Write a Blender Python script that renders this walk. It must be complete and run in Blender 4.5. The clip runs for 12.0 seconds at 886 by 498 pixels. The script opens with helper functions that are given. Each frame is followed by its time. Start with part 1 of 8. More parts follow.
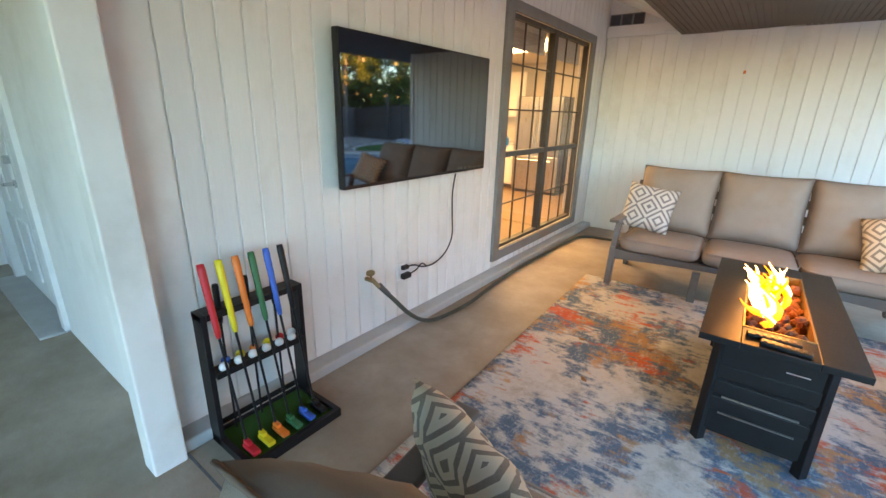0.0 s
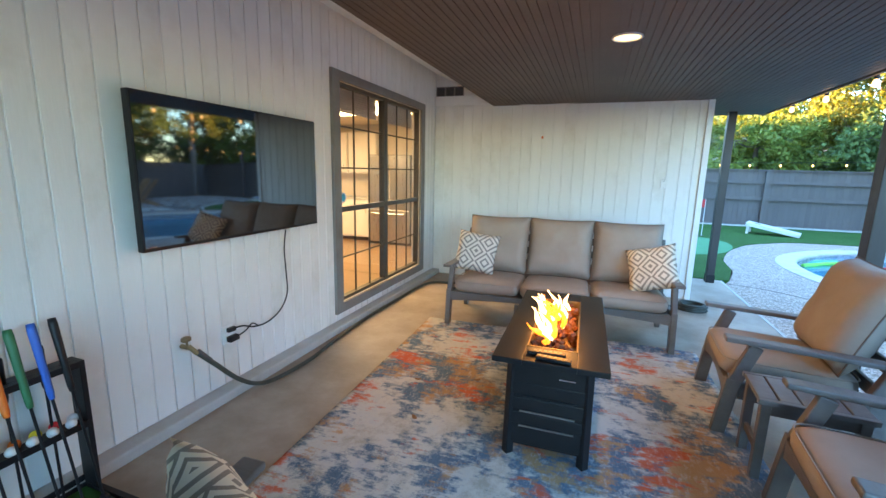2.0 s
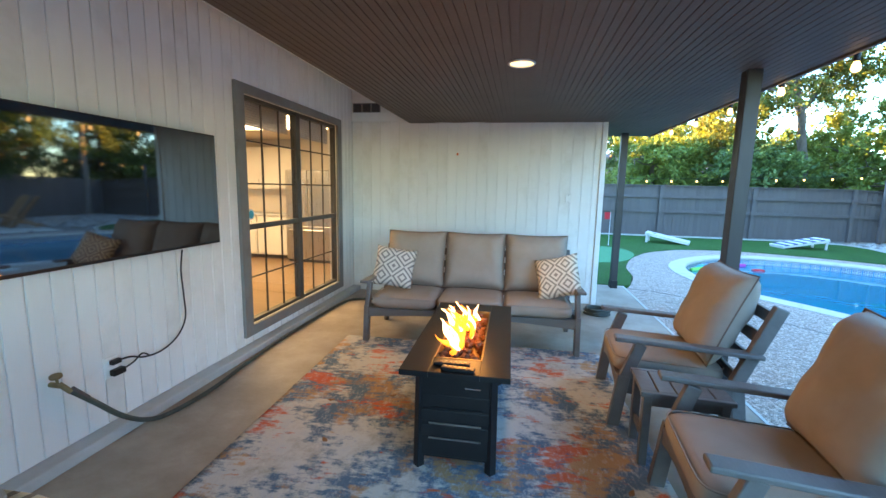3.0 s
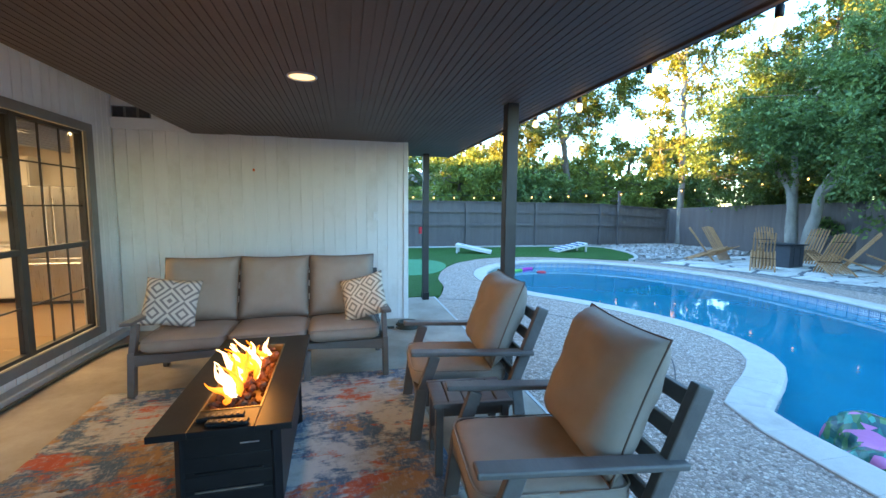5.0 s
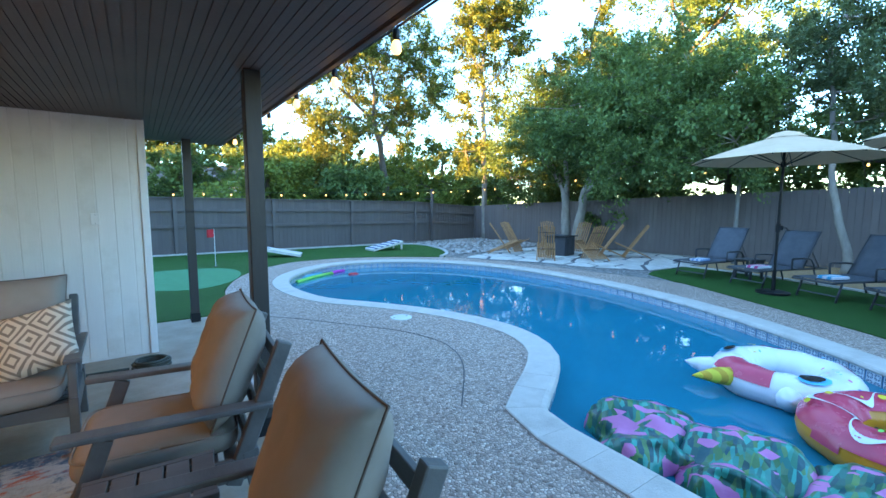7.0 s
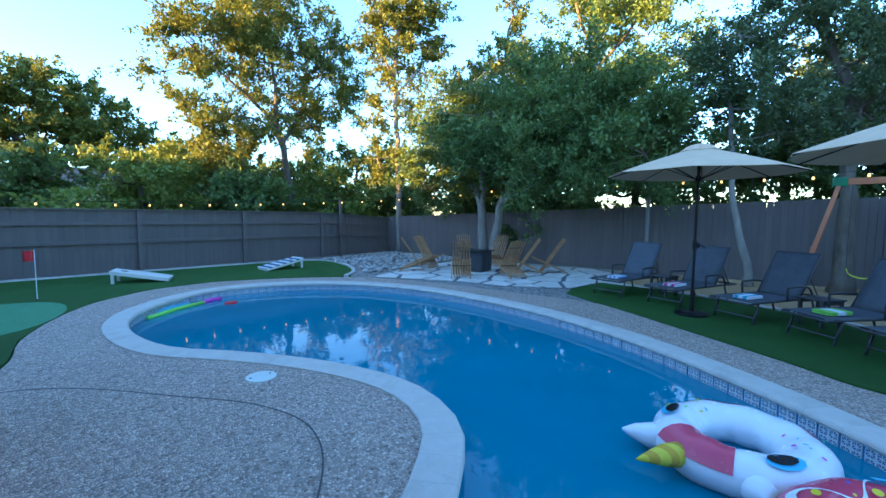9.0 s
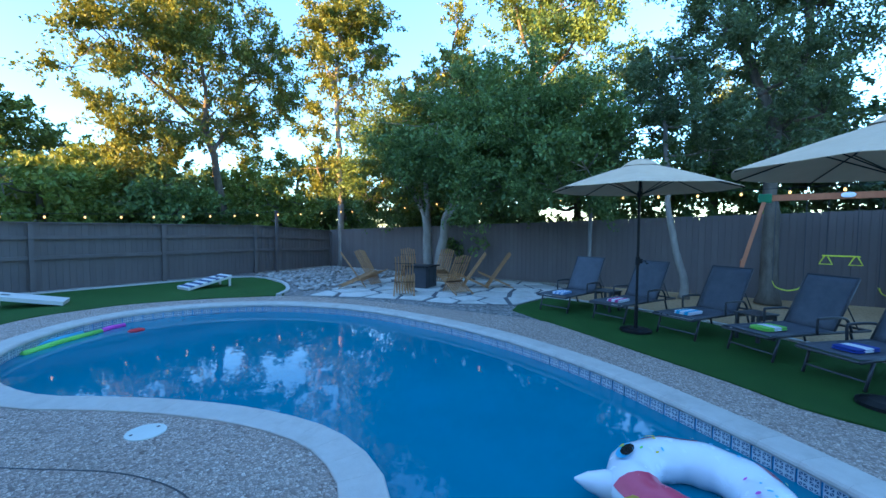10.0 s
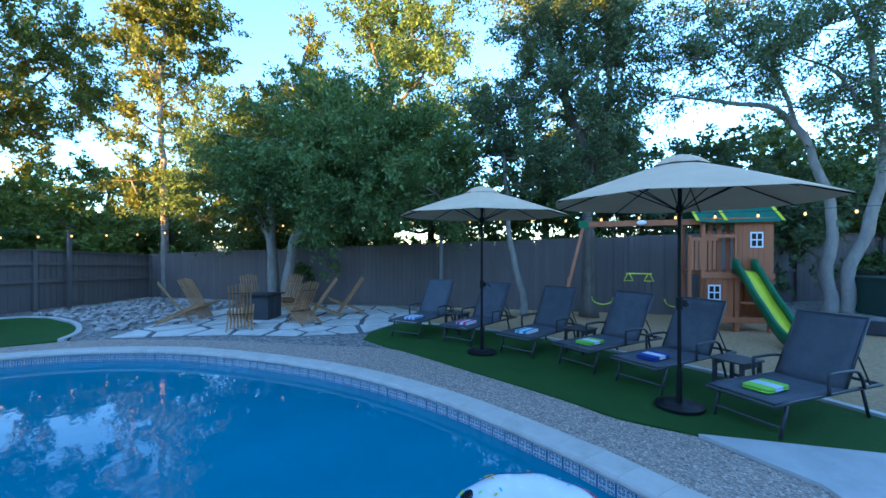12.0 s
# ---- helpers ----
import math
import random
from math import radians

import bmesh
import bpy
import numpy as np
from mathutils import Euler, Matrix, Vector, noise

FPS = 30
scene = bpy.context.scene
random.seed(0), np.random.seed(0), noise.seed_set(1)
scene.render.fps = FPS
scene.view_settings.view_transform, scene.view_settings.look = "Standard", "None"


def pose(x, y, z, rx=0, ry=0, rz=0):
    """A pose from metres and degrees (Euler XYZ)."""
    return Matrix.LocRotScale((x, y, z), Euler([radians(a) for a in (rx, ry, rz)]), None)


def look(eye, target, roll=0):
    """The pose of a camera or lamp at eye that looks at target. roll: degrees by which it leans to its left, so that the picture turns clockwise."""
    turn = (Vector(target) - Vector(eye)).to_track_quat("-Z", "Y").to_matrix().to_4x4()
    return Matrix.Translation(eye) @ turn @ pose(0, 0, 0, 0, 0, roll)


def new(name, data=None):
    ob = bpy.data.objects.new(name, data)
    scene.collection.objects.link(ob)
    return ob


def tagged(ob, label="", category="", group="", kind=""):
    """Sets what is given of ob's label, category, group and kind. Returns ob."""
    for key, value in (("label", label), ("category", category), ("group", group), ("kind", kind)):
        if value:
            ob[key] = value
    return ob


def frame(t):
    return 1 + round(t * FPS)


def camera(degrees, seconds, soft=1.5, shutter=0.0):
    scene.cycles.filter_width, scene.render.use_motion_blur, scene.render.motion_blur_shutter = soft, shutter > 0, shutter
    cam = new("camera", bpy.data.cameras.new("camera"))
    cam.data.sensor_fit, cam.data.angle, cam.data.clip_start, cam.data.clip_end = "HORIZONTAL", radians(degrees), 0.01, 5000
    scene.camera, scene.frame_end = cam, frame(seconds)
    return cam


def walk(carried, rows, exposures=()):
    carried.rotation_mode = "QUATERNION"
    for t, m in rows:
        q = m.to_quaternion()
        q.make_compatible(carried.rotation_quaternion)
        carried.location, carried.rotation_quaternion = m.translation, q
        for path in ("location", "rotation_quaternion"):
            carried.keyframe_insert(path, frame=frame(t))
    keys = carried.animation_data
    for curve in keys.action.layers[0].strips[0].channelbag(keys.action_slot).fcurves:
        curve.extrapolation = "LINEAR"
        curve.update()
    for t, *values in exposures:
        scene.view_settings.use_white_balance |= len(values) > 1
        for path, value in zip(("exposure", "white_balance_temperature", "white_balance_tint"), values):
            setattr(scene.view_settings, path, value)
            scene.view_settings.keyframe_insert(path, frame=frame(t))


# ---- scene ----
cam = camera(92.8, 12.0)
PATH = [
    (0, (0.801, 0.267, 1.489), (-0.334, 1.793, 0.869), 1.6),
    (0.5, (0.94, 0.269, 1.505), (-0.101, 1.888, 0.963), 1.5),
    (1, (1.041, 0.282, 1.507), (0.113, 1.99, 1.035), 1.4),
    (1.5, (1.102, 0.295, 1.509), (0.305, 2.082, 1.096), 1.4),
    (2, (1.152, 0.298, 1.513), (0.488, 2.15, 1.149), 1.3),
    (2.5, (1.221, 0.3, 1.514), (0.705, 2.205, 1.192), 1.3),
    (3, (1.29, 0.307, 1.519), (0.939, 2.255, 1.232), 1.2),
    (5, (1.524, 0.427, 1.539), (1.97, 2.366, 1.341), 0.5),
    (5.5, (1.586, 0.5, 1.538), (2.263, 2.372, 1.339), 0.5),
    (6, (1.753, 0.578, 1.529), (2.633, 2.363, 1.333), 0.3),
    (6.5, (1.988, 0.685, 1.545), (3.031, 2.381, 1.346), 0.2),
    (7, (2.239, 0.846, 1.548), (3.406, 2.458, 1.345), 0.2),
    (9, (3.381, 1.583, 1.671), (4.822, 2.961, 1.509), 0.3),
    (9.5, (3.642, 1.724, 1.682), (5.159, 3.02, 1.547), 0.4),
    (10, (3.872, 1.815, 1.729), (5.471, 3.011, 1.623), 0.4),
    (10.5, (4.071, 1.832, 1.779), (5.755, 2.909, 1.696), 0.4),
    (11, (4.24, 1.811, 1.81), (6.002, 2.755, 1.758), 0.2),
    (11.5, (4.298, 1.819, 1.807), (6.137, 2.603, 1.782), 0.2),
    (12, (4.327, 1.79, 1.805), (6.227, 2.413, 1.799), 0.1),
]
walk(cam, [(t, look(eye, target, roll)) for t, eye, target, roll in PATH],
     exposures=[(0.0, 5.25, 8700, 18), (1.5, 5.05, 7500, 13), (3.0, 4.8, 7050, 9), (5.0, 4.4, 7050, 8), (6.5, 4.2, 7050, 8), (7.0, 4.1, 7100, 9), (9.0, 3.4, 6250, 11), (12.0, 3.3, 6100, 12)])

# ---- world, sun, exposure ----
SUN_EL = 5.0
world = bpy.data.worlds.new("evening_sky")
scene.world = world
world.use_nodes = True
wn = world.node_tree
sky = wn.nodes.new("ShaderNodeTexSky")
sky.sky_type = "NISHITA"
sky.sun_disc = False
sky.sun_elevation = radians(SUN_EL)
# the sun stands low behind the house, over -x and slightly +y
SUN_DIR = Vector((-1.0, 0.30, 0)).normalized()
sky.sun_rotation = math.atan2(SUN_DIR.x, SUN_DIR.y)
sky.air_density, sky.dust_density, sky.ozone_density = 0.85, 0.1, 3.0
bg = wn.nodes["Background"]
bg.inputs["Strength"].default_value = 0.175
wn.links.new(sky.outputs[0], bg.inputs["Color"])
sun = new("sun", bpy.data.lights.new("sun", "SUN"))
sun.data.energy, sun.data.angle, sun.data.color = 3.4, radians(0.5), (1.0, 0.53, 0.13)
sun.matrix_basis = look((0, 0, 30), Vector((0, 0, 30)) - Vector((SUN_DIR.x, SUN_DIR.y, math.tan(radians(SUN_EL)))))


# ---- materials ----
def nodes(name):
    m = bpy.data.materials.new(name)
    m.use_nodes = True
    nt = m.node_tree
    return m, nt, nt.nodes["Principled BSDF"]


def coords(nt, spread=True):
    tc = nt.nodes.new("ShaderNodeTexCoord")
    if not spread:
        return tc.outputs["Object"]
    oi = nt.nodes.new("ShaderNodeObjectInfo")
    mul = nt.nodes.new("ShaderNodeMath")
    mul.operation = "MULTIPLY"
    mul.inputs[1].default_value = 37.0
    nt.links.new(oi.outputs["Random"], mul.inputs[0])
    add = nt.nodes.new("ShaderNodeVectorMath")
    nt.links.new(tc.outputs["Object"], add.inputs[0])
    nt.links.new(mul.outputs[0], add.inputs[1])
    return add.outputs[0]


def noise_tex(nt, vec, scale, detail=4.0, rough=0.6, stretch=None):
    n = nt.nodes.new("ShaderNodeTexNoise")
    n.inputs["Scale"].default_value, n.inputs["Detail"].default_value, n.inputs["Roughness"].default_value = scale, detail, rough
    if stretch:
        mp = nt.nodes.new("ShaderNodeMapping")
        mp.inputs["Scale"].default_value = stretch
        nt.links.new(vec, mp.inputs["Vector"])
        vec = mp.outputs[0]
    nt.links.new(vec, n.inputs["Vector"])
    return n.outputs["Fac"]


def ramp(nt, fac, stops):
    r = nt.nodes.new("ShaderNodeValToRGB")
    els = r.color_ramp.elements
    while len(els) < len(stops):
        els.new(0.5)
    for e, (p, c) in zip(els, stops):
        e.position, e.color = p, (*c, 1.0) if len(c) == 3 else c
    nt.links.new(fac, r.inputs["Fac"])
    return r.outputs["Color"]


def mix(nt, fac, a, b, how="MIX"):
    n = nt.nodes.new("ShaderNodeMix")
    n.data_type, n.blend_type = "RGBA", how
    for v, sock in ((fac, n.inputs[0]), (a, n.inputs[6]), (b, n.inputs[7])):
        if isinstance(v, (int, float)):
            sock.default_value = v
        elif isinstance(v, tuple):
            sock.default_value = (*v, 1.0)
        else:
            nt.links.new(v, sock)
    return n.outputs[2]


def bump(nt, bsdf, height, strength, dist=0.01):
    b = nt.nodes.new("ShaderNodeBump")
    b.inputs["Strength"].default_value, b.inputs["Distance"].default_value = strength, dist
    nt.links.new(height, b.inputs["Height"])
    nt.links.new(b.outputs[0], bsdf.inputs["Normal"])


def surface(name, c1, c2, scale=6.0, rough=0.6, grain=80.0, relief=0.15, metal=0.0, stretch=None, stain=None, spec=0.5):
    """Two-tone paint, cloth, wood or stone with a coarse mottle, an optional stain and a fine relief."""
    m, nt, p = nodes(name)
    v = coords(nt)
    a = noise_tex(nt, v, scale, 5.0, 0.65, stretch)
    col = ramp(nt, a, [(0.3, c1), (0.7, c2)])
    if stain:
        s = noise_tex(nt, v, scale * 0.31, 6.0, 0.7)
        col = mix(nt, ramp(nt, s, [(0.52, (0, 0, 0)), (0.72, (0.7, 0.7, 0.7))]), col, stain)
    nt.links.new(col, p.inputs["Base Color"])
    g = noise_tex(nt, v, grain, 3.0, 0.6, stretch)
    r = nt.nodes.new("ShaderNodeMapRange")
    r.inputs["To Min"].default_value, r.inputs["To Max"].default_value = max(0.02, rough - 0.1), min(1.0, rough + 0.1)
    nt.links.new(g, r.inputs["Value"])
    nt.links.new(r.outputs[0], p.inputs["Roughness"])
    p.inputs["Metallic"].default_value = metal
    p.inputs["Specular IOR Level"].default_value = spec
    if relief:
        bump(nt, p, g, relief)
    return m


def glow(name, colour, strength):
    m, nt, p = nodes(name)
    p.inputs["Base Color"].default_value = (*colour, 1)
    p.inputs["Emission Color"].default_value = (*colour, 1)
    p.inputs["Emission Strength"].default_value = strength
    return m


def glass(name, tint=(1, 1, 1), rough=0.0):
    m, nt, p = nodes(name)
    p.inputs["Base Color"].default_value = (*tint, 1)
    p.inputs["Transmission Weight"].default_value = 1.0
    p.inputs["Roughness"].default_value = rough
    p.inputs["IOR"].default_value = 1.45
    return m


WHITE = surface("white_board_paint", (0.76, 0.74, 0.71), (0.83, 0.81, 0.78), 3.0, 0.5, 60, 0.10, stretch=(1, 1, 0.15), stain=(0.60, 0.56, 0.50))
WHITE_TRIM = surface("white_trim_paint", (0.76, 0.75, 0.72), (0.82, 0.81, 0.79), 4.0, 0.45, 50, 0.06, stain=(0.6, 0.58, 0.54))
BROWN = surface("dark_brown_ceiling_paint", (0.080, 0.052, 0.039), (0.100, 0.067, 0.052), 2.0, 0.62, 70, 0.08)
GREY_TRIM = surface("grey_trim_paint", (0.17, 0.16, 0.15), (0.21, 0.20, 0.19), 5.0, 0.5, 60, 0.08)
SASH = surface("dark_bronze_sash", (0.05, 0.042, 0.035), (0.07, 0.06, 0.05), 8.0, 0.4, 60, 0.03)
POSTPAINT = surface("dark_post_paint", (0.022, 0.017, 0.016), (0.036, 0.029, 0.027), 5.0, 0.5, 60, 0.1, stretch=(1, 1, 0.2))
FENCE = surface("fence_paint", (0.118, 0.096, 0.090), (0.148, 0.122, 0.114), 2.5, 0.75, 40, 0.25, stretch=(1, 1, 0.12), stain=(0.17, 0.145, 0.135))
FRAMEWOOD = surface("grey_brown_furniture", (0.105, 0.098, 0.094), (0.15, 0.14, 0.134), 9.0, 0.45, 90, 0.12, stretch=(0.25, 1, 1))
CUSHION = surface("taupe_cushion_cloth", (0.295, 0.245, 0.205), (0.345, 0.29, 0.245), 4.0, 0.85, 420, 0.25, spec=0.2)
PIPING = surface("brown_piping", (0.13, 0.09, 0.07), (0.17, 0.12, 0.09), 9.0, 0.8, 200, 0.1)
BLACK = surface("black_powder_coat", (0.007, 0.007, 0.008), (0.013, 0.013, 0.015), 6.0, 0.42, 150, 0.08, spec=0.3)
CHARCOAL = surface("charcoal_metal", (0.035, 0.037, 0.042), (0.05, 0.052, 0.058), 6.0, 0.4, 150, 0.05)
SLING = surface("slate_sling_fabric", (0.078, 0.088, 0.105), (0.108, 0.119, 0.140), 5.0, 0.7, 500, 0.3, spec=0.25)
CHROME = surface("chrome", (0.6, 0.6, 0.6), (0.7, 0.7, 0.7), 5.0, 0.2, 30, 0.0, metal=1.0)
STEEL = surface("stainless_steel", (0.45, 0.44, 0.42), (0.58, 0.57, 0.55), 3.0, 0.3, 100, 0.03, metal=1.0, stretch=(1, 1, 0.05))
TEAK = surface("oiled_slat_wood", (0.33, 0.145, 0.055), (0.50, 0.25, 0.11), 7.0, 0.55, 90, 0.2, stretch=(1, 1, 0.12))
CEDAR = surface("stained_cedar", (0.36, 0.105, 0.04), (0.48, 0.155, 0.06), 5.0, 0.6, 80, 0.2, stretch=(1, 1, 0.15))
GREENPLASTIC = surface("green_plastic", (0.0, 0.11, 0.045), (0.0, 0.15, 0.06), 4.0, 0.4, 40, 0.03)
GREENCLOTH = surface("green_tarpaulin", (0.0, 0.10, 0.06), (0.0, 0.15, 0.09), 3.0, 0.5, 12, 0.3)
YELLOW = surface("yellow_plastic", (0.62, 0.62, 0.03), (0.72, 0.72, 0.05), 4.0, 0.35, 40, 0.03)
CANVAS = surface("tan_umbrella_canvas", (0.69, 0.47, 0.31), (0.76, 0.535, 0.36), 3.0, 0.9, 300, 0.2, spec=0.15)
STONE = surface("pale_flagstone", (0.56, 0.53, 0.48), (0.72, 0.69, 0.63), 3.0, 0.8, 35, 0.5, stain=(0.40, 0.37, 0.33))
COPING = surface("cast_stone_coping", (0.53, 0.48, 0.42), (0.60, 0.55, 0.485), 7.0, 0.78, 70, 0.5, stain=(0.40, 0.355, 0.305))
CONCRETE = surface("patio_concrete", (0.27, 0.205, 0.15), (0.42, 0.34, 0.265), 2.6, 0.6, 45, 0.2, stain=(0.23, 0.175, 0.13))
SLAB = surface("pale_concrete", (0.42, 0.41, 0.39), (0.52, 0.51, 0.49), 2.5, 0.75, 50, 0.2, stain=(0.34, 0.33, 0.31))
MULCH = surface("wood_chip_mulch", (0.27, 0.145, 0.065), (0.55, 0.35, 0.18), 24.0, 0.9, 50, 0.9, stain=(0.34, 0.24, 0.14))
SOIL = surface("dry_ground", (0.10, 0.09, 0.06), (0.17, 0.15, 0.10), 3.0, 0.95, 30, 0.5)
JOINT = surface("grey_joint_grit", (0.10, 0.105, 0.115), (0.17, 0.175, 0.185), 30.0, 0.9, 120, 0.6)
BARK = surface("grey_bark", (0.085, 0.07, 0.055), (0.18, 0.15, 0.12), 8.0, 0.9, 25, 0.8, stretch=(1, 1, 0.3))
PALEBARK = surface("pale_bark", (0.20, 0.175, 0.15), (0.33, 0.295, 0.255), 6.0, 0.85, 25, 0.5, stretch=(1, 1, 0.4))
RUBBER = surface("dark_rubber_hose", (0.03, 0.035, 0.03), (0.06, 0.07, 0.055), 9.0, 0.5, 80, 0.05)
BRASS = surface("dull_brass", (0.22, 0.16, 0.08), (0.32, 0.24, 0.13), 9.0, 0.45, 60, 0.1, metal=0.8)
LAVA = surface("lava_rock", (0.10, 0.035, 0.02), (0.20, 0.08, 0.04), 20.0, 0.9, 60, 0.6)
BALLWHITE = surface("white_ball", (0.8, 0.8, 0.8), (0.84, 0.84, 0.84), 4.0, 0.3, 200, 0.2)
VINYLWHITE = surface("white_vinyl", (0.78, 0.78, 0.80), (0.84, 0.84, 0.86), 3.0, 0.25, 9, 0.12)
VINYLRED = surface("rose_red_vinyl", (0.60, 0.05, 0.10), (0.70, 0.08, 0.14), 3.0, 0.25, 9, 0.12)
VINYLORANGE = surface("amber_vinyl", (0.72, 0.26, 0.02), (0.80, 0.33, 0.03), 3.0, 0.22, 9, 0.12)
ROOF = surface("roof_shingles", (0.07, 0.065, 0.06), (0.12, 0.11, 0.10), 6.0, 0.9, 60, 0.5)
WOODFLOOR = surface("wood_floor", (0.19, 0.115, 0.055), (0.27, 0.175, 0.09), 3.0, 0.35, 60, 0.05, stretch=(0.2, 2, 1))
CREAM = surface("cream_wall", (0.62, 0.55, 0.44), (0.68, 0.61, 0.50), 2.0, 0.7, 50, 0.05)
CABINET = surface("white_cabinet", (0.70, 0.68, 0.64), (0.76, 0.74, 0.70), 2.0, 0.4, 50, 0.02)
BLIND = surface("grey_blind_slats", (0.35, 0.35, 0.36), (0.42, 0.42, 0.43), 2.0, 0.6, 50, 0.02)
FARWALL = surface("far_house_wall", (0.55, 0.55, 0.54), (0.64, 0.64, 0.63), 2.0, 0.8, 20, 0.1)
PUTTGREEN = surface("putting_turf", (0.05, 0.22, 0.09), (0.07, 0.28, 0.12), 8.0, 0.9, 300, 0.6)
DARKVENT = surface("dark_vent_mesh", (0.05, 0.05, 0.055), (0.08, 0.08, 0.085), 30.0, 0.7, 200, 0.3)
PLATE = surface("pale_plastic_lid", (0.62, 0.66, 0.60), (0.70, 0.74, 0.68), 4.0, 0.5, 60, 0.05)
TRIMCORD = surface("white_border_timber", (0.5, 0.49, 0.46), (0.6, 0.59, 0.56), 5.0, 0.7, 60, 0.2)
GLASS = glass("window_glass")


def colour(name, c, rough=0.45, relief=0.04):
    d = tuple(min(1.0, v * 1.18 + 0.004) for v in c)
    return surface(name, c, d, 6.0, rough, 90, relief)


RED, ORANGE, LIME = colour("red_rubber", (0.55, 0.015, 0.025)), colour("orange_rubber", (0.75, 0.16, 0.02)), colour("lime_foam", (0.20, 0.62, 0.10))
GOLFYELLOW, GOLFGREEN, GOLFBLUE = colour("yellow_rubber", (0.70, 0.52, 0.02)), colour("dark_green_rubber", (0.015, 0.13, 0.05)), colour("blue_rubber", (0.015, 0.10, 0.42))
MAGENTA, CYAN = colour("magenta_foam", (0.60, 0.06, 0.42)), colour("cyan_foam", (0.05, 0.42, 0.62))


def turf_material():
    m, nt, p = nodes("artificial_turf")
    v = coords(nt, False)
    a = noise_tex(nt, v, 1.3, 4.0)
    f = noise_tex(nt, v, 260.0, 2.0, 0.7)
    base = ramp(nt, a, [(0.3, (0.025, 0.10, 0.020)), (0.7, (0.045, 0.155, 0.030))])
    col = mix(nt, f, mix(nt, 0.6, base, (0.012, 0.05, 0.01)), mix(nt, 0.45, base, (0.09, 0.24, 0.05)))
    nt.links.new(col, p.inputs["Base Color"])
    p.inputs["Roughness"].default_value = 0.85
    p.inputs["Specular IOR Level"].default_value = 0.2
    bump(nt, p, f, 0.9, 0.02)
    return m


def pebble_material(name, size, cols, strength, grout, blotch=0.25):
    """Small stones set in a matrix: each cell has its own tone and a rounded top."""
    m, nt, p = nodes(name)
    v = coords(nt, False)
    w = nt.nodes.new("ShaderNodeTexVoronoi")
    w.inputs["Scale"].default_value = size
    nt.links.new(v, w.inputs["Vector"])
    e = nt.nodes.new("ShaderNodeTexVoronoi")
    e.feature = "DISTANCE_TO_EDGE"
    e.inputs["Scale"].default_value = size
    nt.links.new(v, e.inputs["Vector"])
    sep = nt.nodes.new("ShaderNodeSeparateColor")
    nt.links.new(w.outputs["Color"], sep.inputs[0])
    n = len(cols)
    col = ramp(nt, sep.outputs[0], [(i / max(1, n - 1), c) for i, c in enumerate(cols)])
    col = mix(nt, ramp(nt, e.outputs["Distance"], [(0.02, (1, 1, 1)), (0.09, (0, 0, 0))]), col, grout)
    big = noise_tex(nt, v, 0.9, 5.0, 0.65)
    col = mix(nt, blotch, col, mix(nt, big, (0.12, 0.12, 0.12), (0.62, 0.60, 0.58)), "OVERLAY")
    nt.links.new(col, p.inputs["Base Color"])
    p.inputs["Roughness"].default_value = 0.75
    h = nt.nodes.new("ShaderNodeMapRange")
    h.inputs["From Max"].default_value = 0.25
    nt.links.new(e.outputs["Distance"], h.inputs["Value"])
    bump(nt, p, h.outputs[0], strength, 0.012)
    return m


TURF = turf_material()
AGGREGATE = pebble_material("exposed_aggregate", 46.0, [(0.26, 0.18, 0.14), (0.58, 0.435, 0.35), (0.76, 0.61, 0.51), (0.41, 0.30, 0.24), (0.88, 0.75, 0.65)], 0.8, (0.32, 0.255, 0.215))
GRAVEL = pebble_material("river_gravel", 14.0, [(0.16, 0.15, 0.14), (0.34, 0.31, 0.28), (0.48, 0.45, 0.42), (0.25, 0.23, 0.22)], 1.0, (0.07, 0.065, 0.06))


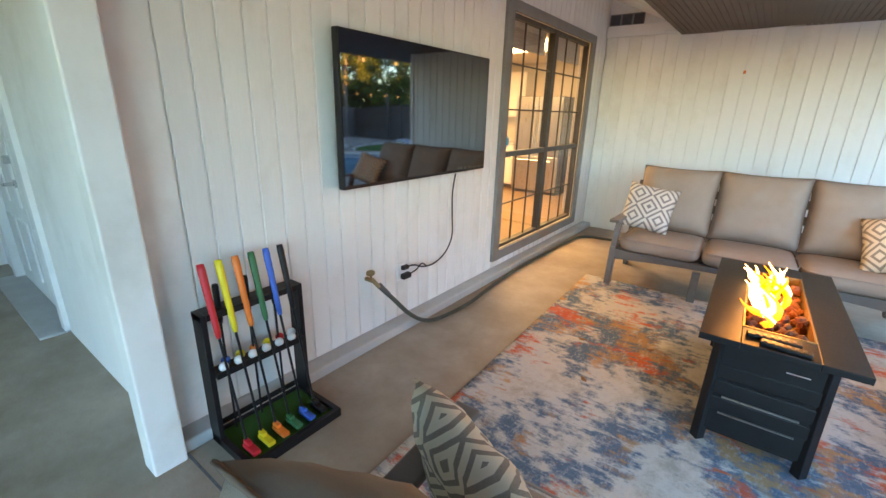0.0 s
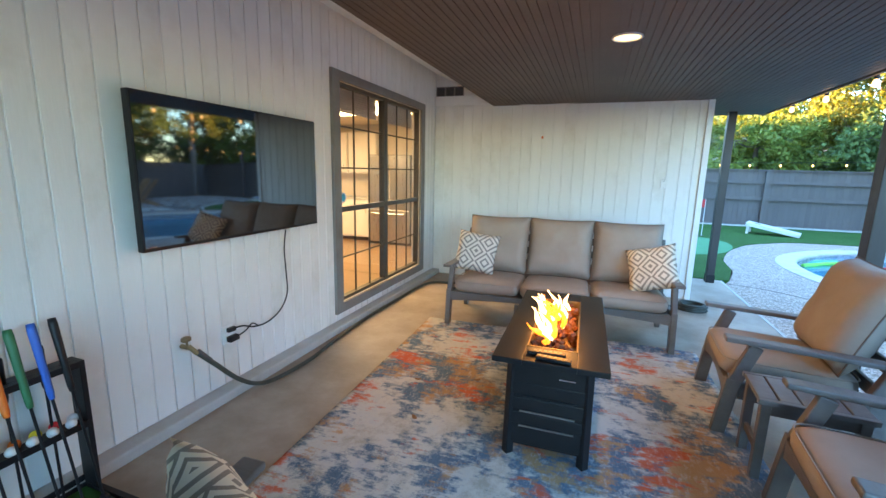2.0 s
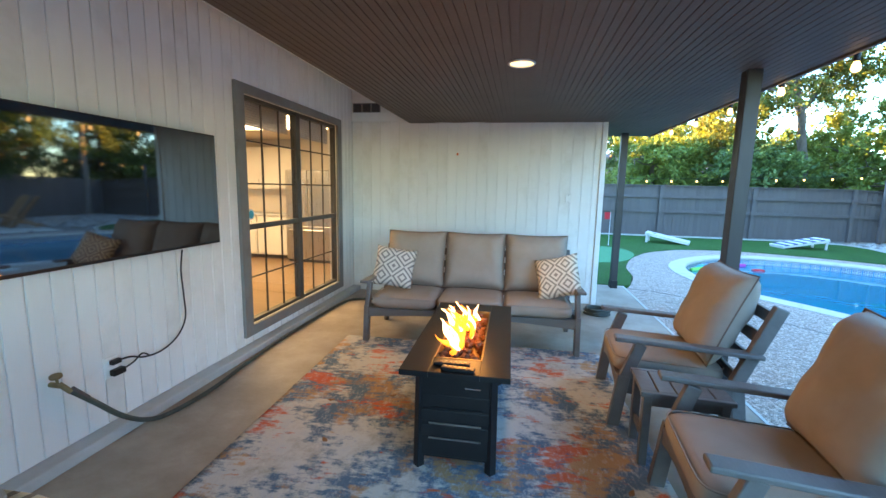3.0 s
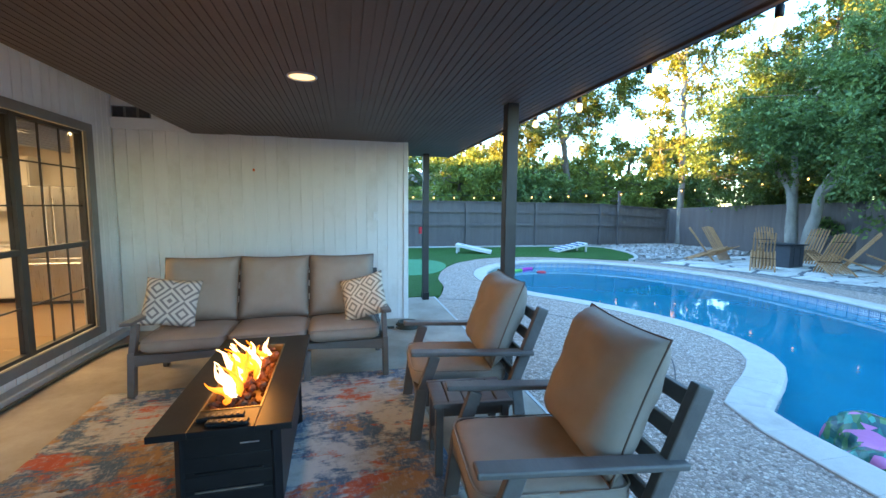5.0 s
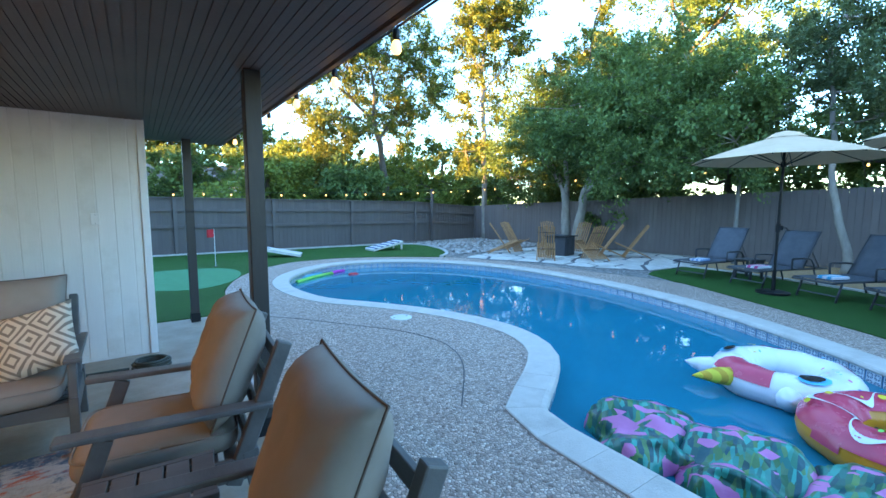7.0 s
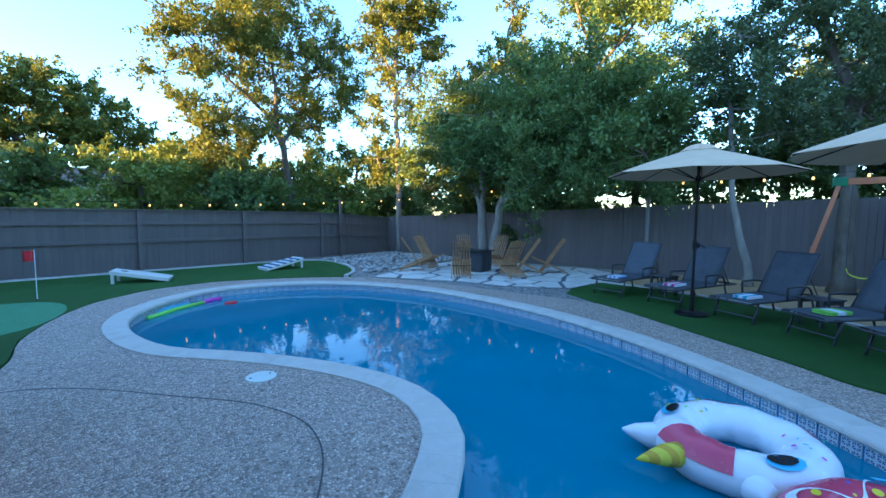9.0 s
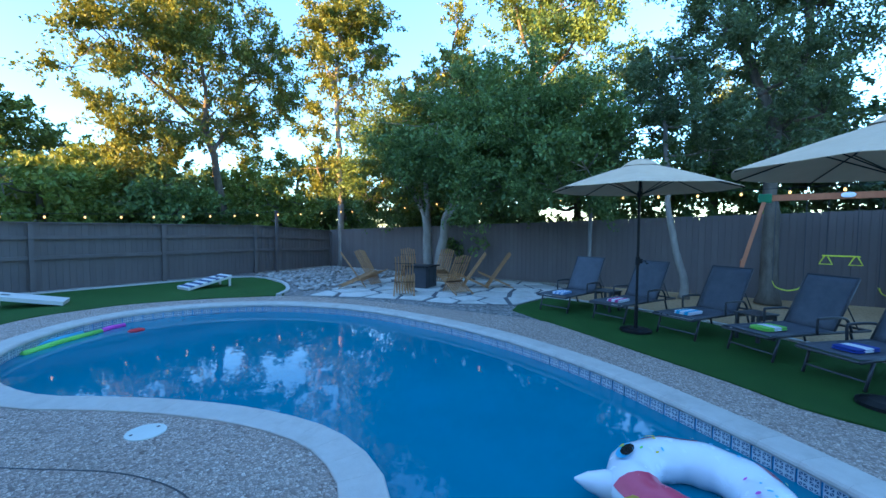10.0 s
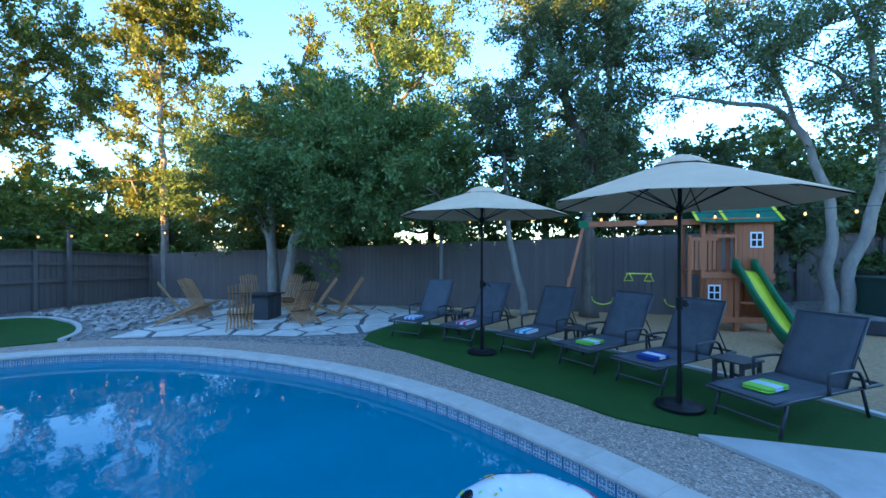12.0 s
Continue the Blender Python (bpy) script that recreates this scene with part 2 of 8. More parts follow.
def rug_material():
    m, nt, p = nodes("abstract_woven_rug")
    v = coords(nt, False)
    warp = noise_tex(nt, v, 3.4, 7.0, 0.75)
    streak = noise_tex(nt, v, 16.0, 5.0, 0.7, (0.45, 1.6, 1))

    def torn(scale, stretch=None):
        n = nt.nodes.new("ShaderNodeMath")
        n.operation = "MULTIPLY_ADD"
        n.inputs[1].default_value = 0.30
        nt.links.new(streak, n.inputs[0])
        q = nt.nodes.new("ShaderNodeMath")
        q.operation = "SUBTRACT"
        q.inputs[1].default_value = 0.15
        nt.links.new(noise_tex(nt, v, scale, 8.0, 0.7, stretch), q.inputs[0])
        nt.links.new(q.outputs[0], n.inputs[2])
        return n.outputs[0]
    a = torn(1.5)
    b = torn(1.7, (1, 0.8, 1))
    c = torn(2.6, (0.8, 1.2, 3))
    fine = noise_tex(nt, v, 90.0, 3.0, 0.7, (1.0, 0.35, 1))
    base = ramp(nt, warp, [(0.35, (0.40, 0.36, 0.30)), (0.5, (0.58, 0.54, 0.48)), (0.62, (0.50, 0.49, 0.475))])
    base = mix(nt, ramp(nt, a, [(0.465, (0, 0, 0)), (0.53, (0.95, 0.95, 0.95))]), base, mix(nt, fine, (0.035, 0.075, 0.13), (0.13, 0.22, 0.31)))
    base = mix(nt, ramp(nt, b, [(0.53, (0, 0, 0)), (0.60, (0.80, 0.80, 0.80))]), base, (0.52, 0.27, 0.10))
    base = mix(nt, ramp(nt, c, [(0.56, (0, 0, 0)), (0.62, (0.90, 0.90, 0.90))]), base, (0.60, 0.12, 0.05))
    speck = noise_tex(nt, v, 34.0, 6.0, 0.8, (1, 0.5, 1))
    base = mix(nt, ramp(nt, speck, [(0.52, (0, 0, 0)), (0.66, (0.6, 0.6, 0.6))]), base, (0.56, 0.54, 0.51))
    nt.links.new(base, p.inputs["Base Color"])
    p.inputs["Roughness"].default_value = 0.95
    p.inputs["Specular IOR Level"].default_value = 0.1
    bump(nt, p, fine, 0.5, 0.006)
    return m


def lattice_material(name, light, dark, freq):
    """Woven throw-pillow pattern: nested diamonds in dark on light."""
    m, nt, p = nodes(name)
    v = coords(nt, False)
    sx = nt.nodes.new("ShaderNodeSeparateXYZ")
    nt.links.new(v, sx.inputs[0])

    def op(kind, a, b=None):
        n = nt.nodes.new("ShaderNodeMath")
        n.operation = kind
        for k, q in enumerate((a, b)):
            if q is None:
                continue
            if isinstance(q, (int, float)):
                n.inputs[k].default_value = q
            else:
                nt.links.new(q, n.inputs[k])
        return n.outputs[0]
    px = op("PINGPONG", op("MULTIPLY", sx.outputs[0], freq), 0.5)
    pz = op("PINGPONG", op("MULTIPLY", sx.outputs[2], freq), 0.5)
    d = op("ADD", px, pz)
    wob = op("MULTIPLY", op("SUBTRACT", noise_tex(nt, v, 40.0, 3.0), 0.5), 0.10)
    rings = op("FRACT", op("ADD", op("MULTIPLY", d, 4.0), wob))
    col = ramp(nt, rings, [(0.0, dark), (0.40, dark), (0.46, light), (1.0, light)])
    thread = noise_tex(nt, v, 300.0, 2.0)
    col = mix(nt, op("MULTIPLY", thread, 0.35), col, light)
    nt.links.new(col, p.inputs["Base Color"])
    p.inputs["Roughness"].default_value = 0.9
    bump(nt, p, thread, 0.35, 0.004)
    return m


def tile_material():
    """Waterline tile: white crossing bands over blue-grey glaze."""
    m, nt, p = nodes("patterned_waterline_tile")
    v = coords(nt, False)
    sx = nt.nodes.new("ShaderNodeSeparateXYZ")
    nt.links.new(v, sx.inputs[0])

    def op(kind, a, b=None):
        n = nt.nodes.new("ShaderNodeMath")
        n.operation = kind
        for k, q in enumerate((a, b)):
            if q is None:
                continue
            if isinstance(q, (int, float)):
                n.inputs[k].default_value = q
            else:
                nt.links.new(q, n.inputs[k])
        return n.outputs[0]
    ax, az = (op("ABSOLUTE", op("SUBTRACT", op("ABSOLUTE", q), 0.0377)) for q in (sx.outputs[0], sx.outputs[2]))
    diag = op("ABSOLUTE", op("SUBTRACT", ax, az))
    frame_d = op("SUBTRACT", 0.034, op("MAXIMUM", ax, az))
    plus = op("MINIMUM", ax, az)
    near = op("MINIMUM", op("MINIMUM", diag, frame_d), plus)
    col = ramp(nt, op("MULTIPLY", near, 115.0), [(0.0, (0.55, 0.60, 0.62)), (0.42, (0.50, 0.56, 0.60)), (0.55, (0.035, 0.085, 0.16)), (1.0, (0.05, 0.12, 0.20))])
    nt.links.new(col, p.inputs["Base Color"])
    p.inputs["Roughness"].default_value = 0.2
    return m


def water_material():
    m, nt, p = nodes("pool_water")
    v = coords(nt, False)
    a = noise_tex(nt, v, 0.6, 3.0)
    nt.links.new(ramp(nt, a, [(0.3, (0.0, 0.17, 0.255)), (0.7, (0.0, 0.20, 0.295))]), p.inputs["Base Color"])
    p.inputs["Roughness"].default_value = 0.02
    p.inputs["IOR"].default_value = 1.27
    w = noise_tex(nt, v, 2.6, 3.0, 0.5)
    bump(nt, p, w, 0.05, 0.05)
    return m


def leaf_material(name, c1, c2, c3):
    m, nt, p = nodes(name)
    g = nt.nodes.new("ShaderNodeNewGeometry")
    col = ramp(nt, g.outputs["Random Per Island"], [(0.0, c1), (0.6, c2), (1.0, c3)])
    nt.links.new(col, p.inputs["Base Color"])
    p.inputs["Roughness"].default_value = 0.55
    p.inputs["Specular IOR Level"].default_value = 0.3
    t = nt.nodes.new("ShaderNodeBsdfTranslucent")
    nt.links.new(mix(nt, 0.5, col, (0.30, 0.30, 0.02)), t.inputs["Color"])
    mx = nt.nodes.new("ShaderNodeMixShader")
    mx.inputs[0].default_value = 0.3
    nt.links.new(p.outputs[0], mx.inputs[1])
    nt.links.new(t.outputs[0], mx.inputs[2])
    nt.links.new(mx.outputs[0], nt.nodes["Material Output"].inputs["Surface"])
    return m


def tropical_material():
    """Printed vinyl with leaf shapes in greens and pink."""
    m, nt, p = nodes("tropical_print_vinyl")
    v = coords(nt)
    def cells(scale, stretch, rot):
        mp = nt.nodes.new("ShaderNodeMapping")
        mp.inputs["Scale"].default_value = stretch
        mp.inputs["Rotation"].default_value = (0, 0, rot)
        nt.links.new(v, mp.inputs["Vector"])
        w = nt.nodes.new("ShaderNodeTexVoronoi")
        w.inputs["Scale"].default_value = scale
        nt.links.new(mp.outputs[0], w.inputs["Vector"])
        s = nt.nodes.new("ShaderNodeSeparateColor")
        nt.links.new(w.outputs["Color"], s.inputs[0])
        return s.outputs[0]
    a, b = cells(12.0, (1, 3.0, 1), 0.6), cells(8.5, (2.6, 1, 1), -0.4)
    pal = [(0.0, (0.005, 0.05, 0.045)), (0.25, (0.01, 0.22, 0.17)), (0.45, (0.03, 0.36, 0.28)), (0.6, (0.02, 0.12, 0.04)), (0.75, (0.12, 0.27, 0.08)), (0.9, (0.01, 0.09, 0.10))]
    col = ramp(nt, a, pal)
    r = nt.nodes.new("ShaderNodeMath")
    r.operation = "GREATER_THAN"
    r.inputs[1].default_value = 0.78
    nt.links.new(b, r.inputs[0])
    col = mix(nt, r.outputs[0], col, (0.66, 0.20, 0.42))
    nt.links.new(col, p.inputs["Base Color"])
    p.inputs["Roughness"].default_value = 0.28
    bump(nt, p, noise_tex(nt, v, 7.0, 3.0), 0.4, 0.03)
    return m


def stripes(name, a, b, freq, axis=0):
    m, nt, p = nodes(name)
    v = coords(nt, False)
    s = nt.nodes.new("ShaderNodeSeparateXYZ")
    nt.links.new(v, s.inputs[0])
    n = nt.nodes.new("ShaderNodeMath")
    n.operation = "MULTIPLY"
    n.inputs[1].default_value = freq
    nt.links.new(s.outputs[axis], n.inputs[0])
    q = nt.nodes.new("ShaderNodeMath")
    q.operation = "PINGPONG"
    q.inputs[1].default_value = 1.0
    nt.links.new(n.outputs[0], q.inputs[0])
    nt.links.new(ramp(nt, q.outputs[0], [(0.0, a), (0.48, a), (0.52, b), (1.0, b)]), p.inputs["Base Color"])
    p.inputs["Roughness"].default_value = 0.9
    bump(nt, p, noise_tex(nt, v, 250.0, 2.0), 0.5, 0.004)
    return m


RUG = rug_material()
PILLOW = lattice_material("grey_diamond_weave", (0.62, 0.58, 0.52), (0.13, 0.125, 0.13), 4.6)
PILLOW_WARM = lattice_material("earthy_diamond_weave", (0.74, 0.66, 0.53), (0.19, 0.155, 0.12), 5.0)
PILLOW_CREAM = lattice_material("cream_diamond_weave", (0.84, 0.76, 0.61), (0.20, 0.17, 0.135), 6.4)
TILE, WATER, TROPICAL = tile_material(), water_material(), tropical_material()
HORNSTRIPE = stripes("striped_horn_vinyl", (0.75, 0.60, 0.06), (0.62, 0.36, 0.04), 16.0)
BOARDSTRIPE = stripes("blue_striped_board", (0.70, 0.70, 0.68), (0.05, 0.08, 0.18), 9.0)
BOARDPALE = surface("white_board_top", (0.62, 0.60, 0.55), (0.70, 0.68, 0.63), 4.0, 0.6, 50, 0.05)
LEAF_OAK = leaf_material("olive_leaves", (0.085, 0.122, 0.034), (0.142, 0.189, 0.047), (0.208, 0.226, 0.056))
LEAF_DARK = leaf_material("deep_green_leaves", (0.06, 0.118, 0.044), (0.118, 0.205, 0.068), (0.18, 0.27, 0.088))
LEAF_BLUE = leaf_material("grey_green_leaves", (0.066, 0.117, 0.066), (0.109, 0.173, 0.094), (0.160, 0.226, 0.113))
LEAF_LIGHT = leaf_material("light_green_leaves", (0.104, 0.170, 0.038), (0.179, 0.255, 0.056), (0.246, 0.302, 0.075))


# ---- mesh helpers ----
def mesh_of(bm, name, material, smooth=False):
    me = bpy.data.meshes.new(name)
    bm.to_mesh(me)
    bm.free()
    me.materials.append(material)
    if smooth:
        me.polygons.foreach_set("use_smooth", [True] * len(me.polygons))
    return me


def part(name, bm, material, parent, label="", smooth=False, at=None):
    ob = new(name, mesh_of(bm, name, material, smooth))
    ob.parent = parent
    if at is not None:
        ob.matrix_basis = at
    return tagged(ob, label)


def shared(name, me, parent, at, label=""):
    ob = new(name, me)
    ob.parent = parent
    ob.matrix_basis = at
    return tagged(ob, label)


def thing(name, at, label, category, group=""):
    ob = new(name)
    ob.empty_display_size = 0.1
    ob.matrix_basis = at
    return tagged(ob, label, category, group)


def setting(name, bm, material, label, category="", at=None):
    ob = new(name, mesh_of(bm, name, material))
    if at is not None:
        ob.matrix_basis = at
    return tagged(ob, label, category, "", "structure")


def BM():
    return bmesh.new()


def box(bm, lo, hi, bevel=0.0, turn=None):
    """An axis-aligned box between two corners, with optional bevel and a turn matrix."""
    lo, hi = Vector(lo), Vector(hi)
    c, s = (lo + hi) / 2, hi - lo
    r = bmesh.ops.create_cube(bm, size=1.0, matrix=Matrix.Translation(c) @ Matrix.Diagonal((*s, 1)))
    vs = r["verts"]
    if bevel:
        es = list({e for v in vs for e in v.link_edges})
        q = bmesh.ops.bevel(bm, geom=es, offset=bevel, segments=2, affect="EDGES", profile=0.5)
        vs = list({v for f in q["faces"] for v in f.verts} | {v for v in vs if v.is_valid})
    if turn is not None:
        bmesh.ops.transform(bm, matrix=turn, verts=[v for v in vs if v.is_valid])
    return bm


def beam(bm, p0, p1, w, h, bevel=0.0, up=(0, 0, 1)):
    """A straight timber from p0 to p1, w wide and h high."""
    p0, p1 = Vector(p0), Vector(p1)
    d = p1 - p0
    y = d.normalized()
    x = y.cross(Vector(up))
    if x.length < 1e-4:
        x = y.cross(Vector((1, 0, 0)))
    x.normalize()
    z = x.cross(y)
    m = Matrix((x, y, z)).transposed().to_4x4()
    m.translation = (p0 + p1) / 2
    t = BM()
    box(t, (-w / 2, -d.length / 2, -h / 2), (w / 2, d.length / 2, h / 2), bevel)
    bmesh.ops.transform(t, matrix=m, verts=t.verts)
    join(bm, t)
    return bm


def join(bm, other):
    me = bpy.data.meshes.new("joint")
    other.to_mesh(me)
    other.free()
    bm.from_mesh(me)
    bpy.data.meshes.remove(me)


def rod(bm, p0, p1, r0, r1=None, seg=10):
    r1 = r0 if r1 is None else r1
    p0, p1 = Vector(p0), Vector(p1)
    d = p1 - p0
    m = Matrix.Translation((p0 + p1) / 2) @ d.to_track_quat("Z", "Y").to_matrix().to_4x4()
    bmesh.ops.create_cone(bm, cap_ends=True, segments=seg, radius1=r0, radius2=max(r1, 1e-4), depth=d.length, matrix=m)
    return bm


def tube(bm, pts, r, seg=8):
    """A bent round tube through the points; r is one radius or one per point."""
    pts = [Vector(p) for p in pts]
    rs = r if isinstance(r, (list, tuple)) else [r] * len(pts)
    rings = []
    side = None
    for i, p in enumerate(pts):
        d = (pts[min(i + 1, len(pts) - 1)] - pts[max(i - 1, 0)]).normalized()
        if side is None:
            side = d.cross(Vector((0.13, 0.31, 0.94)))
            if side.length < 0.05:
                side = d.cross(Vector((1, 0, 0)))
        side = (side - d * side.dot(d)).normalized()
        up = d.cross(side)
        rings.append([bm.verts.new(p + (side * math.cos(a) + up * math.sin(a)) * rs[i]) for a in (2 * math.pi * k / seg for k in range(seg))])
    for a, b in zip(rings, rings[1:]):
        for k in range(seg):
            bm.faces.new((a[k], a[(k + 1) % seg], b[(k + 1) % seg], b[k]))
    bm.faces.new(rings[0][::-1])
    bm.faces.new(rings[-1])
    return bm


def spline(pts, n=6, closed=False):
    """Points along a smooth curve through pts."""
    pts = [Vector(p) for p in pts]
    out, m = [], len(pts)
    for i in range(m if closed else m - 1):
        get = (lambda k: pts[k % m]) if closed else (lambda k: pts[min(max(k, 0), m - 1)])
        a, b, c, d = get(i - 1), get(i), get(i + 1), get(i + 2)
        for k in range(n):
            t = k / n
            out.append(0.5 * (2 * b + (c - a) * t + (2 * a - 5 * b + 4 * c - d) * t * t + (3 * b - a - 3 * c + d) * t ** 3))
    if not closed:
        out.append(pts[-1])
    return out


def puff(bm, w, d, h, square=0.28, round_=0.55, nu=36, nv=14, m=None):
    """A stuffed box cushion: a squarish rounded block w by d by h, centred."""
    def sp(v, e):
        return math.copysign(abs(v) ** e, v)
    rows = []
    for j in range(1, nv):
        ph = -math.pi / 2 + math.pi * j / nv
        rows.append([bm.verts.new((w / 2 * sp(math.cos(ph), round_) * sp(math.cos(th), square), d / 2 * sp(math.cos(ph), round_) * sp(math.sin(th), square), h / 2 * sp(math.sin(ph), 0.8)))
                     for th in (2 * math.pi * i / nu for i in range(nu))])
    lo, hi = bm.verts.new((0, 0, -h / 2)), bm.verts.new((0, 0, h / 2))
    for a, b in zip(rows, rows[1:]):
        for i in range(nu):
            bm.faces.new((a[i], a[(i + 1) % nu], b[(i + 1) % nu], b[i]))
    for i in range(nu):
        bm.faces.new((lo, rows[0][(i + 1) % nu], rows[0][i]))
        bm.faces.new((hi, rows[-1][i], rows[-1][(i + 1) % nu]))
    if m is not None:
        bmesh.ops.transform(bm, matrix=m, verts=bm.verts)
    return bm


def pillow(bm, w, h, t, n=16, pinch=0.06, seed=0):
    """A throw pillow standing in the xz plane, w by h and t thick, with drawn-out corners."""
    grid = {}
    for s in (1, -1):
        for i in range(n + 1):
            for j in range(n + 1):
                u, v = 2 * i / n - 1, 2 * j / n - 1
                edge = abs(u) == 1 or abs(v) == 1
                if edge and s == -1:
                    grid[s, i, j] = grid[1, i, j]
                    continue
                f = max(0.0, (1 - u ** 4) * (1 - v ** 4)) ** 0.55
                x = w / 2 * u * (1 - pinch * (1 - v * v))
                z = h / 2 * v * (1 - pinch * (1 - u * u))
                y = s * t / 2 * f * (1 + 0.16 * noise.noise((u * 2.3 + seed, v * 2.3, s * 3.1)) + 0.10 * noise.noise((u * 5.5 + seed, v * 3.2, s * 1.7)))
                grid[s, i, j] = bm.verts.new((x, y, z))
    for s in (1, -1):
        for i in range(n):
            for j in range(n):
                q = [grid[s, i, j], grid[s, i + 1, j], grid[s, i + 1, j + 1], grid[s, i, j + 1]]
                bm.faces.new(q if s == -1 else q[::-1])
    return bm


def sheet(outer, holes, z, thick):
    """A flat slab with an outline and holes, its top at z."""
    bm = BM()
    es = []
    for loop in (outer, *holes):
        vs = [bm.verts.new((p[0], p[1], z)) for p in loop]
        es += [bm.edges.new((a, b)) for a, b in zip(vs, vs[1:] + vs[:1])]
    bmesh.ops.triangle_fill(bm, use_beauty=True, use_dissolve=False, edges=es)
    bm.normal_update()
    for f in bm.faces:
        if f.normal.z < 0:
            f.normal_flip()
    if thick:
        top = list(bm.faces)
        r = bmesh.ops.extrude_face_region(bm, geom=top)
        bmesh.ops.translate(bm, verts=[v for v in r["geom"] if isinstance(v, bmesh.types.BMVert)], vec=(0, 0, 0))
        down = {v for f in top for v in f.verts}
        bmesh.ops.translate(bm, verts=list(down), vec=(0, 0, -thick))
        bmesh.ops.recalc_face_normals(bm, faces=bm.faces)
    return bm


def offset(loop, d):
    """A closed outline moved outwards by d (loop runs anticlockwise)."""
    out, n = [], len(loop)
    for i in range(n):
        a, b = Vector(loop[i - 1]).xy, Vector(loop[(i + 1) % n]).xy
        t = (b - a).normalized()
        out.append(Vector(loop[i]).xy + Vector((t.y, -t.x)) * d)
    return out


def resample(loop, n):
    pts = [Vector(p).xy for p in loop]
    pts.append(pts[0])
    ls = [0.0]
    for a, b in zip(pts, pts[1:]):
        ls.append(ls[-1] + (b - a).length)
    out, j = [], 0
    for k in range(n):
        s = ls[-1] * k / n
        while ls[j + 1] < s:
            j += 1
        t = (s - ls[j]) / max(1e-6, ls[j + 1] - ls[j])
        out.append(pts[j].lerp(pts[j + 1], t))
    return out


# ---- the plan ----
WALL_X, END_Y, END_X, ALCOVE_Y = -1.10, 6.13, 2.33, 0.80
CEIL, BROWN_X, EAVE_X = 2.39, -0.26, 3.24

# pool outline at the inner edge of the coping, anticlockwise
POOL = [(7.69, 1.26), (8.07, 1.73), (8.50, 2.38), (9.05, 3.34), (9.56, 4.68), (9.82, 6.0), (9.88, 7.6), (9.70, 8.9), (9.10, 10.2), (8.1, 11.15), (7.0, 11.5), (6.1, 11.3),
        (5.3, 10.65), (4.78, 9.9), (4.57, 9.1), (4.60, 8.2), (4.80, 7.49), (5.18, 6.95), (5.6, 6.27), (5.94, 5.5), (6.1, 4.74), (6.02, 4.14), (5.78, 3.68), (5.38, 3.33), (4.98, 3.08)]
pool = [Vector(p) for p in spline([(*p, 0) for p in POOL], 5)]
pool += [Vector(p) for p in ((4.66, 2.88, 0), (4.62, 2.80, 0), (4.60, 2.4, 0), (4.57, 1.6, 0), (4.55, 0.8, 0), (4.55, 0.1, 0))]
pool += [Vector(p) for p in spline([(4.62, -0.35, 0), (5.0, -0.72, 0), (5.6, -0.65, 0), (6.4, -0.15, 0), (7.2, 0.60, 0)], 5)]
pool = resample(pool, 96)
COPE = 0.30
cope_out = offset(pool, COPE)
WATER_Z = -0.165

# ground: one sheet to the horizon, with the pool's hole
R = 900.0
setting("ground", sheet([(-R, -R), (R, -R), (R, R), (-R, R)], [cope_out], -0.06, 0), SOIL, "dry brown earth reaching to the horizon", "ground")

# exposed aggregate pool deck
deck_edge = [(2.98, -6.0), (9.3, -6.0), (9.0, -1.3), (8.25, 0.1), (8.93, 0.75), (9.13, 1.44), (9.53, 2.02), (10.49, 3.69), (11.15, 4.9), (11.0, 6.6), (10.75, 8.4), (10.35, 9.9), (9.95, 10.9), (9.53, 11.3),
             (8.39, 12.1), (6.93, 12.68), (5.57, 12.5), (4.5, 11.63), (3.86, 10.5), (3.46, 9.27), (3.36, 8.3), (3.1, 7.45), (2.98, 7.2)]
deck_poly = [Vector(p).xy for p in spline([(*p, 0) for p in deck_edge[4:22]], 3)]
deck_poly = [Vector(deck_edge[0]), Vector(deck_edge[1]), Vector(deck_edge[2]), Vector(deck_edge[3])] + deck_poly + [Vector(deck_edge[22])]
setting("pool_deck", sheet(deck_poly, [offset(pool, COPE - 0.01)], 0.0, 0.10), AGGREGATE, "grey exposed-aggregate pool deck", "pool deck")

# turf behind the far end of the pool, turf under the loungers
north_turf = [(-6.0, 7.45), (2.9, 7.45), (3.1, 7.46), (3.34, 8.3), (3.44, 9.27), (3.84, 10.52), (4.48, 11.66), (5.55, 12.55), (6.93, 12.72), (8.40, 12.16), (9.56, 11.36), (9.93, 11.35), (10.55, 12.1), (11.02, 13.2),
              (11.30, 14.5), (11.2, 15.2), (10.7, 15.55), (9.7, 15.75), (4.5, 15.95), (-6.0, 16.0)]
setting("lawn_north", sheet(north_turf, [], 0.012, 0.06), TURF, "bright green artificial turf lawn", "lawn")
border = [(9.75, 11.32, 0), (10.28, 11.75, 0), (10.80, 12.55, 0), (11.15, 13.4, 0), (11.36, 14.5, 0), (11.22, 15.25, 0), (10.75, 15.64, 0), (9.7, 15.84, 0), (4.5, 16.05, 0), (-6.0, 16.1, 0)]
cb = BM()
bp = spline(border, 6)
for a, b in zip(bp, bp[1:]):
    beam(cb, a + (a - b) * 0.05 + Vector((0, 0, -0.01)), b + Vector((0, 0, -0.01)), 0.10, 0.10)
setting("lawn_border", cb, TRIMCORD, "pale curved concrete edging round the lawn", "edging")
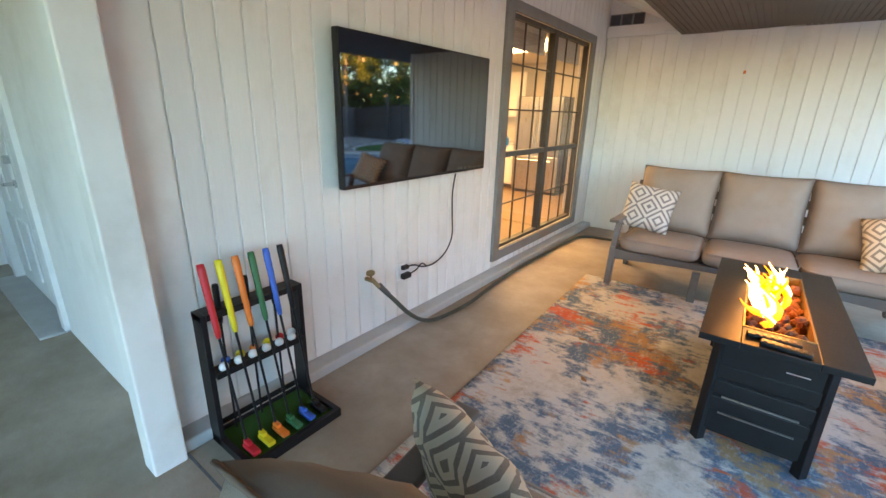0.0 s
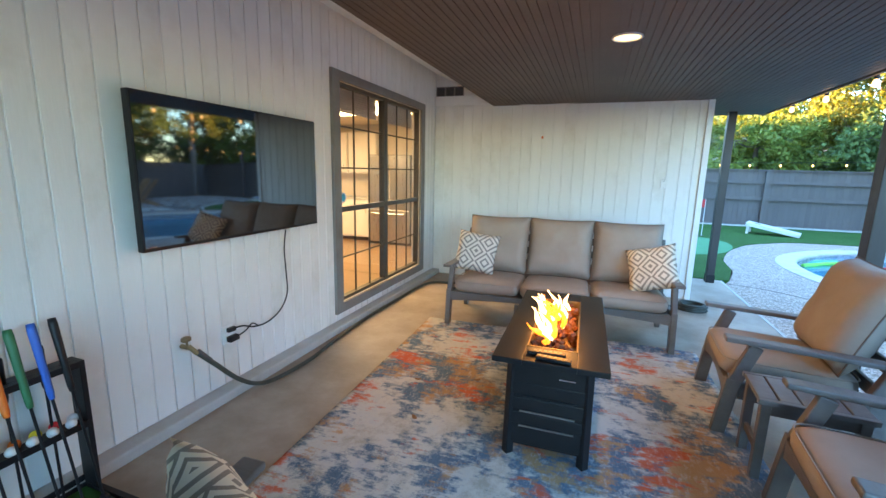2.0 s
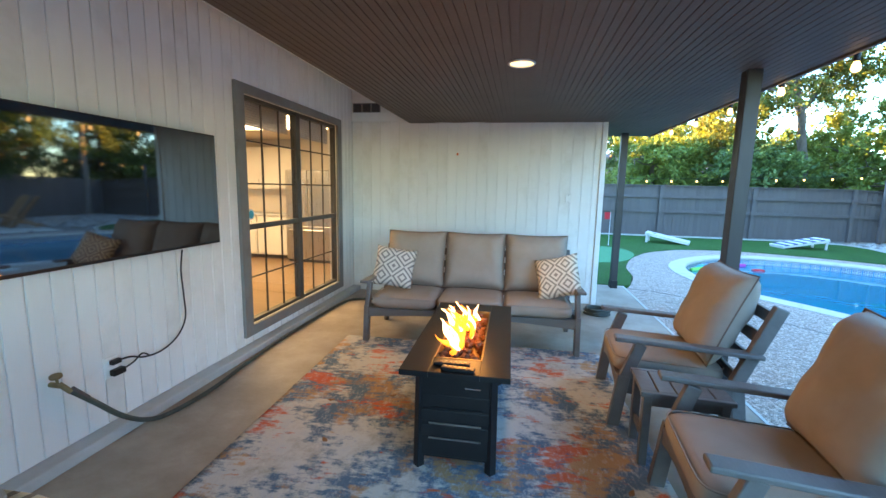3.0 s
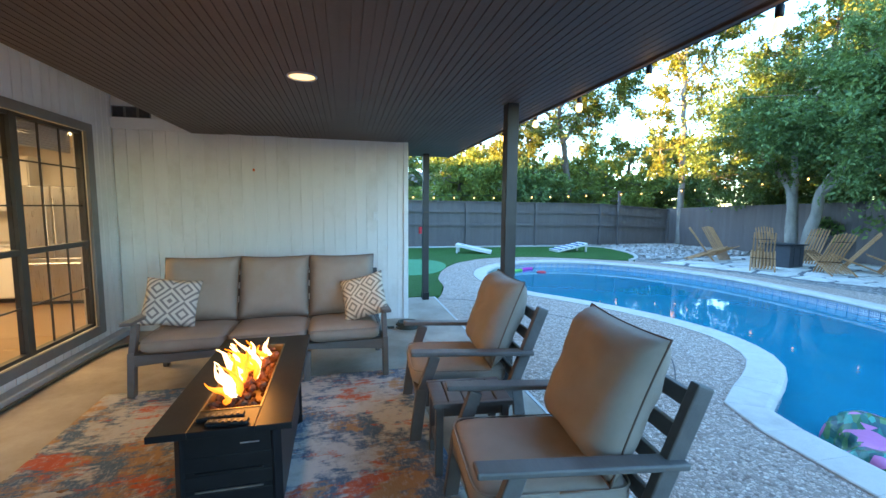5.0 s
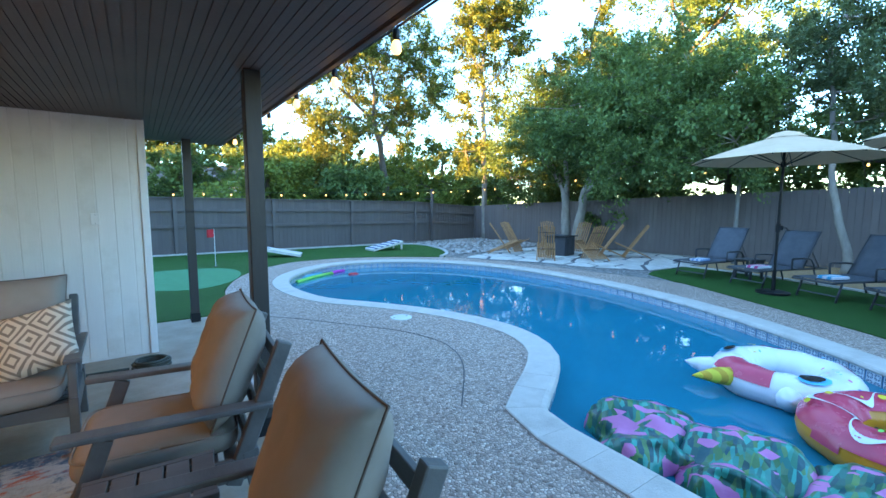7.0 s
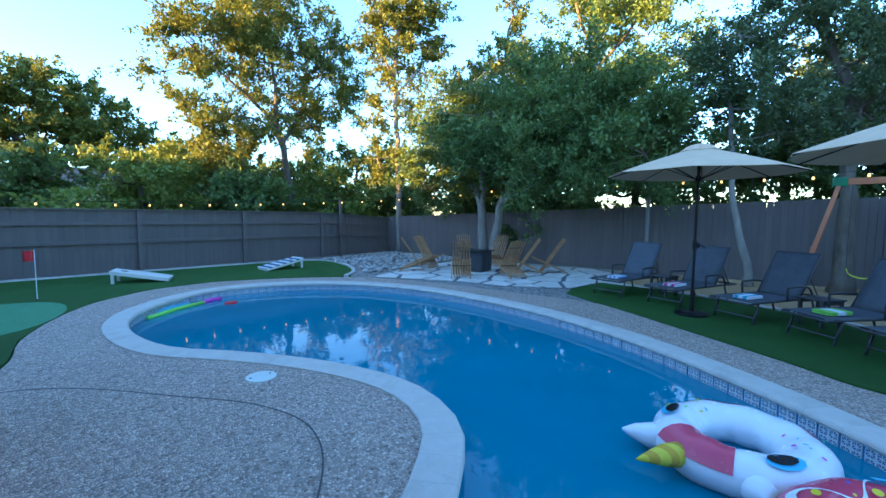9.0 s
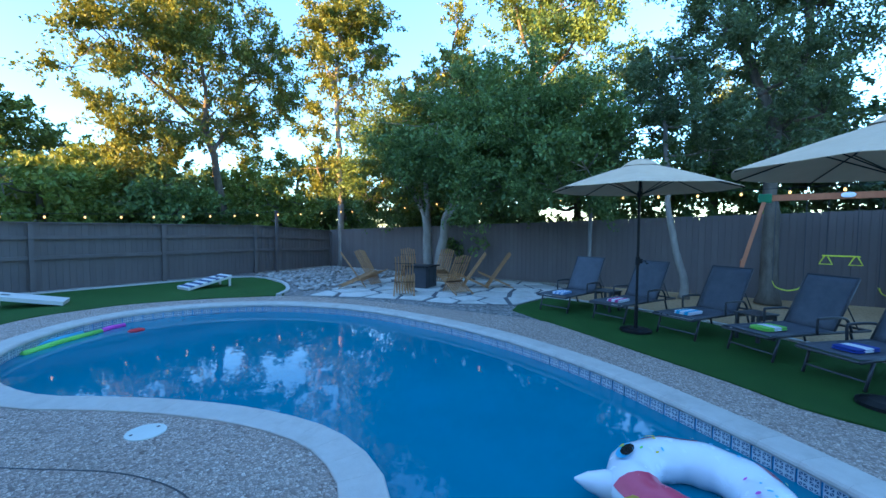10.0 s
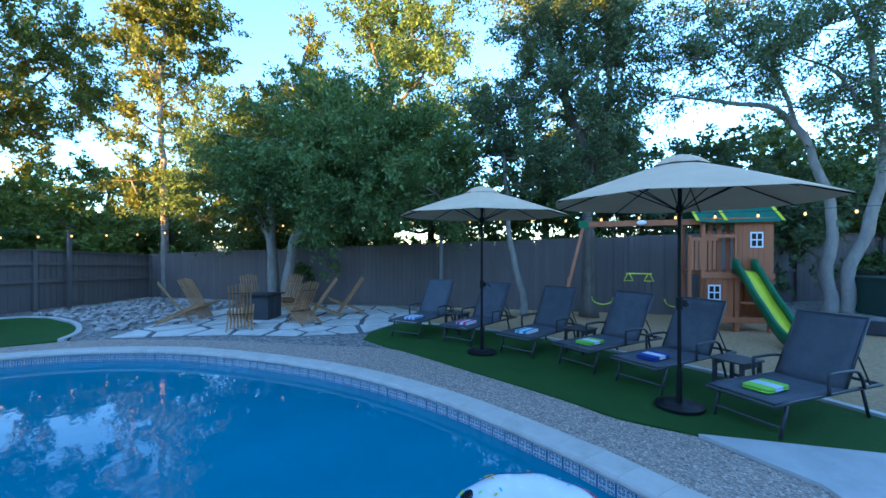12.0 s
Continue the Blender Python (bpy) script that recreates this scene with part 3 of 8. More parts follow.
east_turf = [(8.94, 0.74), (9.14, 1.43), (9.54, 2.01), (10.50, 3.68), (11.16, 4.88), (11.70, 5.85), (12.2, 6.0), (13.6, 5.9), (13.5, 4.6), (12.9, 2.6), (11.9, 0.9), (10.9, -0.4), (9.6, -1.6), (9.02, -1.4), (8.98, -0.66)]
setting("lawn_east", sheet(east_turf, [], 0.014, 0.06), TURF, "dark green artificial turf strip under the loungers", "lawn")
eb = BM()
for a, b in zip(spline([(13.65, 5.95, 0), (13.55, 4.6, 0), (12.95, 2.55, 0), (11.95, 0.85, 0), (10.95, -0.45, 0), (9.6, -1.68, 0)], 5), spline([(13.65, 5.95, 0), (13.55, 4.6, 0), (12.95, 2.55, 0), (11.95, 0.85, 0), (10.95, -0.45, 0), (9.6, -1.68, 0)], 5)[1:]):
    beam(eb, a, b, 0.10, 0.08)
setting("lounger_border", eb, TRIMCORD, "pale concrete edging behind the loungers", "edging")
setting("mulch_bed", sheet([(13.4, 6.2), (9.6, -1.75), (9.0, -6.0), (24, -9), (24, 6.2)], [], -0.012, 0.04), MULCH, "wood-chip mulch under the play set", "mulch")
setting("gravel_bed", sheet([(9.85, 11.25), (10.25, 11.7), (11.1, 13.2), (11.45, 14.6), (11.2, 15.7), (9.7, 15.9), (-6, 16.15), (-6, 17.3), (15.6, 17.3), (16.6, 11), (17.4, 5.9), (11.72, 5.88), (11.16, 4.95), (11.02, 6.6), (10.77, 8.4), (10.37, 9.9)], [], -0.008, 0.05), GRAVEL, "river gravel bed round the stone patio", "gravel")
setting("side_slab", sheet([(8.23, 0.06), (8.92, 0.72), (8.99, -0.66), (9.02, -6.0), (8.0, -6.0), (8.0, 0.0)], [], 0.03, 0.12), SLAB, "pale concrete slab beside the pool deck", "slab")

# patio slab under the roof, with sawn joints between its pours
patio = setting("patio_floor", sheet([(-4.75, -6.0), (2.97, -6.0), (2.97, 7.44), (-1.0, 7.44), (-1.0, 0.85), (-4.75, 0.85)], [], 0.0, 0.15), CONCRETE, "worn tan patio concrete", "floor")
jb = BM()
box(jb, (-4.7, -0.44, 0.0005), (2.96, -0.43, 0.002))
box(jb, (-1.0, 0.80, 0.0005), (-0.62, 0.812, 0.002))
setting("slab_edge", box(BM(), (2.972, -6, -0.05), (2.998, 7.42, 0.004)), TRIMCORD, "pale strip between patio slab and pool deck", "trim")
setting("patio_joints", jb, JOINT, "thin grey joints in the patio floor", "trim")

# ---- house shell ----
def slab_wall(name, lo, hi, material, label):
    return setting(name, box(BM(), lo, hi), material, label, "wall")


WIN_Y0, WIN_Y1, WIN_Z0, WIN_Z1 = 3.60, 5.66, 0.20, 2.33
TOP = 3.2
tv_wall = slab_wall("wall_west", (WALL_X - 0.15, ALCOVE_Y, 0), (WALL_X - 0.010, WIN_Y0, TOP), WHITE, "white painted grooved board house wall")
for lo, hi in (((WALL_X - 0.15, WIN_Y0, 0), (WALL_X - 0.010, WIN_Y1, WIN_Z0)), ((WALL_X - 0.15, WIN_Y0, WIN_Z1), (WALL_X - 0.010, WIN_Y1, TOP)), ((WALL_X - 0.15, WIN_Y1, 0), (WALL_X - 0.010, 8.8, TOP))):
    w = part("wall_section", box(BM(), lo, hi), WHITE, tv_wall)
end_wall = slab_wall("wall_north", (WALL_X - 0.0, END_Y + 0.010, 0), (END_X, END_Y + 0.15, CEIL + 0.02), WHITE, "white painted grooved board end wall")
upper_end = setting("wall_gable", box(BM(), (WALL_X - 0.2, END_Y + 0.03, CEIL + 0.14), (BROWN_X + 0.4, END_Y + 0.15, TOP)), WHITE_TRIM, "plain white panel above the end wall", "wall")
setting("end_wall_trim", box(BM(), (WALL_X, END_Y - 0.03, CEIL + 0.02), (END_X + 0.03, END_Y + 0.13, CEIL + 0.145), 0.004), WHITE_TRIM, "white trim board along the top of the end wall", "trim")
setting("wall_closet_side", box(BM(), (END_X - 0.13, END_Y + 0.15, 0), (END_X, 7.3, CEIL)), WHITE, "white board side wall", "wall")
setting("wall_closet_back", box(BM(), (WALL_X, 7.3, 0), (END_X, 7.44, CEIL + 0.2)), WHITE, "white board back wall", "wall")
slab_wall("wall_alcove_north", (-2.72, ALCOVE_Y, 0), (WALL_X - 0.15, ALCOVE_Y + 0.14, TOP), WHITE, "white wall beside the entrance door")
slab_wall("wall_alcove_far", (-4.9, ALCOVE_Y, 0), (-4.28, ALCOVE_Y + 0.14, TOP), WHITE, "white wall beside the entrance door")
slab_wall("wall_alcove_over", (-4.28, ALCOVE_Y, 2.12), (-2.72, ALCOVE_Y + 0.14, TOP), WHITE, "white wall above the entrance door")
slab_wall("wall_alcove_west", (-4.9, -3.0, 0), (-4.75, ALCOVE_Y, TOP), WHITE, "white alcove wall")
slab_wall("wall_alcove_south", (-4.75, -3.15, 0), (WALL_X, -3.0, TOP), WHITE, "white alcove wall")
# run on out of view to carry the roof that shades the garden
slab_wall("wall_south", (WALL_X - 0.15, -17.5, 0), (WALL_X, -3.15, TOP), WHITE, "white house wall")
slab_wall("wall_house_back", (-13.6, -17.5, 0), (-13.4, 15.6, TOP), WHITE, "white house wall")
setting("corner_post", box(BM(), (-1.065, 0.665, 0.0), (-0.955, 0.795, TOP - 0.1), 0.008), WHITE_TRIM, "white corner board of the house wall", "trim")

# unseen house roof: a north run and a taller south one, closed overhead
def gable(name, y0, y1, ridge, label):
    rb = BM()
    vsa = [rb.verts.new((x, y0, z)) for x, z in ((-1.3, 2.98), (-0.34, 2.50), (-0.34, 2.58), (-7.0, ridge), (-14.0, 2.9), (-14.0, 2.75))]
    vsb = [rb.verts.new((v.co.x, y1, v.co.z)) for v in vsa]
    k = len(vsa)
    for i in range(k):
        rb.faces.new((vsa[i], vsa[(i + 1) % k], vsb[(i + 1) % k], vsb[i]))
    rb.faces.new(vsa[::-1]), rb.faces.new(vsb)
    bmesh.ops.recalc_face_normals(rb, faces=rb.faces)
    setting(name, rb, ROOF, label, "roof")


# ridge heights and lengths are made up to hold the low sun off the trees
gable("roof_north", 11.0, 17.0, 9.0, "unseen dark shingled roof, raised to shade the garden trees")
gable("roof_south", -18.0, 10.98, 10.0, "taller unseen shingled roof, raised to shade the garden trees")
sb = BM()
va = [sb.verts.new(p) for p in ((WALL_X - 0.02, -9.0, 2.86), (BROWN_X - 0.02, -9.0, 2.47), (BROWN_X - 0.02, END_Y + 0.03, 2.47), (WALL_X - 0.02, END_Y + 0.03, 2.86))]
sb.faces.new(va)
r = bmesh.ops.extrude_face_region(sb, geom=sb.faces[:])
bmesh.ops.translate(sb, verts=[v for v in r["geom"] if isinstance(v, bmesh.types.BMVert)], vec=(0, 0, 0.03))
bmesh.ops.recalc_face_normals(sb, faces=sb.faces)
setting("eave_soffit", sb, WHITE_TRIM, "sloping white eave soffit beside the patio roof", "ceiling")
setting("alcove_ceiling", box(BM(), (-4.9, -3.1, 2.62), (WALL_X - 0.02, ALCOVE_Y + 0.1, 2.7)), WHITE_TRIM, "white alcove ceiling", "ceiling")
# unseen wing, added to close the house below the shading roof
slab_wall("wall_wing_north", (-13.4, 15.45, 0), (WALL_X, 15.6, TOP), WHITE, "unseen white end wall, added under the shading roof")
slab_wall("wall_wing_east", (WALL_X - 0.15, 8.8, 0), (WALL_X, 15.45, TOP), WHITE, "unseen white side wall, added under the shading roof")
slab_wall("wall_wing_south", (-13.4, -17.5, 0), (WALL_X - 0.15, -17.35, TOP), WHITE, "unseen white end wall, added under the shading roof")

# patio roof: dark beaded boards, long grooves along y, edge board and fascia
cb = BM()
# y0: the unseen south stretch is sized to dim the light on the end wall
y0, y1, pitch = -4.2, 7.62, 0.052
x = BROWN_X
while x < EAVE_X - 0.01:
    box(cb, (x, y0, CEIL), (min(x + pitch - 0.006, EAVE_X), y1, CEIL + 0.02))
    x += pitch
box(cb, (BROWN_X, y0, CEIL + 0.006), (EAVE_X, y1, CEIL + 0.06))
setting("ceiling", cb, BROWN, "dark brown beaded board patio ceiling", "ceiling")
setting("fascia", box(BM(), (EAVE_X - 0.01, y0, CEIL - 0.015), (EAVE_X + 0.02, y1 + 0.02, CEIL + 0.16), 0.004), BROWN, "dark brown fascia along the patio roof", "trim")
setting("patio_roof", box(BM(), (BROWN_X - 0.06, y0, CEIL + 0.065), (EAVE_X - 0.015, y1, CEIL + 0.14)), ROOF, "flat patio roof deck", "roof")
setting("wall_base_curb", box(BM(), (WALL_X - 0.01, 0.80, 0.0), (-0.99, END_Y, 0.065), 0.012), SLAB, "grey concrete curb along the house wall", "curb")

# interior seen through the window: a kitchen
setting("kitchen_floor", box(BM(), (-5.6, 0.95, -0.02), (WALL_X - 0.15, 8.8, 0.02)), WOODFLOOR, "brown wood kitchen floor", "floor")
setting("kitchen_ceiling", box(BM(), (-5.6, 0.95, 2.45), (WALL_X - 0.15, 8.8, 2.5)), CREAM, "cream kitchen ceiling", "ceiling")
setting("kitchen_wall", box(BM(), (-5.6, 0.95, 0.0), (-5.45, 8.8, 2.45)), CREAM, "cream kitchen wall", "wall")
setting("kitchen_wall_south", box(BM(), (-5.45, 0.95, 0.0), (WALL_X - 0.16, 1.05, 2.45)), CREAM, "cream kitchen wall", "wall")
setting("kitchen_wall_north", box(BM(), (-5.45, 8.65, 0.0), (WALL_X - 0.16, 8.8, 2.45)), CREAM, "cream kitchen wall", "wall")


# ---- posts ----
def roof_post(x, y):
    p = thing("roof_post", pose(x, y, 0), "dark painted square timber post holding the patio roof", "post", "patio roof posts")
    part("shaft", box(BM(), (-0.05, -0.05, 0.0), (0.05, 0.05, CEIL), 0.006), POSTPAINT, p)
    part("bracket", box(BM(), (-0.055, -0.062, 0.0), (0.055, -0.052, 0.12)), BLACK, p)
    part("bracket", box(BM(), (-0.055, 0.052, 0.0), (0.055, 0.062, 0.12)), BLACK, p)
    return p


roof_post(2.87, 3.80)
roof_post(2.80, 7.28)
roof_post(2.86, -1.1)


# ---- window ----
win = tagged(new("window_1"), "grey-framed double window glowing warmly from the kitchen", "window", "", "structure")
win.matrix_basis = pose(WALL_X, 0, 0)
wa = BM()
F = 0.085
for lo, hi in (((-0.0, WIN_Y0 - 0.03, WIN_Z0 - 0.06), (0.03, WIN_Y0 + F, WIN_Z1 + 0.04)), ((-0.0, WIN_Y1 - F, WIN_Z0 - 0.06), (0.03, WIN_Y1 + 0.03, WIN_Z1 + 0.04)),
               ((-0.0, WIN_Y0 + F, WIN_Z1 - F + 0.04), (0.03, WIN_Y1 - F, WIN_Z1 + 0.04)), ((-0.0, WIN_Y0 + F, WIN_Z0 - 0.06), (0.03, WIN_Y1 - F, WIN_Z0 + F - 0.05))):
    box(wa, lo, hi, 0.003)
part("window_frame", wa, GREY_TRIM, win, "flat grey outer casing")
ym = (WIN_Y0 + WIN_Y1) / 2
gy0, gy1, gz0, gz1 = WIN_Y0 + F, WIN_Y1 - F, WIN_Z0 + F - 0.05, WIN_Z1 - F + 0.04
sb = BM()
S = 0.035
zm = 1.13
for lo, hi in (((-0.07, gy0, gz0), (-0.01, gy0 + S, gz1)), ((-0.07, gy1 - S, gz0), (-0.01, gy1, gz1)), ((-0.075, ym - 0.04, gz0), (-0.005, ym + 0.04, gz1)),
               ((-0.07, gy0, gz0), (-0.01, gy1, gz0 + S)), ((-0.07, gy0, gz1 - S), (-0.01, gy1, gz1))):
    box(sb, lo, hi)
for a, b in ((gy0, ym), (ym, gy1)):
    box(sb, (-0.065, a, zm - 0.025), (-0.008, b, zm + 0.025))
part("sash", sb, SASH, win, "dark bronze sashes")
for a, b in ((gy0 + S, ym - 0.04), (ym + 0.04, gy1 - S)):
    for k in (1, 2):
        y = a + (b - a) * k / 3
        part("muntin", box(BM(), (-0.045, y - 0.007, gz0 + S), (-0.03, y + 0.007, gz1 - S)), SASH, win)
    for z in (0.66, 1.52, 1.90):
        part("muntin", box(BM(), (-0.044, a, z - 0.007), (-0.031, b, z + 0.007)), SASH, win)
    for z0, z1 in ((gz0 + S, zm - 0.025), (zm + 0.025, gz1 - S)):
        g = part("pane", box(BM(), (-0.040, a, z0), (-0.036, b, z1)), GLASS, win)
        g.visible_shadow = False
    bl = BM()
    for k in range(10):
        z = gz1 - 0.03 - k * 0.022
        box(bl, (-0.13, a, z - 0.008), (-0.105, b, z + 0.008))
    part("blind", bl, BLIND, win, "raised grey slatted blind")

# grey vents above the end wall
for k in range(3):
    v = thing("wall_vent", pose(-1.03 + 0.135 * k, END_Y + 0.03, 2.605), "small square dark mesh eave vent", "vent", "eave vents")
    b = BM()
    for lo, hi in (((-0.065, -0.012, -0.065), (-0.055, 0, 0.065)), ((0.055, -0.012, -0.065), (0.065, 0, 0.065)), ((-0.055, -0.012, 0.055), (0.055, 0, 0.065)), ((-0.055, -0.012, -0.065), (0.055, 0, -0.055))):
        box(b, lo, hi)
    part("frame", b, GREY_TRIM, v)
    part("mesh", box(BM(), (-0.055, -0.006, -0.055), (0.055, 0, 0.055)), DARKVENT, v)

# ---- alcove door ----
door = tagged(new("door_1"), "white panelled entrance door with a narrow side leaf and steel lever", "door", "", "structure")
door.matrix_basis = pose(-4.28, ALCOVE_Y, 0)
DW = 1.56
for lo, hi in (((0, -0.03, 0), (0.08, 0.14, 2.12)), ((DW - 0.08, -0.03, 0), (DW, 0.14, 2.12)), ((0.08, -0.03, 2.05), (DW - 0.08, 0.14, 2.12))):
    part("door_frame", box(BM(), lo, hi, 0.004), WHITE_TRIM, door)
for a, c, cols in ((0.085, 0.955, 2), (0.975, DW - 0.085, 1)):
    lf = part("door_leaf", box(BM(), (a, 0.03, 0.02), (c, 0.07, 2.04), 0.003), WHITE_TRIM, door)
    pw = (c - a - 0.10 - 0.08 * cols) / cols
    for i in range(cols):
        x0 = a + 0.09 + i * (pw + 0.08)
        for z0, z1 in ((0.16, 0.62), (0.74, 1.24), (1.36, 1.90)):
            part("panel", box(BM(), (x0, 0.016, z0), (x0 + pw, 0.032, z1), 0.006), WHITE_TRIM, lf)
    if cols == 2:
        hb = BM()
        rod(hb, (c - 0.08, 0.03, 0.92), (c - 0.08, -0.035, 0.92), 0.014)
        rod(hb, (c - 0.08, -0.035, 0.92), (c - 0.21, -0.035, 0.92), 0.011)
        rod(hb, (c - 0.08, 0.03, 0.92), (c - 0.08, 0.015, 0.92), 0.03)
        part("lever", hb, CHROME, lf, "steel lever handle")
        part("deadbolt", rod(BM(), (c - 0.08, 0.03, 1.09), (c - 0.08, -0.005, 1.09), 0.03), CHROME, lf)
    else:
        for z in (0.35, 1.0, 1.75):
            part("hinge", rod(BM(), (c - 0.01, 0.025, z), (c - 0.01, 0.025, z + 0.09), 0.009), WHITE_TRIM, lf)
# shade between the leaves, put in as a black strip
part("gap", box(BM(), (0.957, 0.045, 0.02), (0.973, 0.06, 2.04)), BLACK, door, "black strip standing for the shade in the gap between the leaves")
part("threshold", box(BM(), (0.0, -0.16, 0.0), (DW, 0.1, 0.018), 0.004), SLAB, door, "worn grey threshold")

# ---- television and its lead ----
tv = thing("television", pose(-1.0, 2.49, 1.468, 0, 0, 0), "flat black television on a wall bracket, switched off", "television")
part("casing", box(BM(), (-0.045, -0.72, -0.405), (0.0, 0.72, 0.405), 0.006), BLACK, tv)
m, nt, p = nodes("dark_tv_screen")
p.inputs["Base Color"].default_value = (0.006, 0.006, 0.008, 1)
p.inputs["Roughness"].default_value = 0.035
p.inputs["IOR"].default_value = 2.1
part("screen", box(BM(), (0.0, -0.71, -0.385), (0.003, 0.71, 0.397)), m, tv, "glossy dark mirror-like screen")
part("bracket", box(BM(), (-0.10, -0.2, -0.15), (-0.045, 0.2, 0.15), 0.01), CHARCOAL, tv)
lead = thing("power_lead", pose(0, 0, 0), "thin black power lead hanging from the television to the socket", "cable")
pts = spline([(-1.03, 2.86, 1.05), (-1.06, 2.87, 0.9), (-1.07, 2.89, 0.72), (-1.06, 2.88, 0.55), (-1.06, 2.80, 0.44), (-1.055, 2.66, 0.39), (-1.05, 2.52, 0.40), (-1.05, 2.42, 0.44), (-1.06, 2.35, 0.445)], 6)
part("cord", tube(BM(), pts, 0.006, 6), BLACK, lead, smooth=True)
part("plug", box(BM(), (-1.075, 2.30, 0.43), (-1.045, 2.36, 0.46), 0.006), BLACK, lead)
part("adapter", box(BM(), (-1.08, 2.30, 0.36), (-1.04, 2.38, 0.40), 0.008), BLACK, lead)
part("adapter_cord", tube(BM(), spline([(-1.06, 2.38, 0.38), (-1.05, 2.44, 0.40), (-1.05, 2.50, 0.43), (-1.05, 2.55, 0.40)], 5), 0.005, 6), BLACK, lead, smooth=True)
sock = thing("wall_socket", pose(WALL_X + 0.002, 2.325, 0.41), "white double wall socket with a cover plate", "socket")
part("cover_plate", box(BM(), (0, -0.045, -0.065), (0.012, 0.045, 0.065), 0.004), WHITE_TRIM, sock)
part("outlet", box(BM(), (0.012, -0.018, -0.048), (0.016, 0.018, -0.012), 0.003), BALLWHITE, sock)
part("outlet", box(BM(), (0.012, -0.018, 0.012), (0.016, 0.018, 0.048), 0.003), BALLWHITE, sock)

# ---- hose and tap ----
tap = thing("hose_tap", pose(WALL_X, 2.0, 0.45), "old brass garden tap on the wall", "tap")
b = BM()
rod(b, (0, 0, 0), (0.06, 0, 0), 0.014)
rod(b, (0.055, 0, 0.01), (0.09, 0.03, -0.045), 0.014)
part("spout", b, BRASS, tap)
b = BM()
rod(b, (0.05, 0, 0), (0.055, -0.01, 0.05), 0.007)
rod(b, (0.055, -0.01, 0.05), (0.056, -0.012, 0.062), 0.028, 0.028, 12)
part("wheel_handle", b, BRASS, tap)
hose = thing("garden_hose", pose(0, 0, 0), "long dark green rubber hose running along the wall", "hose")
pts = spline([(-1.01, 2.04, 0.40), (-0.97, 2.12, 0.30), (-0.94, 2.24, 0.16), (-0.92, 2.38, 0.06), (-0.90, 2.55, 0.022), (-0.88, 2.9, 0.018), (-0.92, 3.3, 0.018), (-0.96, 3.9, 0.018), (-0.95, 4.6, 0.018), (-0.93, 5.2, 0.018), (-0.86, 5.5, 0.018), (-0.6, 5.58, 0.018),
              (-0.1, 5.62, 0.018), (0.8, 5.72, 0.018), (1.6, 5.7, 0.018), (2.1, 5.66, 0.018)], 5)
part("hose", tube(BM(), pts, 0.015, 8), RUBBER, hose, smooth=True)
part("coupling", rod(BM(), (-1.02, 2.035, 0.415), (-0.985, 2.09, 0.34), 0.02, 0.017, 10), CHARCOAL, hose)
coil = thing("hose_coil", pose(2.28, 5.62, 0.0), "coiled dark hose lying on the patio by the end wall", "hose")
ring = []
for k in range(90):
    a = k * 0.28
    ring.append((0.14 * math.cos(a) * (1 + 0.1 * math.sin(k * 0.7)), 0.13 * math.sin(a), 0.015 + 0.0009 * k))
part("coil", tube(BM(), ring, 0.013, 6), RUBBER, coil, smooth=True)
# loose wire at the end wall
wire = thing("loose_wire", pose(0.42, END_Y - 0.005, 1.98), "loose white wire with a red cap hanging on the end wall", "cable")
part("wire", tube(BM(), spline([(0.03, 0, 0.40), (0.035, -0.01, 0.2), (0.0, -0.02, 0.05), (0.0, -0.02, 0.0)], 5), 0.004, 6), WHITE_TRIM, wire, smooth=True)
part("cap", rod(BM(), (0, -0.02, -0.02), (0, -0.02, 0.01), 0.012), ORANGE, wire)
part("cable_run", tube(BM(), spline([(-0.85, -0.045, 0.45), (-0.4, -0.045, 0.42), (0.0, -0.04, 0.40), (0.6, -0.045, 0.42), (1.9, -0.045, 0.43)], 6), 0.006, 6), WHITE_TRIM, wire, smooth=True)

wp = thing("wall_plate", pose(1.91, END_Y, 1.41), "small white blank cover plate on the end wall", "cover plate")
part("plate", box(BM(), (-0.035, -0.010, -0.057), (0.035, 0.001, 0.057), 0.004), WHITE_TRIM, wp)
for z in (-0.04, 0.04):
    part("screw", rod(BM(), (0, -0.012, z), (0, -0.009, z), 0.004, 0.004, 8), CHROME, wp)
wst = thing("window_sticker", pose(WALL_X - 0.0335, 3.80, 1.24), "round teal and white sticker on the window glass", "sticker")
part("disc", rod(BM(), (0, 0, 0), (0.001, 0, 0), 0.05, 0.05, 24), BALLWHITE, wst)
part("emblem", rod(BM(), (0.001, 0, 0), (0.002, 0, 0), 0.036, 0.036, 20), CYAN, wst)

# ---- ceiling lamp ----
can = thing("ceiling_downlight", pose(1.255, 3.44, CEIL), "round recessed warm ceiling downlight, switched on", "lamp")
b = BM()
ringp = [(0.088 * math.cos(a), 0.085 * math.sin(a), -0.004) for a in (2 * math.pi * k / 32 for k in range(33))]
tube(b, ringp, 0.009, 6)
part("trim_ring", b, WHITE_TRIM, can, smooth=True)
part("diffuser", rod(BM(), (0, 0, -0.002), (0, 0, -0.006), 0.08, 0.08, 28), glow("warm_diffuser", (1.0, 0.6, 0.25), 0.13), can)
lamp = new("downlight_glow", bpy.data.lights.new("downlight_glow", "AREA"))
lamp.data.shape, lamp.data.size, lamp.data.energy, lamp.data.color = "DISK", 0.16, 0.5, (1.0, 0.66, 0.36)
lamp.matrix_basis = look((1.255, 3.44, CEIL - 0.012), (1.255, 3.44, 0))
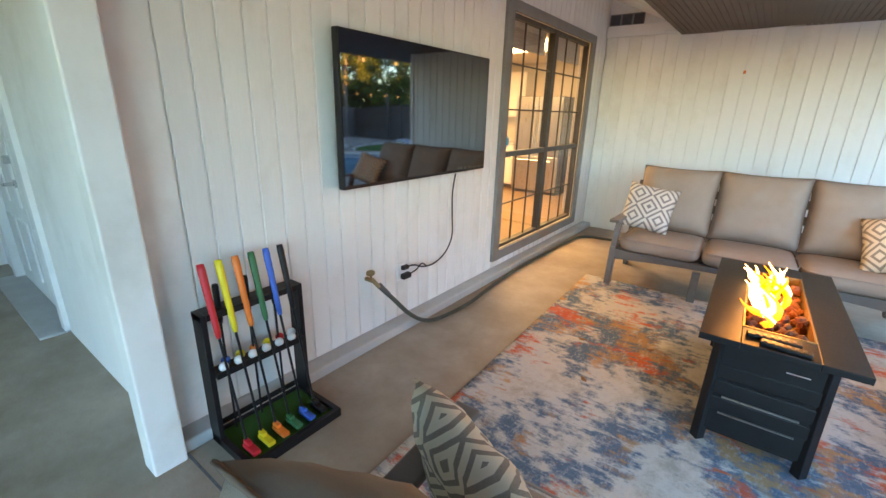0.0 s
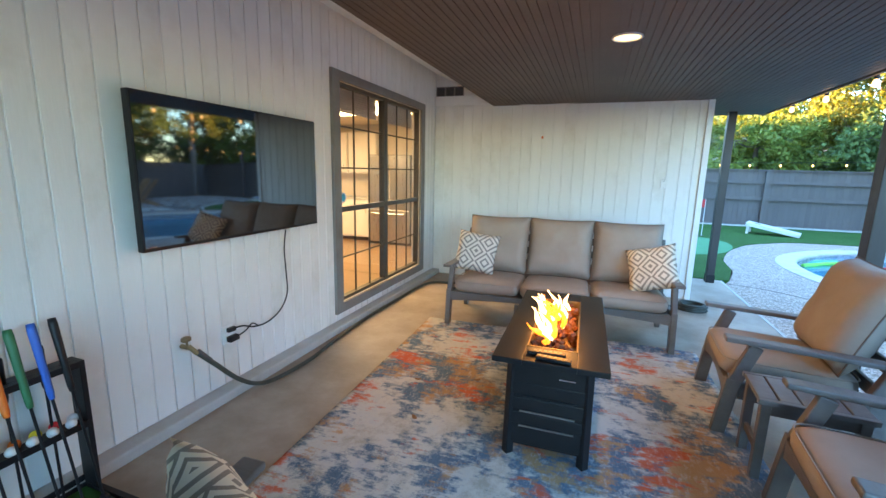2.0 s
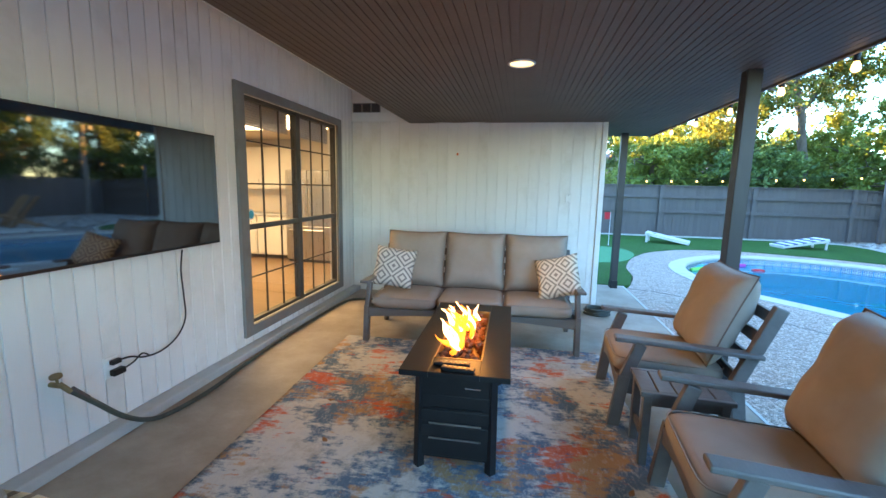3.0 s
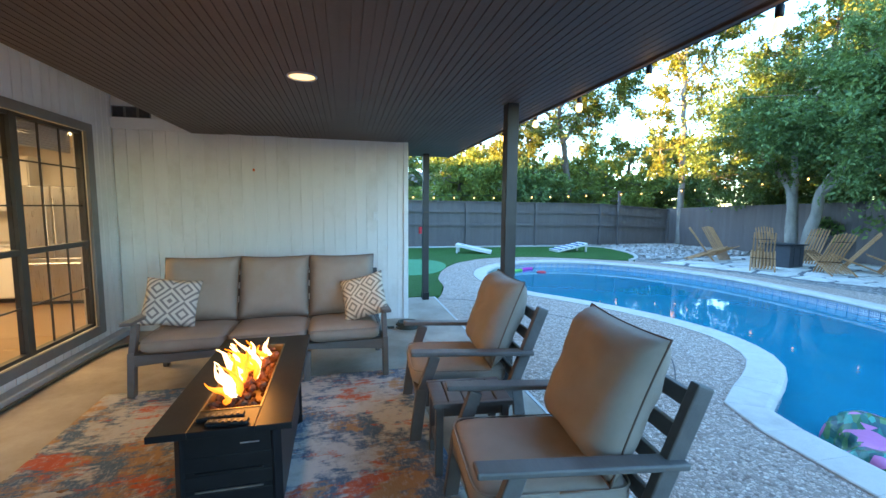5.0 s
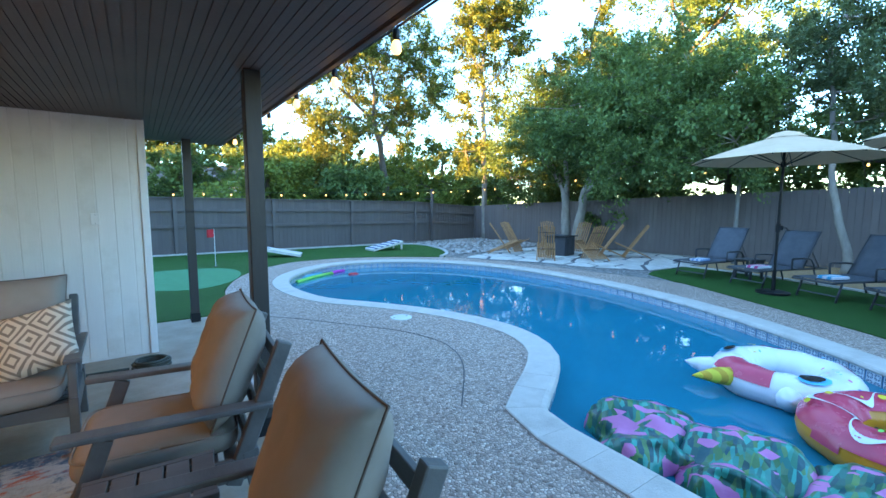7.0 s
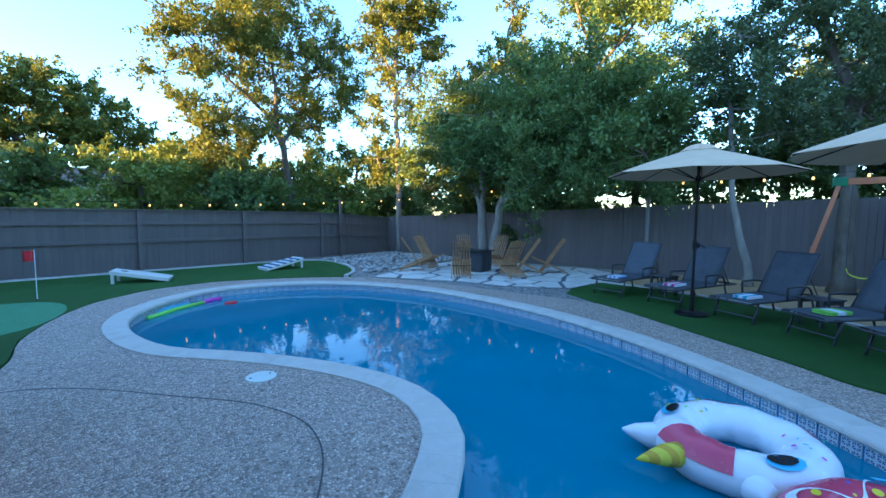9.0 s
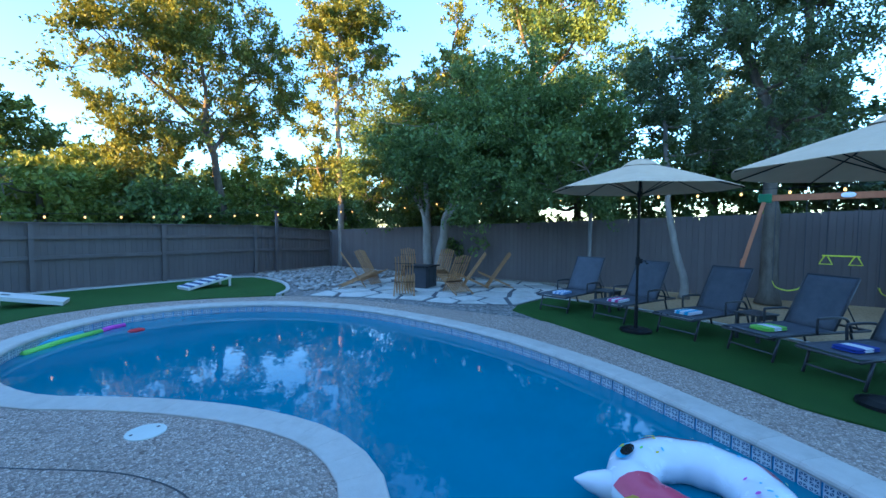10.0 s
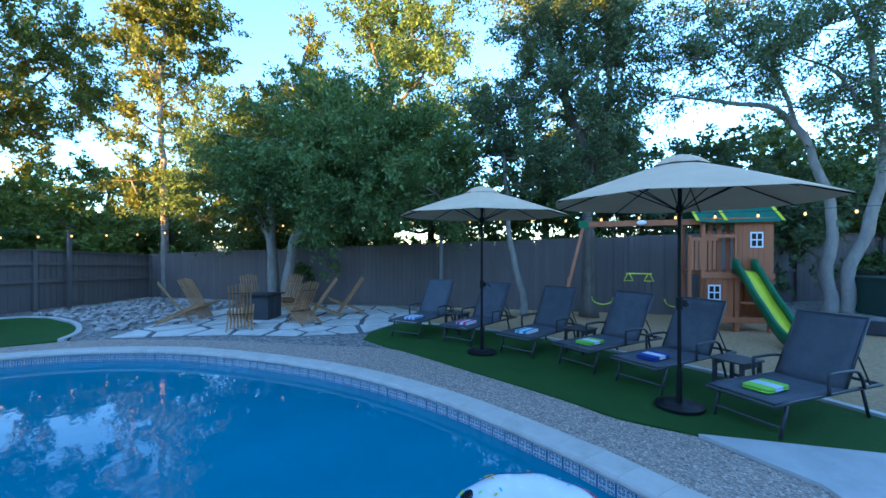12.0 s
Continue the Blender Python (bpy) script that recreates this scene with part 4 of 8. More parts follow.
kl = new("kitchen_lamp_glow", bpy.data.lights.new("kitchen_lamp_glow", "AREA"))
kl.data.shape, kl.data.size, kl.data.size_y, kl.data.energy, kl.data.color = "RECTANGLE", 2.4, 2.0, 8.0, (1.0, 0.70, 0.36)
kl.matrix_basis = look((-3.0, 6.0, 2.43), (-3.0, 6.0, 0))

# ---- kitchen things ----
fr = thing("refrigerator", pose(-2.72, 8.22, 0.02, 0, 0, -90), "tall stainless steel double-door refrigerator", "refrigerator")
part("body", box(BM(), (-0.36, -0.455, 0), (0.34, 0.455, 1.78), 0.008), CHARCOAL, fr)
for s in (-1, 1):
    d = part("door", box(BM(), (0.345, min(0, s * 0.45) + 0.004, 0.72), (0.41, max(0, s * 0.45) - 0.004, 1.77), 0.01), STEEL, fr)
    part("handle", rod(BM(), (0.45, s * 0.05, 0.85), (0.45, s * 0.05, 1.6), 0.014), CHROME, d)
d = part("freezer_drawer", box(BM(), (0.345, -0.45, 0.06), (0.41, 0.45, 0.71), 0.01), STEEL, fr)
part("handle", rod(BM(), (0.46, -0.35, 0.63), (0.46, 0.35, 0.63), 0.015), CHROME, d)
for x, w in ((-3.60, 0.68), (-4.30, 0.68), (-1.78, 0.72)):
    c = thing("base_cabinet", pose(x, 8.30, 0.02, 0, 0, -90), "white shaker base cabinet with a steel pull", "cabinet", "kitchen base cabinets")
    part("body", box(BM(), (-0.34, -w / 2 + 0.005, 0.08), (0.27, w / 2 - 0.005, 0.87)), CABINET, c)
    d = part("door", box(BM(), (0.272, -w / 2 + 0.02, 0.1), (0.292, w / 2 - 0.02, 0.85), 0.004), CABINET, c)
    part("handle", rod(BM(), (0.31, w / 2 - 0.08, 0.6), (0.31, w / 2 - 0.08, 0.75), 0.006), CHROME, d)
    c2 = thing("wall_cabinet", pose(x, 8.45, 1.42, 0, 0, -90), "white shaker wall cabinet with a steel pull", "cabinet", "kitchen wall cabinets")
    part("body", box(BM(), (-0.19, -w / 2 + 0.005, 0), (0.12, w / 2 - 0.005, 0.85)), CABINET, c2)
    d = part("door", box(BM(), (0.122, -w / 2 + 0.02, 0.02), (0.142, w / 2 - 0.02, 0.83), 0.004), CABINET, c2)
    part("handle", rod(BM(), (0.16, w / 2 - 0.08, 0.06), (0.16, w / 2 - 0.08, 0.2), 0.006), CHROME, d)
wt = thing("worktop", pose(-3.95, 8.30, 0.89, 0, 0, -90), "pale stone kitchen worktop on the base cabinets", "worktop")
part("top", box(BM(), (-0.34, -0.70, 0), (0.30, 0.70, 0.035), 0.004), SLAB, wt)
ov = thing("wall_oven", pose(-5.05, 8.30, 0.02, 0, 0, -90), "tall stainless steel wall oven in a white housing", "oven")
part("body", box(BM(), (-0.3, -0.33, 0), (0.28, 0.33, 2.1)), CABINET, ov)
part("oven_door", box(BM(), (0.285, -0.3, 0.55), (0.32, 0.3, 1.15), 0.006), STEEL, ov)
part("handle", rod(BM(), (0.36, -0.26, 1.08), (0.36, 0.26, 1.08), 0.012), CHROME, ov)

# ---- rug ----
rug = thing("area_rug", pose(0.90, 2.72, 0.004, 0, 0, 2.0), "faded abstract rug in blue, rust, gold and cream on the patio", "rug")
b = BM()
bmesh.ops.create_grid(b, x_segments=60, y_segments=76, size=0.5, matrix=Matrix.Diagonal((2.44, 3.05, 1, 1)))
for v in b.verts:
    v.co.z = 0.008 + 0.003 * noise.noise((v.co.x * 1.7, v.co.y * 1.7, 2)) + 0.006 * max(0, 1 - abs(v.co.y - 0.43 - 0.02 * v.co.x) / 0.05)
r = bmesh.ops.extrude_face_region(b, geom=b.faces[:])
bmesh.ops.translate(b, verts=[v for v in r["geom"] if isinstance(v, bmesh.types.BMVert)], vec=(0, 0, 0.004))
bmesh.ops.recalc_face_normals(b, faces=b.faces)
part("weave", b, RUG, rug, smooth=True)
LEAFBROWN = colour("dry_leaf", (0.20, 0.09, 0.03), 0.7)
for x, y, a in ((0.62, 1.60, 20), (1.05, 1.86, 80), (0.22, 2.45, 140), (0.05, 2.9, 10), (1.9, 2.35, 60), (1.60, 2.15, 100), (0.45, 3.05, 33)):
    lf = thing("fallen_leaf", pose(x, y, 0.022, 0, 0, a), "curled dry brown leaf lying on the rug", "leaf", "fallen leaves")
    b = BM()
    for i in range(6):
        u0, u1 = i / 6, (i + 1) / 6
        w0, w1 = 0.014 * math.sin(math.pi * u0), 0.014 * math.sin(math.pi * u1)
        vs = [b.verts.new((0.06 * u - 0.03, s * w, 0.004 + 0.012 * abs(u - 0.5) + 0.006 * (s != 0))) for u, w, s in ((u0, w0, -1), (u1, w1, -1), (u1, w1, 1), (u0, w0, 1))]
        b.faces.new(vs)
    bmesh.ops.remove_doubles(b, verts=b.verts, dist=0.0008)
    r = bmesh.ops.extrude_face_region(b, geom=b.faces[:])
    bmesh.ops.translate(b, verts=[v for v in r["geom"] if isinstance(v, bmesh.types.BMVert)], vec=(0, 0, 0.0015))
    part("blade", b, LEAFBROWN, lf)


# ---- seating: one design as sofa and armchair; local: faces -y, front legs at y = 0 ----
def seating(name, at, width, seats, label, category, group=""):
    s = thing(name, at, label, category, group)
    hw, dep = width / 2, 0.80
    for sx in (-1, 1):
        x = sx * (hw - 0.045)
        b = BM()
        beam(b, (x, 0.03, 0.0), (x, 0.075, 0.36), 0.05, 0.075, 0.006, up=(0, 1, 0))
        part("front_leg", b, FRAMEWOOD, s)
        b = BM()
        beam(b, (x, 0.075, 0.33), (x, 0.16, 0.575), 0.045, 0.07, 0.006, up=(0, 1, 0))
        part("arm_support", b, FRAMEWOOD, s)
        b = BM()
        beam(b, (x, dep - 0.04, 0.0), (x, dep - 0.09, 0.36), 0.045, 0.075, 0.006, up=(0, 1, 0))
        part("rear_leg", b, FRAMEWOOD, s)
        b = BM()
        beam(b, (x * 0.985, dep - 0.17, 0.20), (x * 0.985, dep + 0.09, 0.87), 0.05, 0.075, 0.008, up=(0, 1, 0))
        part("back_post", b, FRAMEWOOD, s)
        b = BM()
        beam(b, (x, 0.04, 0.30), (x, dep - 0.1, 0.27), 0.035, 0.11, 0.006)
        part("side_rail", b, FRAMEWOOD, s)
        b = BM()
        beam(b, (sx * (hw - 0.035), 0.0, 0.605), (sx * (hw - 0.035), dep + 0.02, 0.575), 0.085, 0.028, 0.008)
        part("armrest", b, FRAMEWOOD, s)
    # front apron, cut to a shallow arch
    b = BM()
    n = 14
    top, bot = 0.345, 0.255
    prev = None
    for i in range(n + 1):
        u = -1 + 2 * i / n
        xx = u * (hw - 0.07)
        zb = bot + 0.045 * (1 - u * u)
        ring = [b.verts.new((xx, 0.035, zb)), b.verts.new((xx, 0.065, zb)), b.verts.new((xx, 0.065, top)), b.verts.new((xx, 0.035, top))]
        if prev:
            for k in range(4):
                b.faces.new((prev[k], prev[(k + 1) % 4], ring[(k + 1) % 4], ring[k]))
        else:
            b.faces.new(ring[::-1])
        prev = ring
    b.faces.new(prev)
    bmesh.ops.recalc_face_normals(b, faces=b.faces)
    part("front_apron", b, FRAMEWOOD, s)
    if seats > 1:
        for k in range(1, seats):
            x = -hw + 0.08 + (width - 0.16) * k / seats
            b = BM()
            beam(b, (x, 0.04, 0.0), (x, 0.07, 0.27), 0.06, 0.05, 0.005, up=(0, 1, 0))
            part("middle_leg", b, FRAMEWOOD, s)
    for k in range(7):
        y = 0.09 + 0.085 * k
        part("seat_slat", box(BM(), (-hw + 0.06, y, 0.305), (hw - 0.06, y + 0.06, 0.325)), FRAMEWOOD, s)
    for k in range(4):
        z = 0.38 + 0.13 * k
        y = dep - 0.17 + 0.26 * (z - 0.20) / 0.67
        part("back_slat", box(BM(), (-hw + 0.06, y - 0.012, z), (hw - 0.06, y + 0.012, z + 0.075), 0.004), FRAMEWOOD, s)
    cw = (width - 0.17) / seats
    for k in range(seats):
        x = -hw + 0.085 + cw * (k + 0.5)
        c = part("seat_cushion", puff(BM(), cw - 0.006, 0.665, 0.155, 0.24, 0.34), CUSHION, s, "thick taupe seat cushion", True, pose(x, 0.345, 0.40, -1.5, 0, 0))
        edge = [(math.copysign(abs(math.cos(a)) ** 0.24, math.cos(a)) * (cw - 0.012) / 2, math.copysign(abs(math.sin(a)) ** 0.24, math.sin(a)) * 0.328, 0.048) for a in (2 * math.pi * i / 48 for i in range(49))]
        part("piping", tube(BM(), edge, 0.0045, 5), CUSHION, c, smooth=True)
        pb = pillow(BM(), cw + 0.015, 0.62, 0.27, 18, 0.05, k * 3.7)
        bc = part("back_cushion", pb, CUSHION, s, "plump taupe back cushion", True, pose(x, 0.66, 0.75, -21, 0, 0))
        e = []
        for i in range(18 * 4 + 1):
            q = i % 72
            u, v = ((-1 + 2 * q / 18, -1), (1, -1 + 2 * (q - 18) / 18), (1 - 2 * (q - 36) / 18, 1), (-1, 1 - 2 * (q - 54) / 18))[q // 18]
            e.append(((cw + 0.01) / 2 * u * (1 - 0.05 * (1 - v * v)), 0, 0.31 * v * (1 - 0.05 * (1 - u * u))))
        part("piping", tube(BM(), e, 0.005, 5), PIPING, bc, "dark brown piping", True)
    return s


sofa = seating("sofa", pose(0.855, 4.12, 0.0, 0, 0, 1.8), 2.10, 3, "grey-framed three-seat outdoor sofa with taupe cushions", "sofa")
seating("armchair", pose(1.94, 3.39, 0.0, 0, 0, -94), 0.79, 1, "grey-framed outdoor armchair with taupe cushions, under the post", "armchair", "patio armchairs")
seating("armchair", pose(1.99, 2.14, 0.0, 0, 0, -95), 0.79, 1, "grey-framed outdoor armchair with taupe cushions, beside the side table", "armchair", "patio armchairs")
seating("armchair", pose(0.56, 1.23, 0.0, 0, 0, 183), 0.76, 1, "grey-framed outdoor armchair turned towards the fire table", "armchair", "patio armchairs")


def throw(at, material, label, size=0.43):
    t = thing("throw_pillow", at, label, "pillow", "throw pillows")
    part("cover", pillow(BM(), size, size, 0.15, 16, 0.07, 1.3), material, t, smooth=True)
    return t


throw(pose(0.02, 4.50, 0.685, -24, 8, 8), PILLOW, "cream and grey diamond-pattern throw pillow on the sofa")
throw(pose(1.68, 4.46, 0.685, -28, -16, -14), PILLOW_WARM, "beige and brown diamond-pattern throw pillow on the sofa")
throw(pose(0.41, 0.95, 0.625, 16, 3, -20), PILLOW_CREAM, "cream diamond-pattern throw pillow on the near armchair")

# ---- side table between the chairs ----
def slat_table(at, w, d, h, material, label, group="", n=5):
    t = thing("side_table", at, label, "side table", group)
    for i in range(n):
        x0 = -w / 2 + w * i / n
        part("slat", box(BM(), (x0 + 0.004, -d / 2 + 0.03, h - 0.022), (x0 + w / n - 0.004, d / 2 - 0.03, h), 0.004), material, t)
    for s in (-1, 1):
        part("edge_board", box(BM(), (-w / 2, s * (d / 2) - (0.03 if s > 0 else 0), h - 0.026), (w / 2, s * (d / 2) + (0.03 if s < 0 else 0), h + 0.001), 0.004), material, t)
        part("apron", box(BM(), (-w / 2 + 0.02, s * (d / 2 - 0.035) - 0.01, h - 0.085), (w / 2 - 0.02, s * (d / 2 - 0.035) + 0.01, h - 0.024), 0.003), material, t)
        for q in (-1, 1):
            part("leg", box(BM(), (q * (w / 2 - 0.04) - 0.022, s * (d / 2 - 0.04) - 0.022, 0), (q * (w / 2 - 0.04) + 0.022, s * (d / 2 - 0.04) + 0.022, h - 0.024), 0.004), material, t)
        part("stretcher", box(BM(), (s * (w / 2 - 0.04) - 0.01, -d / 2 + 0.06, 0.14), (s * (w / 2 - 0.04) + 0.01, d / 2 - 0.06, 0.18), 0.003), material, t)
    return t


slat_table(pose(2.22, 2.765, 0, 0, 0, -4), 0.46, 0.34, 0.45, FRAMEWOOD, "small grey slatted side table between two armchairs")

# ---- fire table ----
ft = thing("fire_table", pose(0.99, 2.905, 0, 0, 0, 1.2), "black metal propane fire table with a burning flame tray", "fire table")
W, L, Hh = 0.56, 1.29, 0.61
b = BM()
for lo, hi in (((-W / 2, -L / 2, Hh - 0.03), (-0.13, L / 2, Hh)), ((0.13, -L / 2, Hh - 0.03), (W / 2, L / 2, Hh)), ((-0.13, -L / 2, Hh - 0.03), (0.13, -0.46, Hh)), ((-0.13, 0.46, Hh - 0.03), (0.13, L / 2, Hh))):
    box(b, lo, hi, 0.003)
part("top", b, BLACK, ft)
b = BM()
for lo, hi in (((-0.13, -0.46, Hh - 0.09), (-0.122, 0.46, Hh + 0.003)), ((0.122, -0.46, Hh - 0.09), (0.13, 0.46, Hh + 0.003)), ((-0.122, -0.46, Hh - 0.09), (0.122, -0.452, Hh + 0.003)), ((-0.122, 0.452, Hh - 0.09), (0.122, 0.46, Hh + 0.003)), ((-0.122, -0.452, Hh - 0.09), (0.122, 0.452, Hh - 0.08))):
    box(b, lo, hi)
part("burner_tray", b, BRASS, ft, "metal burner tray")
bw, bl_ = 0.40, 1.06
for s in (-1, 1):
    part("side_panel", box(BM(), (s * bw / 2 - 0.008, -bl_ / 2, 0.09), (s * bw / 2 + 0.008, bl_ / 2, Hh - 0.03), 0.003), BLACK, ft)
    e = part("end_panel", box(BM(), (-bw / 2, s * bl_ / 2 - 0.008, 0.09), (bw / 2, s * bl_ / 2 + 0.008, Hh - 0.03), 0.003), BLACK, ft)
    for k in range(3):
        z = 0.19 + 0.085 * k
        part("louvre", box(BM(), (-0.14, s * (bl_ / 2 + 0.012) - 0.004, z), (0.14, s * (bl_ / 2 + 0.012) + 0.004, z + 0.006)), STEEL if k < 2 else BLACK, e)
        part("slat", box(BM(), (-0.185, s * (bl_ / 2 + 0.006) - 0.006, z + 0.012), (0.185, s * (bl_ / 2 + 0.006) + 0.006, z + 0.078), 0.004), BLACK, e)
    part("pull", box(BM(), (0.05, s * (bl_ / 2 + 0.012) - 0.004, 0.485), (0.13, s * (bl_ / 2 + 0.012) + 0.004, 0.492)), CHROME, e)
    for q in (-1, 1):
        b = BM()
        beam(b, (q * (bw / 2 - 0.005), s * (bl_ / 2 - 0.005), 0.0), (q * (bw / 2 - 0.012), s * (bl_ / 2 - 0.012), Hh - 0.03), 0.045, 0.045, 0.004)
        part("corner_leg", b, BLACK, ft)
part("base_shelf", box(BM(), (-bw / 2, -bl_ / 2, 0.075), (bw / 2, bl_ / 2, 0.088)), BLACK, ft)
rng = random.Random(4)
b = BM()
for k in range(190):
    m = pose(rng.uniform(-0.108, 0.108), rng.uniform(-0.44, 0.44), Hh - 0.065 + rng.uniform(0, 0.055), rng.uniform(0, 360), rng.uniform(0, 360), rng.uniform(0, 360))
    r = bmesh.ops.create_icosphere(b, subdivisions=1, radius=rng.uniform(0.014, 0.027), matrix=m)
    for v in r["verts"]:
        v.co += Vector((rng.uniform(-1, 1), rng.uniform(-1, 1), rng.uniform(-1, 1))) * 0.005
tagged(part("lava_rock", b, LAVA, ft, "reddish lava rocks"), kind="stuff")
FLAME_OUT, FLAME_IN = glow("orange_flame", (1.0, 0.25, 0.02), 0.10), glow("yellow_flame", (1.0, 0.60, 0.28), 0.26)
for k in range(30):
    b = BM()
    y = -0.34 + 0.0225 * k + rng.uniform(-0.02, 0.02)
    x0 = rng.uniform(-0.07, 0.05)
    mid = 1 - abs(k - 12) / 20
    hgt = rng.uniform(0.08, 0.20) * (0.55 + 0.75 * mid)
    lean = rng.uniform(-0.13, 0.0)
    ph = rng.uniform(0, 6)
    pts, rs = [], []
    for i in range(10):
        u = i / 9
        pts.append((x0 + lean * u * u + 0.016 * math.sin(ph + u * 6), y + 0.022 * math.sin(ph * 2 + u * 5) + 0.03 * u * math.sin(ph), Hh - 0.035 + hgt * u))
        rs.append(0.002 + rng.uniform(0.010, 0.017) * (math.sin(math.pi * min(1, 0.25 + 0.75 * u)) ** 1.5))
    tube(b, pts, rs, 7)
    part("flame", b, FLAME_IN if k % 2 else FLAME_OUT, ft, "yellow and orange gas flame", True)
fire = new("fire_glow", bpy.data.lights.new("fire_glow", "POINT"))
fire.data.energy, fire.data.color, fire.data.shadow_soft_size = 0.6, (1.0, 0.42, 0.10), 0.12
fire.location = (0.97, 2.85, 0.82)
for x, y, a, l in ((0.98, 2.36, 3, 0.19), (1.02, 2.30, -4, 0.17)):
    rc = thing("remote_control", pose(x, y, Hh + 0.001, 0, 0, 90 + a), "slim black remote control lying on the fire table", "remote control", "remotes on the fire table")
    part("shell", box(BM(), (-0.022, -l / 2, 0), (0.022, l / 2, 0.018), 0.006), BLACK, rc)
    for i in range(6):
        part("button", box(BM(), (-0.012, -l / 2 + 0.02 + 0.025 * i, 0.018), (0.012, -l / 2 + 0.032 + 0.025 * i, 0.0205), 0.001), CHARCOAL, rc)

# ---- putter rack ----
rk = thing("putter_rack", pose(-0.87, 1.16, 0, 0, 0, 90), "black stand with coloured mini-golf putters and balls against the wall", "putter stand")
# local: width along x (world y), back at +y (towards the wall)
w, hgt = 0.46, 0.66
for s in (-1, 1):
    part("side_panel", box(BM(), (s * w / 2 - 0.011, 0.04, 0), (s * w / 2 + 0.011, 0.13, hgt), 0.003), BLACK, rk)
b = BM()
box(b, (-w / 2 + 0.011, 0.04, hgt - 0.028), (w / 2 - 0.011, 0.06, hgt))
box(b, (-w / 2 + 0.011, 0.075, hgt - 0.028), (w / 2 - 0.011, 0.13, hgt))
for k in range(7):
    x = -w / 2 + 0.011 + (w - 0.022) * k / 6
    box(b, (x - 0.022, 0.045, hgt - 0.028), (x + 0.022, 0.13, hgt - 0.001))
part("top_shelf", b, BLACK, rk)
part("ball_shelf", box(BM(), (-w / 2 + 0.011, 0.03, 0.355), (w / 2 - 0.011, 0.12, 0.37), 0.003), BLACK, rk)
part("ball_rail", box(BM(), (-w / 2 + 0.011, 0.024, 0.355), (w / 2 - 0.011, 0.03, 0.385), 0.002), BLACK, rk)
b = BM()
for lo, hi in (((-w / 2 - 0.011, -0.21, 0), (-w / 2 + 0.015, 0.13, 0.045)), ((w / 2 - 0.015, -0.21, 0), (w / 2 + 0.011, 0.13, 0.045)), ((-w / 2 + 0.015, -0.21, 0), (w / 2 - 0.015, -0.185, 0.045)), ((-w / 2 + 0.015, 0.11, 0), (w / 2 - 0.015, 0.13, 0.045)), ((-w / 2 + 0.015, -0.185, 0), (w / 2 - 0.015, 0.11, 0.02))):
    box(b, lo, hi, 0.002)
part("base_tray", b, BLACK, rk)
part("tray_turf", box(BM(), (-w / 2 + 0.016, -0.184, 0.02), (w / 2 - 0.016, 0.109, 0.028)), TURF, rk, "green turf mat")
b = BM()
box(b, (-w / 2 + 0.011, 0.12, 0.02), (w / 2 - 0.011, 0.128, 0.08))
part("back_strip", b, BLACK, rk)
rackm = rk.matrix_basis
for k, (mat_, cname) in enumerate(((RED, "red"), (GOLFYELLOW, "yellow"), (ORANGE, "orange"), (GOLFGREEN, "green"), (GOLFBLUE, "blue"), (BLACK, "black"))):
    x = -w / 2 + 0.05 + (w - 0.10) * k / 5
    pt = thing("putter", rackm @ pose(x, -0.075, 0.03), "mini-golf putter with a %s grip and head in the stand" % cname, "putter", "putters in the stand")
    a = Vector((0, 0, 0.0))
    top = Vector((-0.015, 0.155, 0.84))
    part("shaft", rod(BM(), a + Vector((0, 0, 0.02)), a.lerp(top, 0.62), 0.0055, 0.006, 8), BLACK, pt)
    part("grip", tube(BM(), [a.lerp(top, u) for u in (0.62, 0.65, 0.8, 0.97, 1.0)], [0.010, 0.013, 0.0145, 0.0165, 0.014], 10), mat_, pt, "%s rubber grip" % cname, True)
    b = BM()
    box(b, (-0.018, -0.085, 0.0), (0.018, 0.012, 0.022), 0.006)
    box(b, (-0.012, -0.03, 0.02), (0.012, 0.012, 0.04), 0.005)
    part("head", b, mat_, pt, "%s putter head" % cname)
for k in range(12):
    row, i = divmod(k, 6)
    x = -w / 2 + 0.055 + 0.068 * i + 0.03 * row
    x = min(x, w / 2 - 0.036)
    mt = (BALLWHITE, BALLWHITE, BALLWHITE, BALLWHITE, BALLWHITE, BALLWHITE, GOLFBLUE, GOLFYELLOW, ORANGE, GOLFYELLOW, RED, BALLWHITE)[k]
    b = BM()
    bmesh.ops.create_icosphere(b, subdivisions=3, radius=0.021)
    g = new("golf_ball", mesh_of(b, "golf_ball", mt, True))
    g.matrix_basis = rackm @ pose(x, 0.052 + 0.043 * row, 0.391)
    tagged(g, ("small white golf ball on the stand's shelf" if mt is BALLWHITE else "small coloured golf ball on the stand's shelf"), "golf ball", "golf balls on the stand")
for k in range(3):
    x = -w / 2 + 0.085 + 0.13 * k
    pt = thing("putter", rackm @ pose(x, 0.085, 0.029), "black junior putter standing behind the coloured ones", "putter", "putters in the stand")
    part("shaft", rod(BM(), (0, 0, 0.0), (0, 0.005, 0.55), 0.0055, 0.006, 8), BLACK, pt)
    part("grip", tube(BM(), [(0, 0.005, 0.55), (0, 0.005, 0.57), (0, 0.006, 0.72), (0, 0.006, 0.735)], [0.009, 0.012, 0.014, 0.012], 8), BLACK, pt, smooth=True)


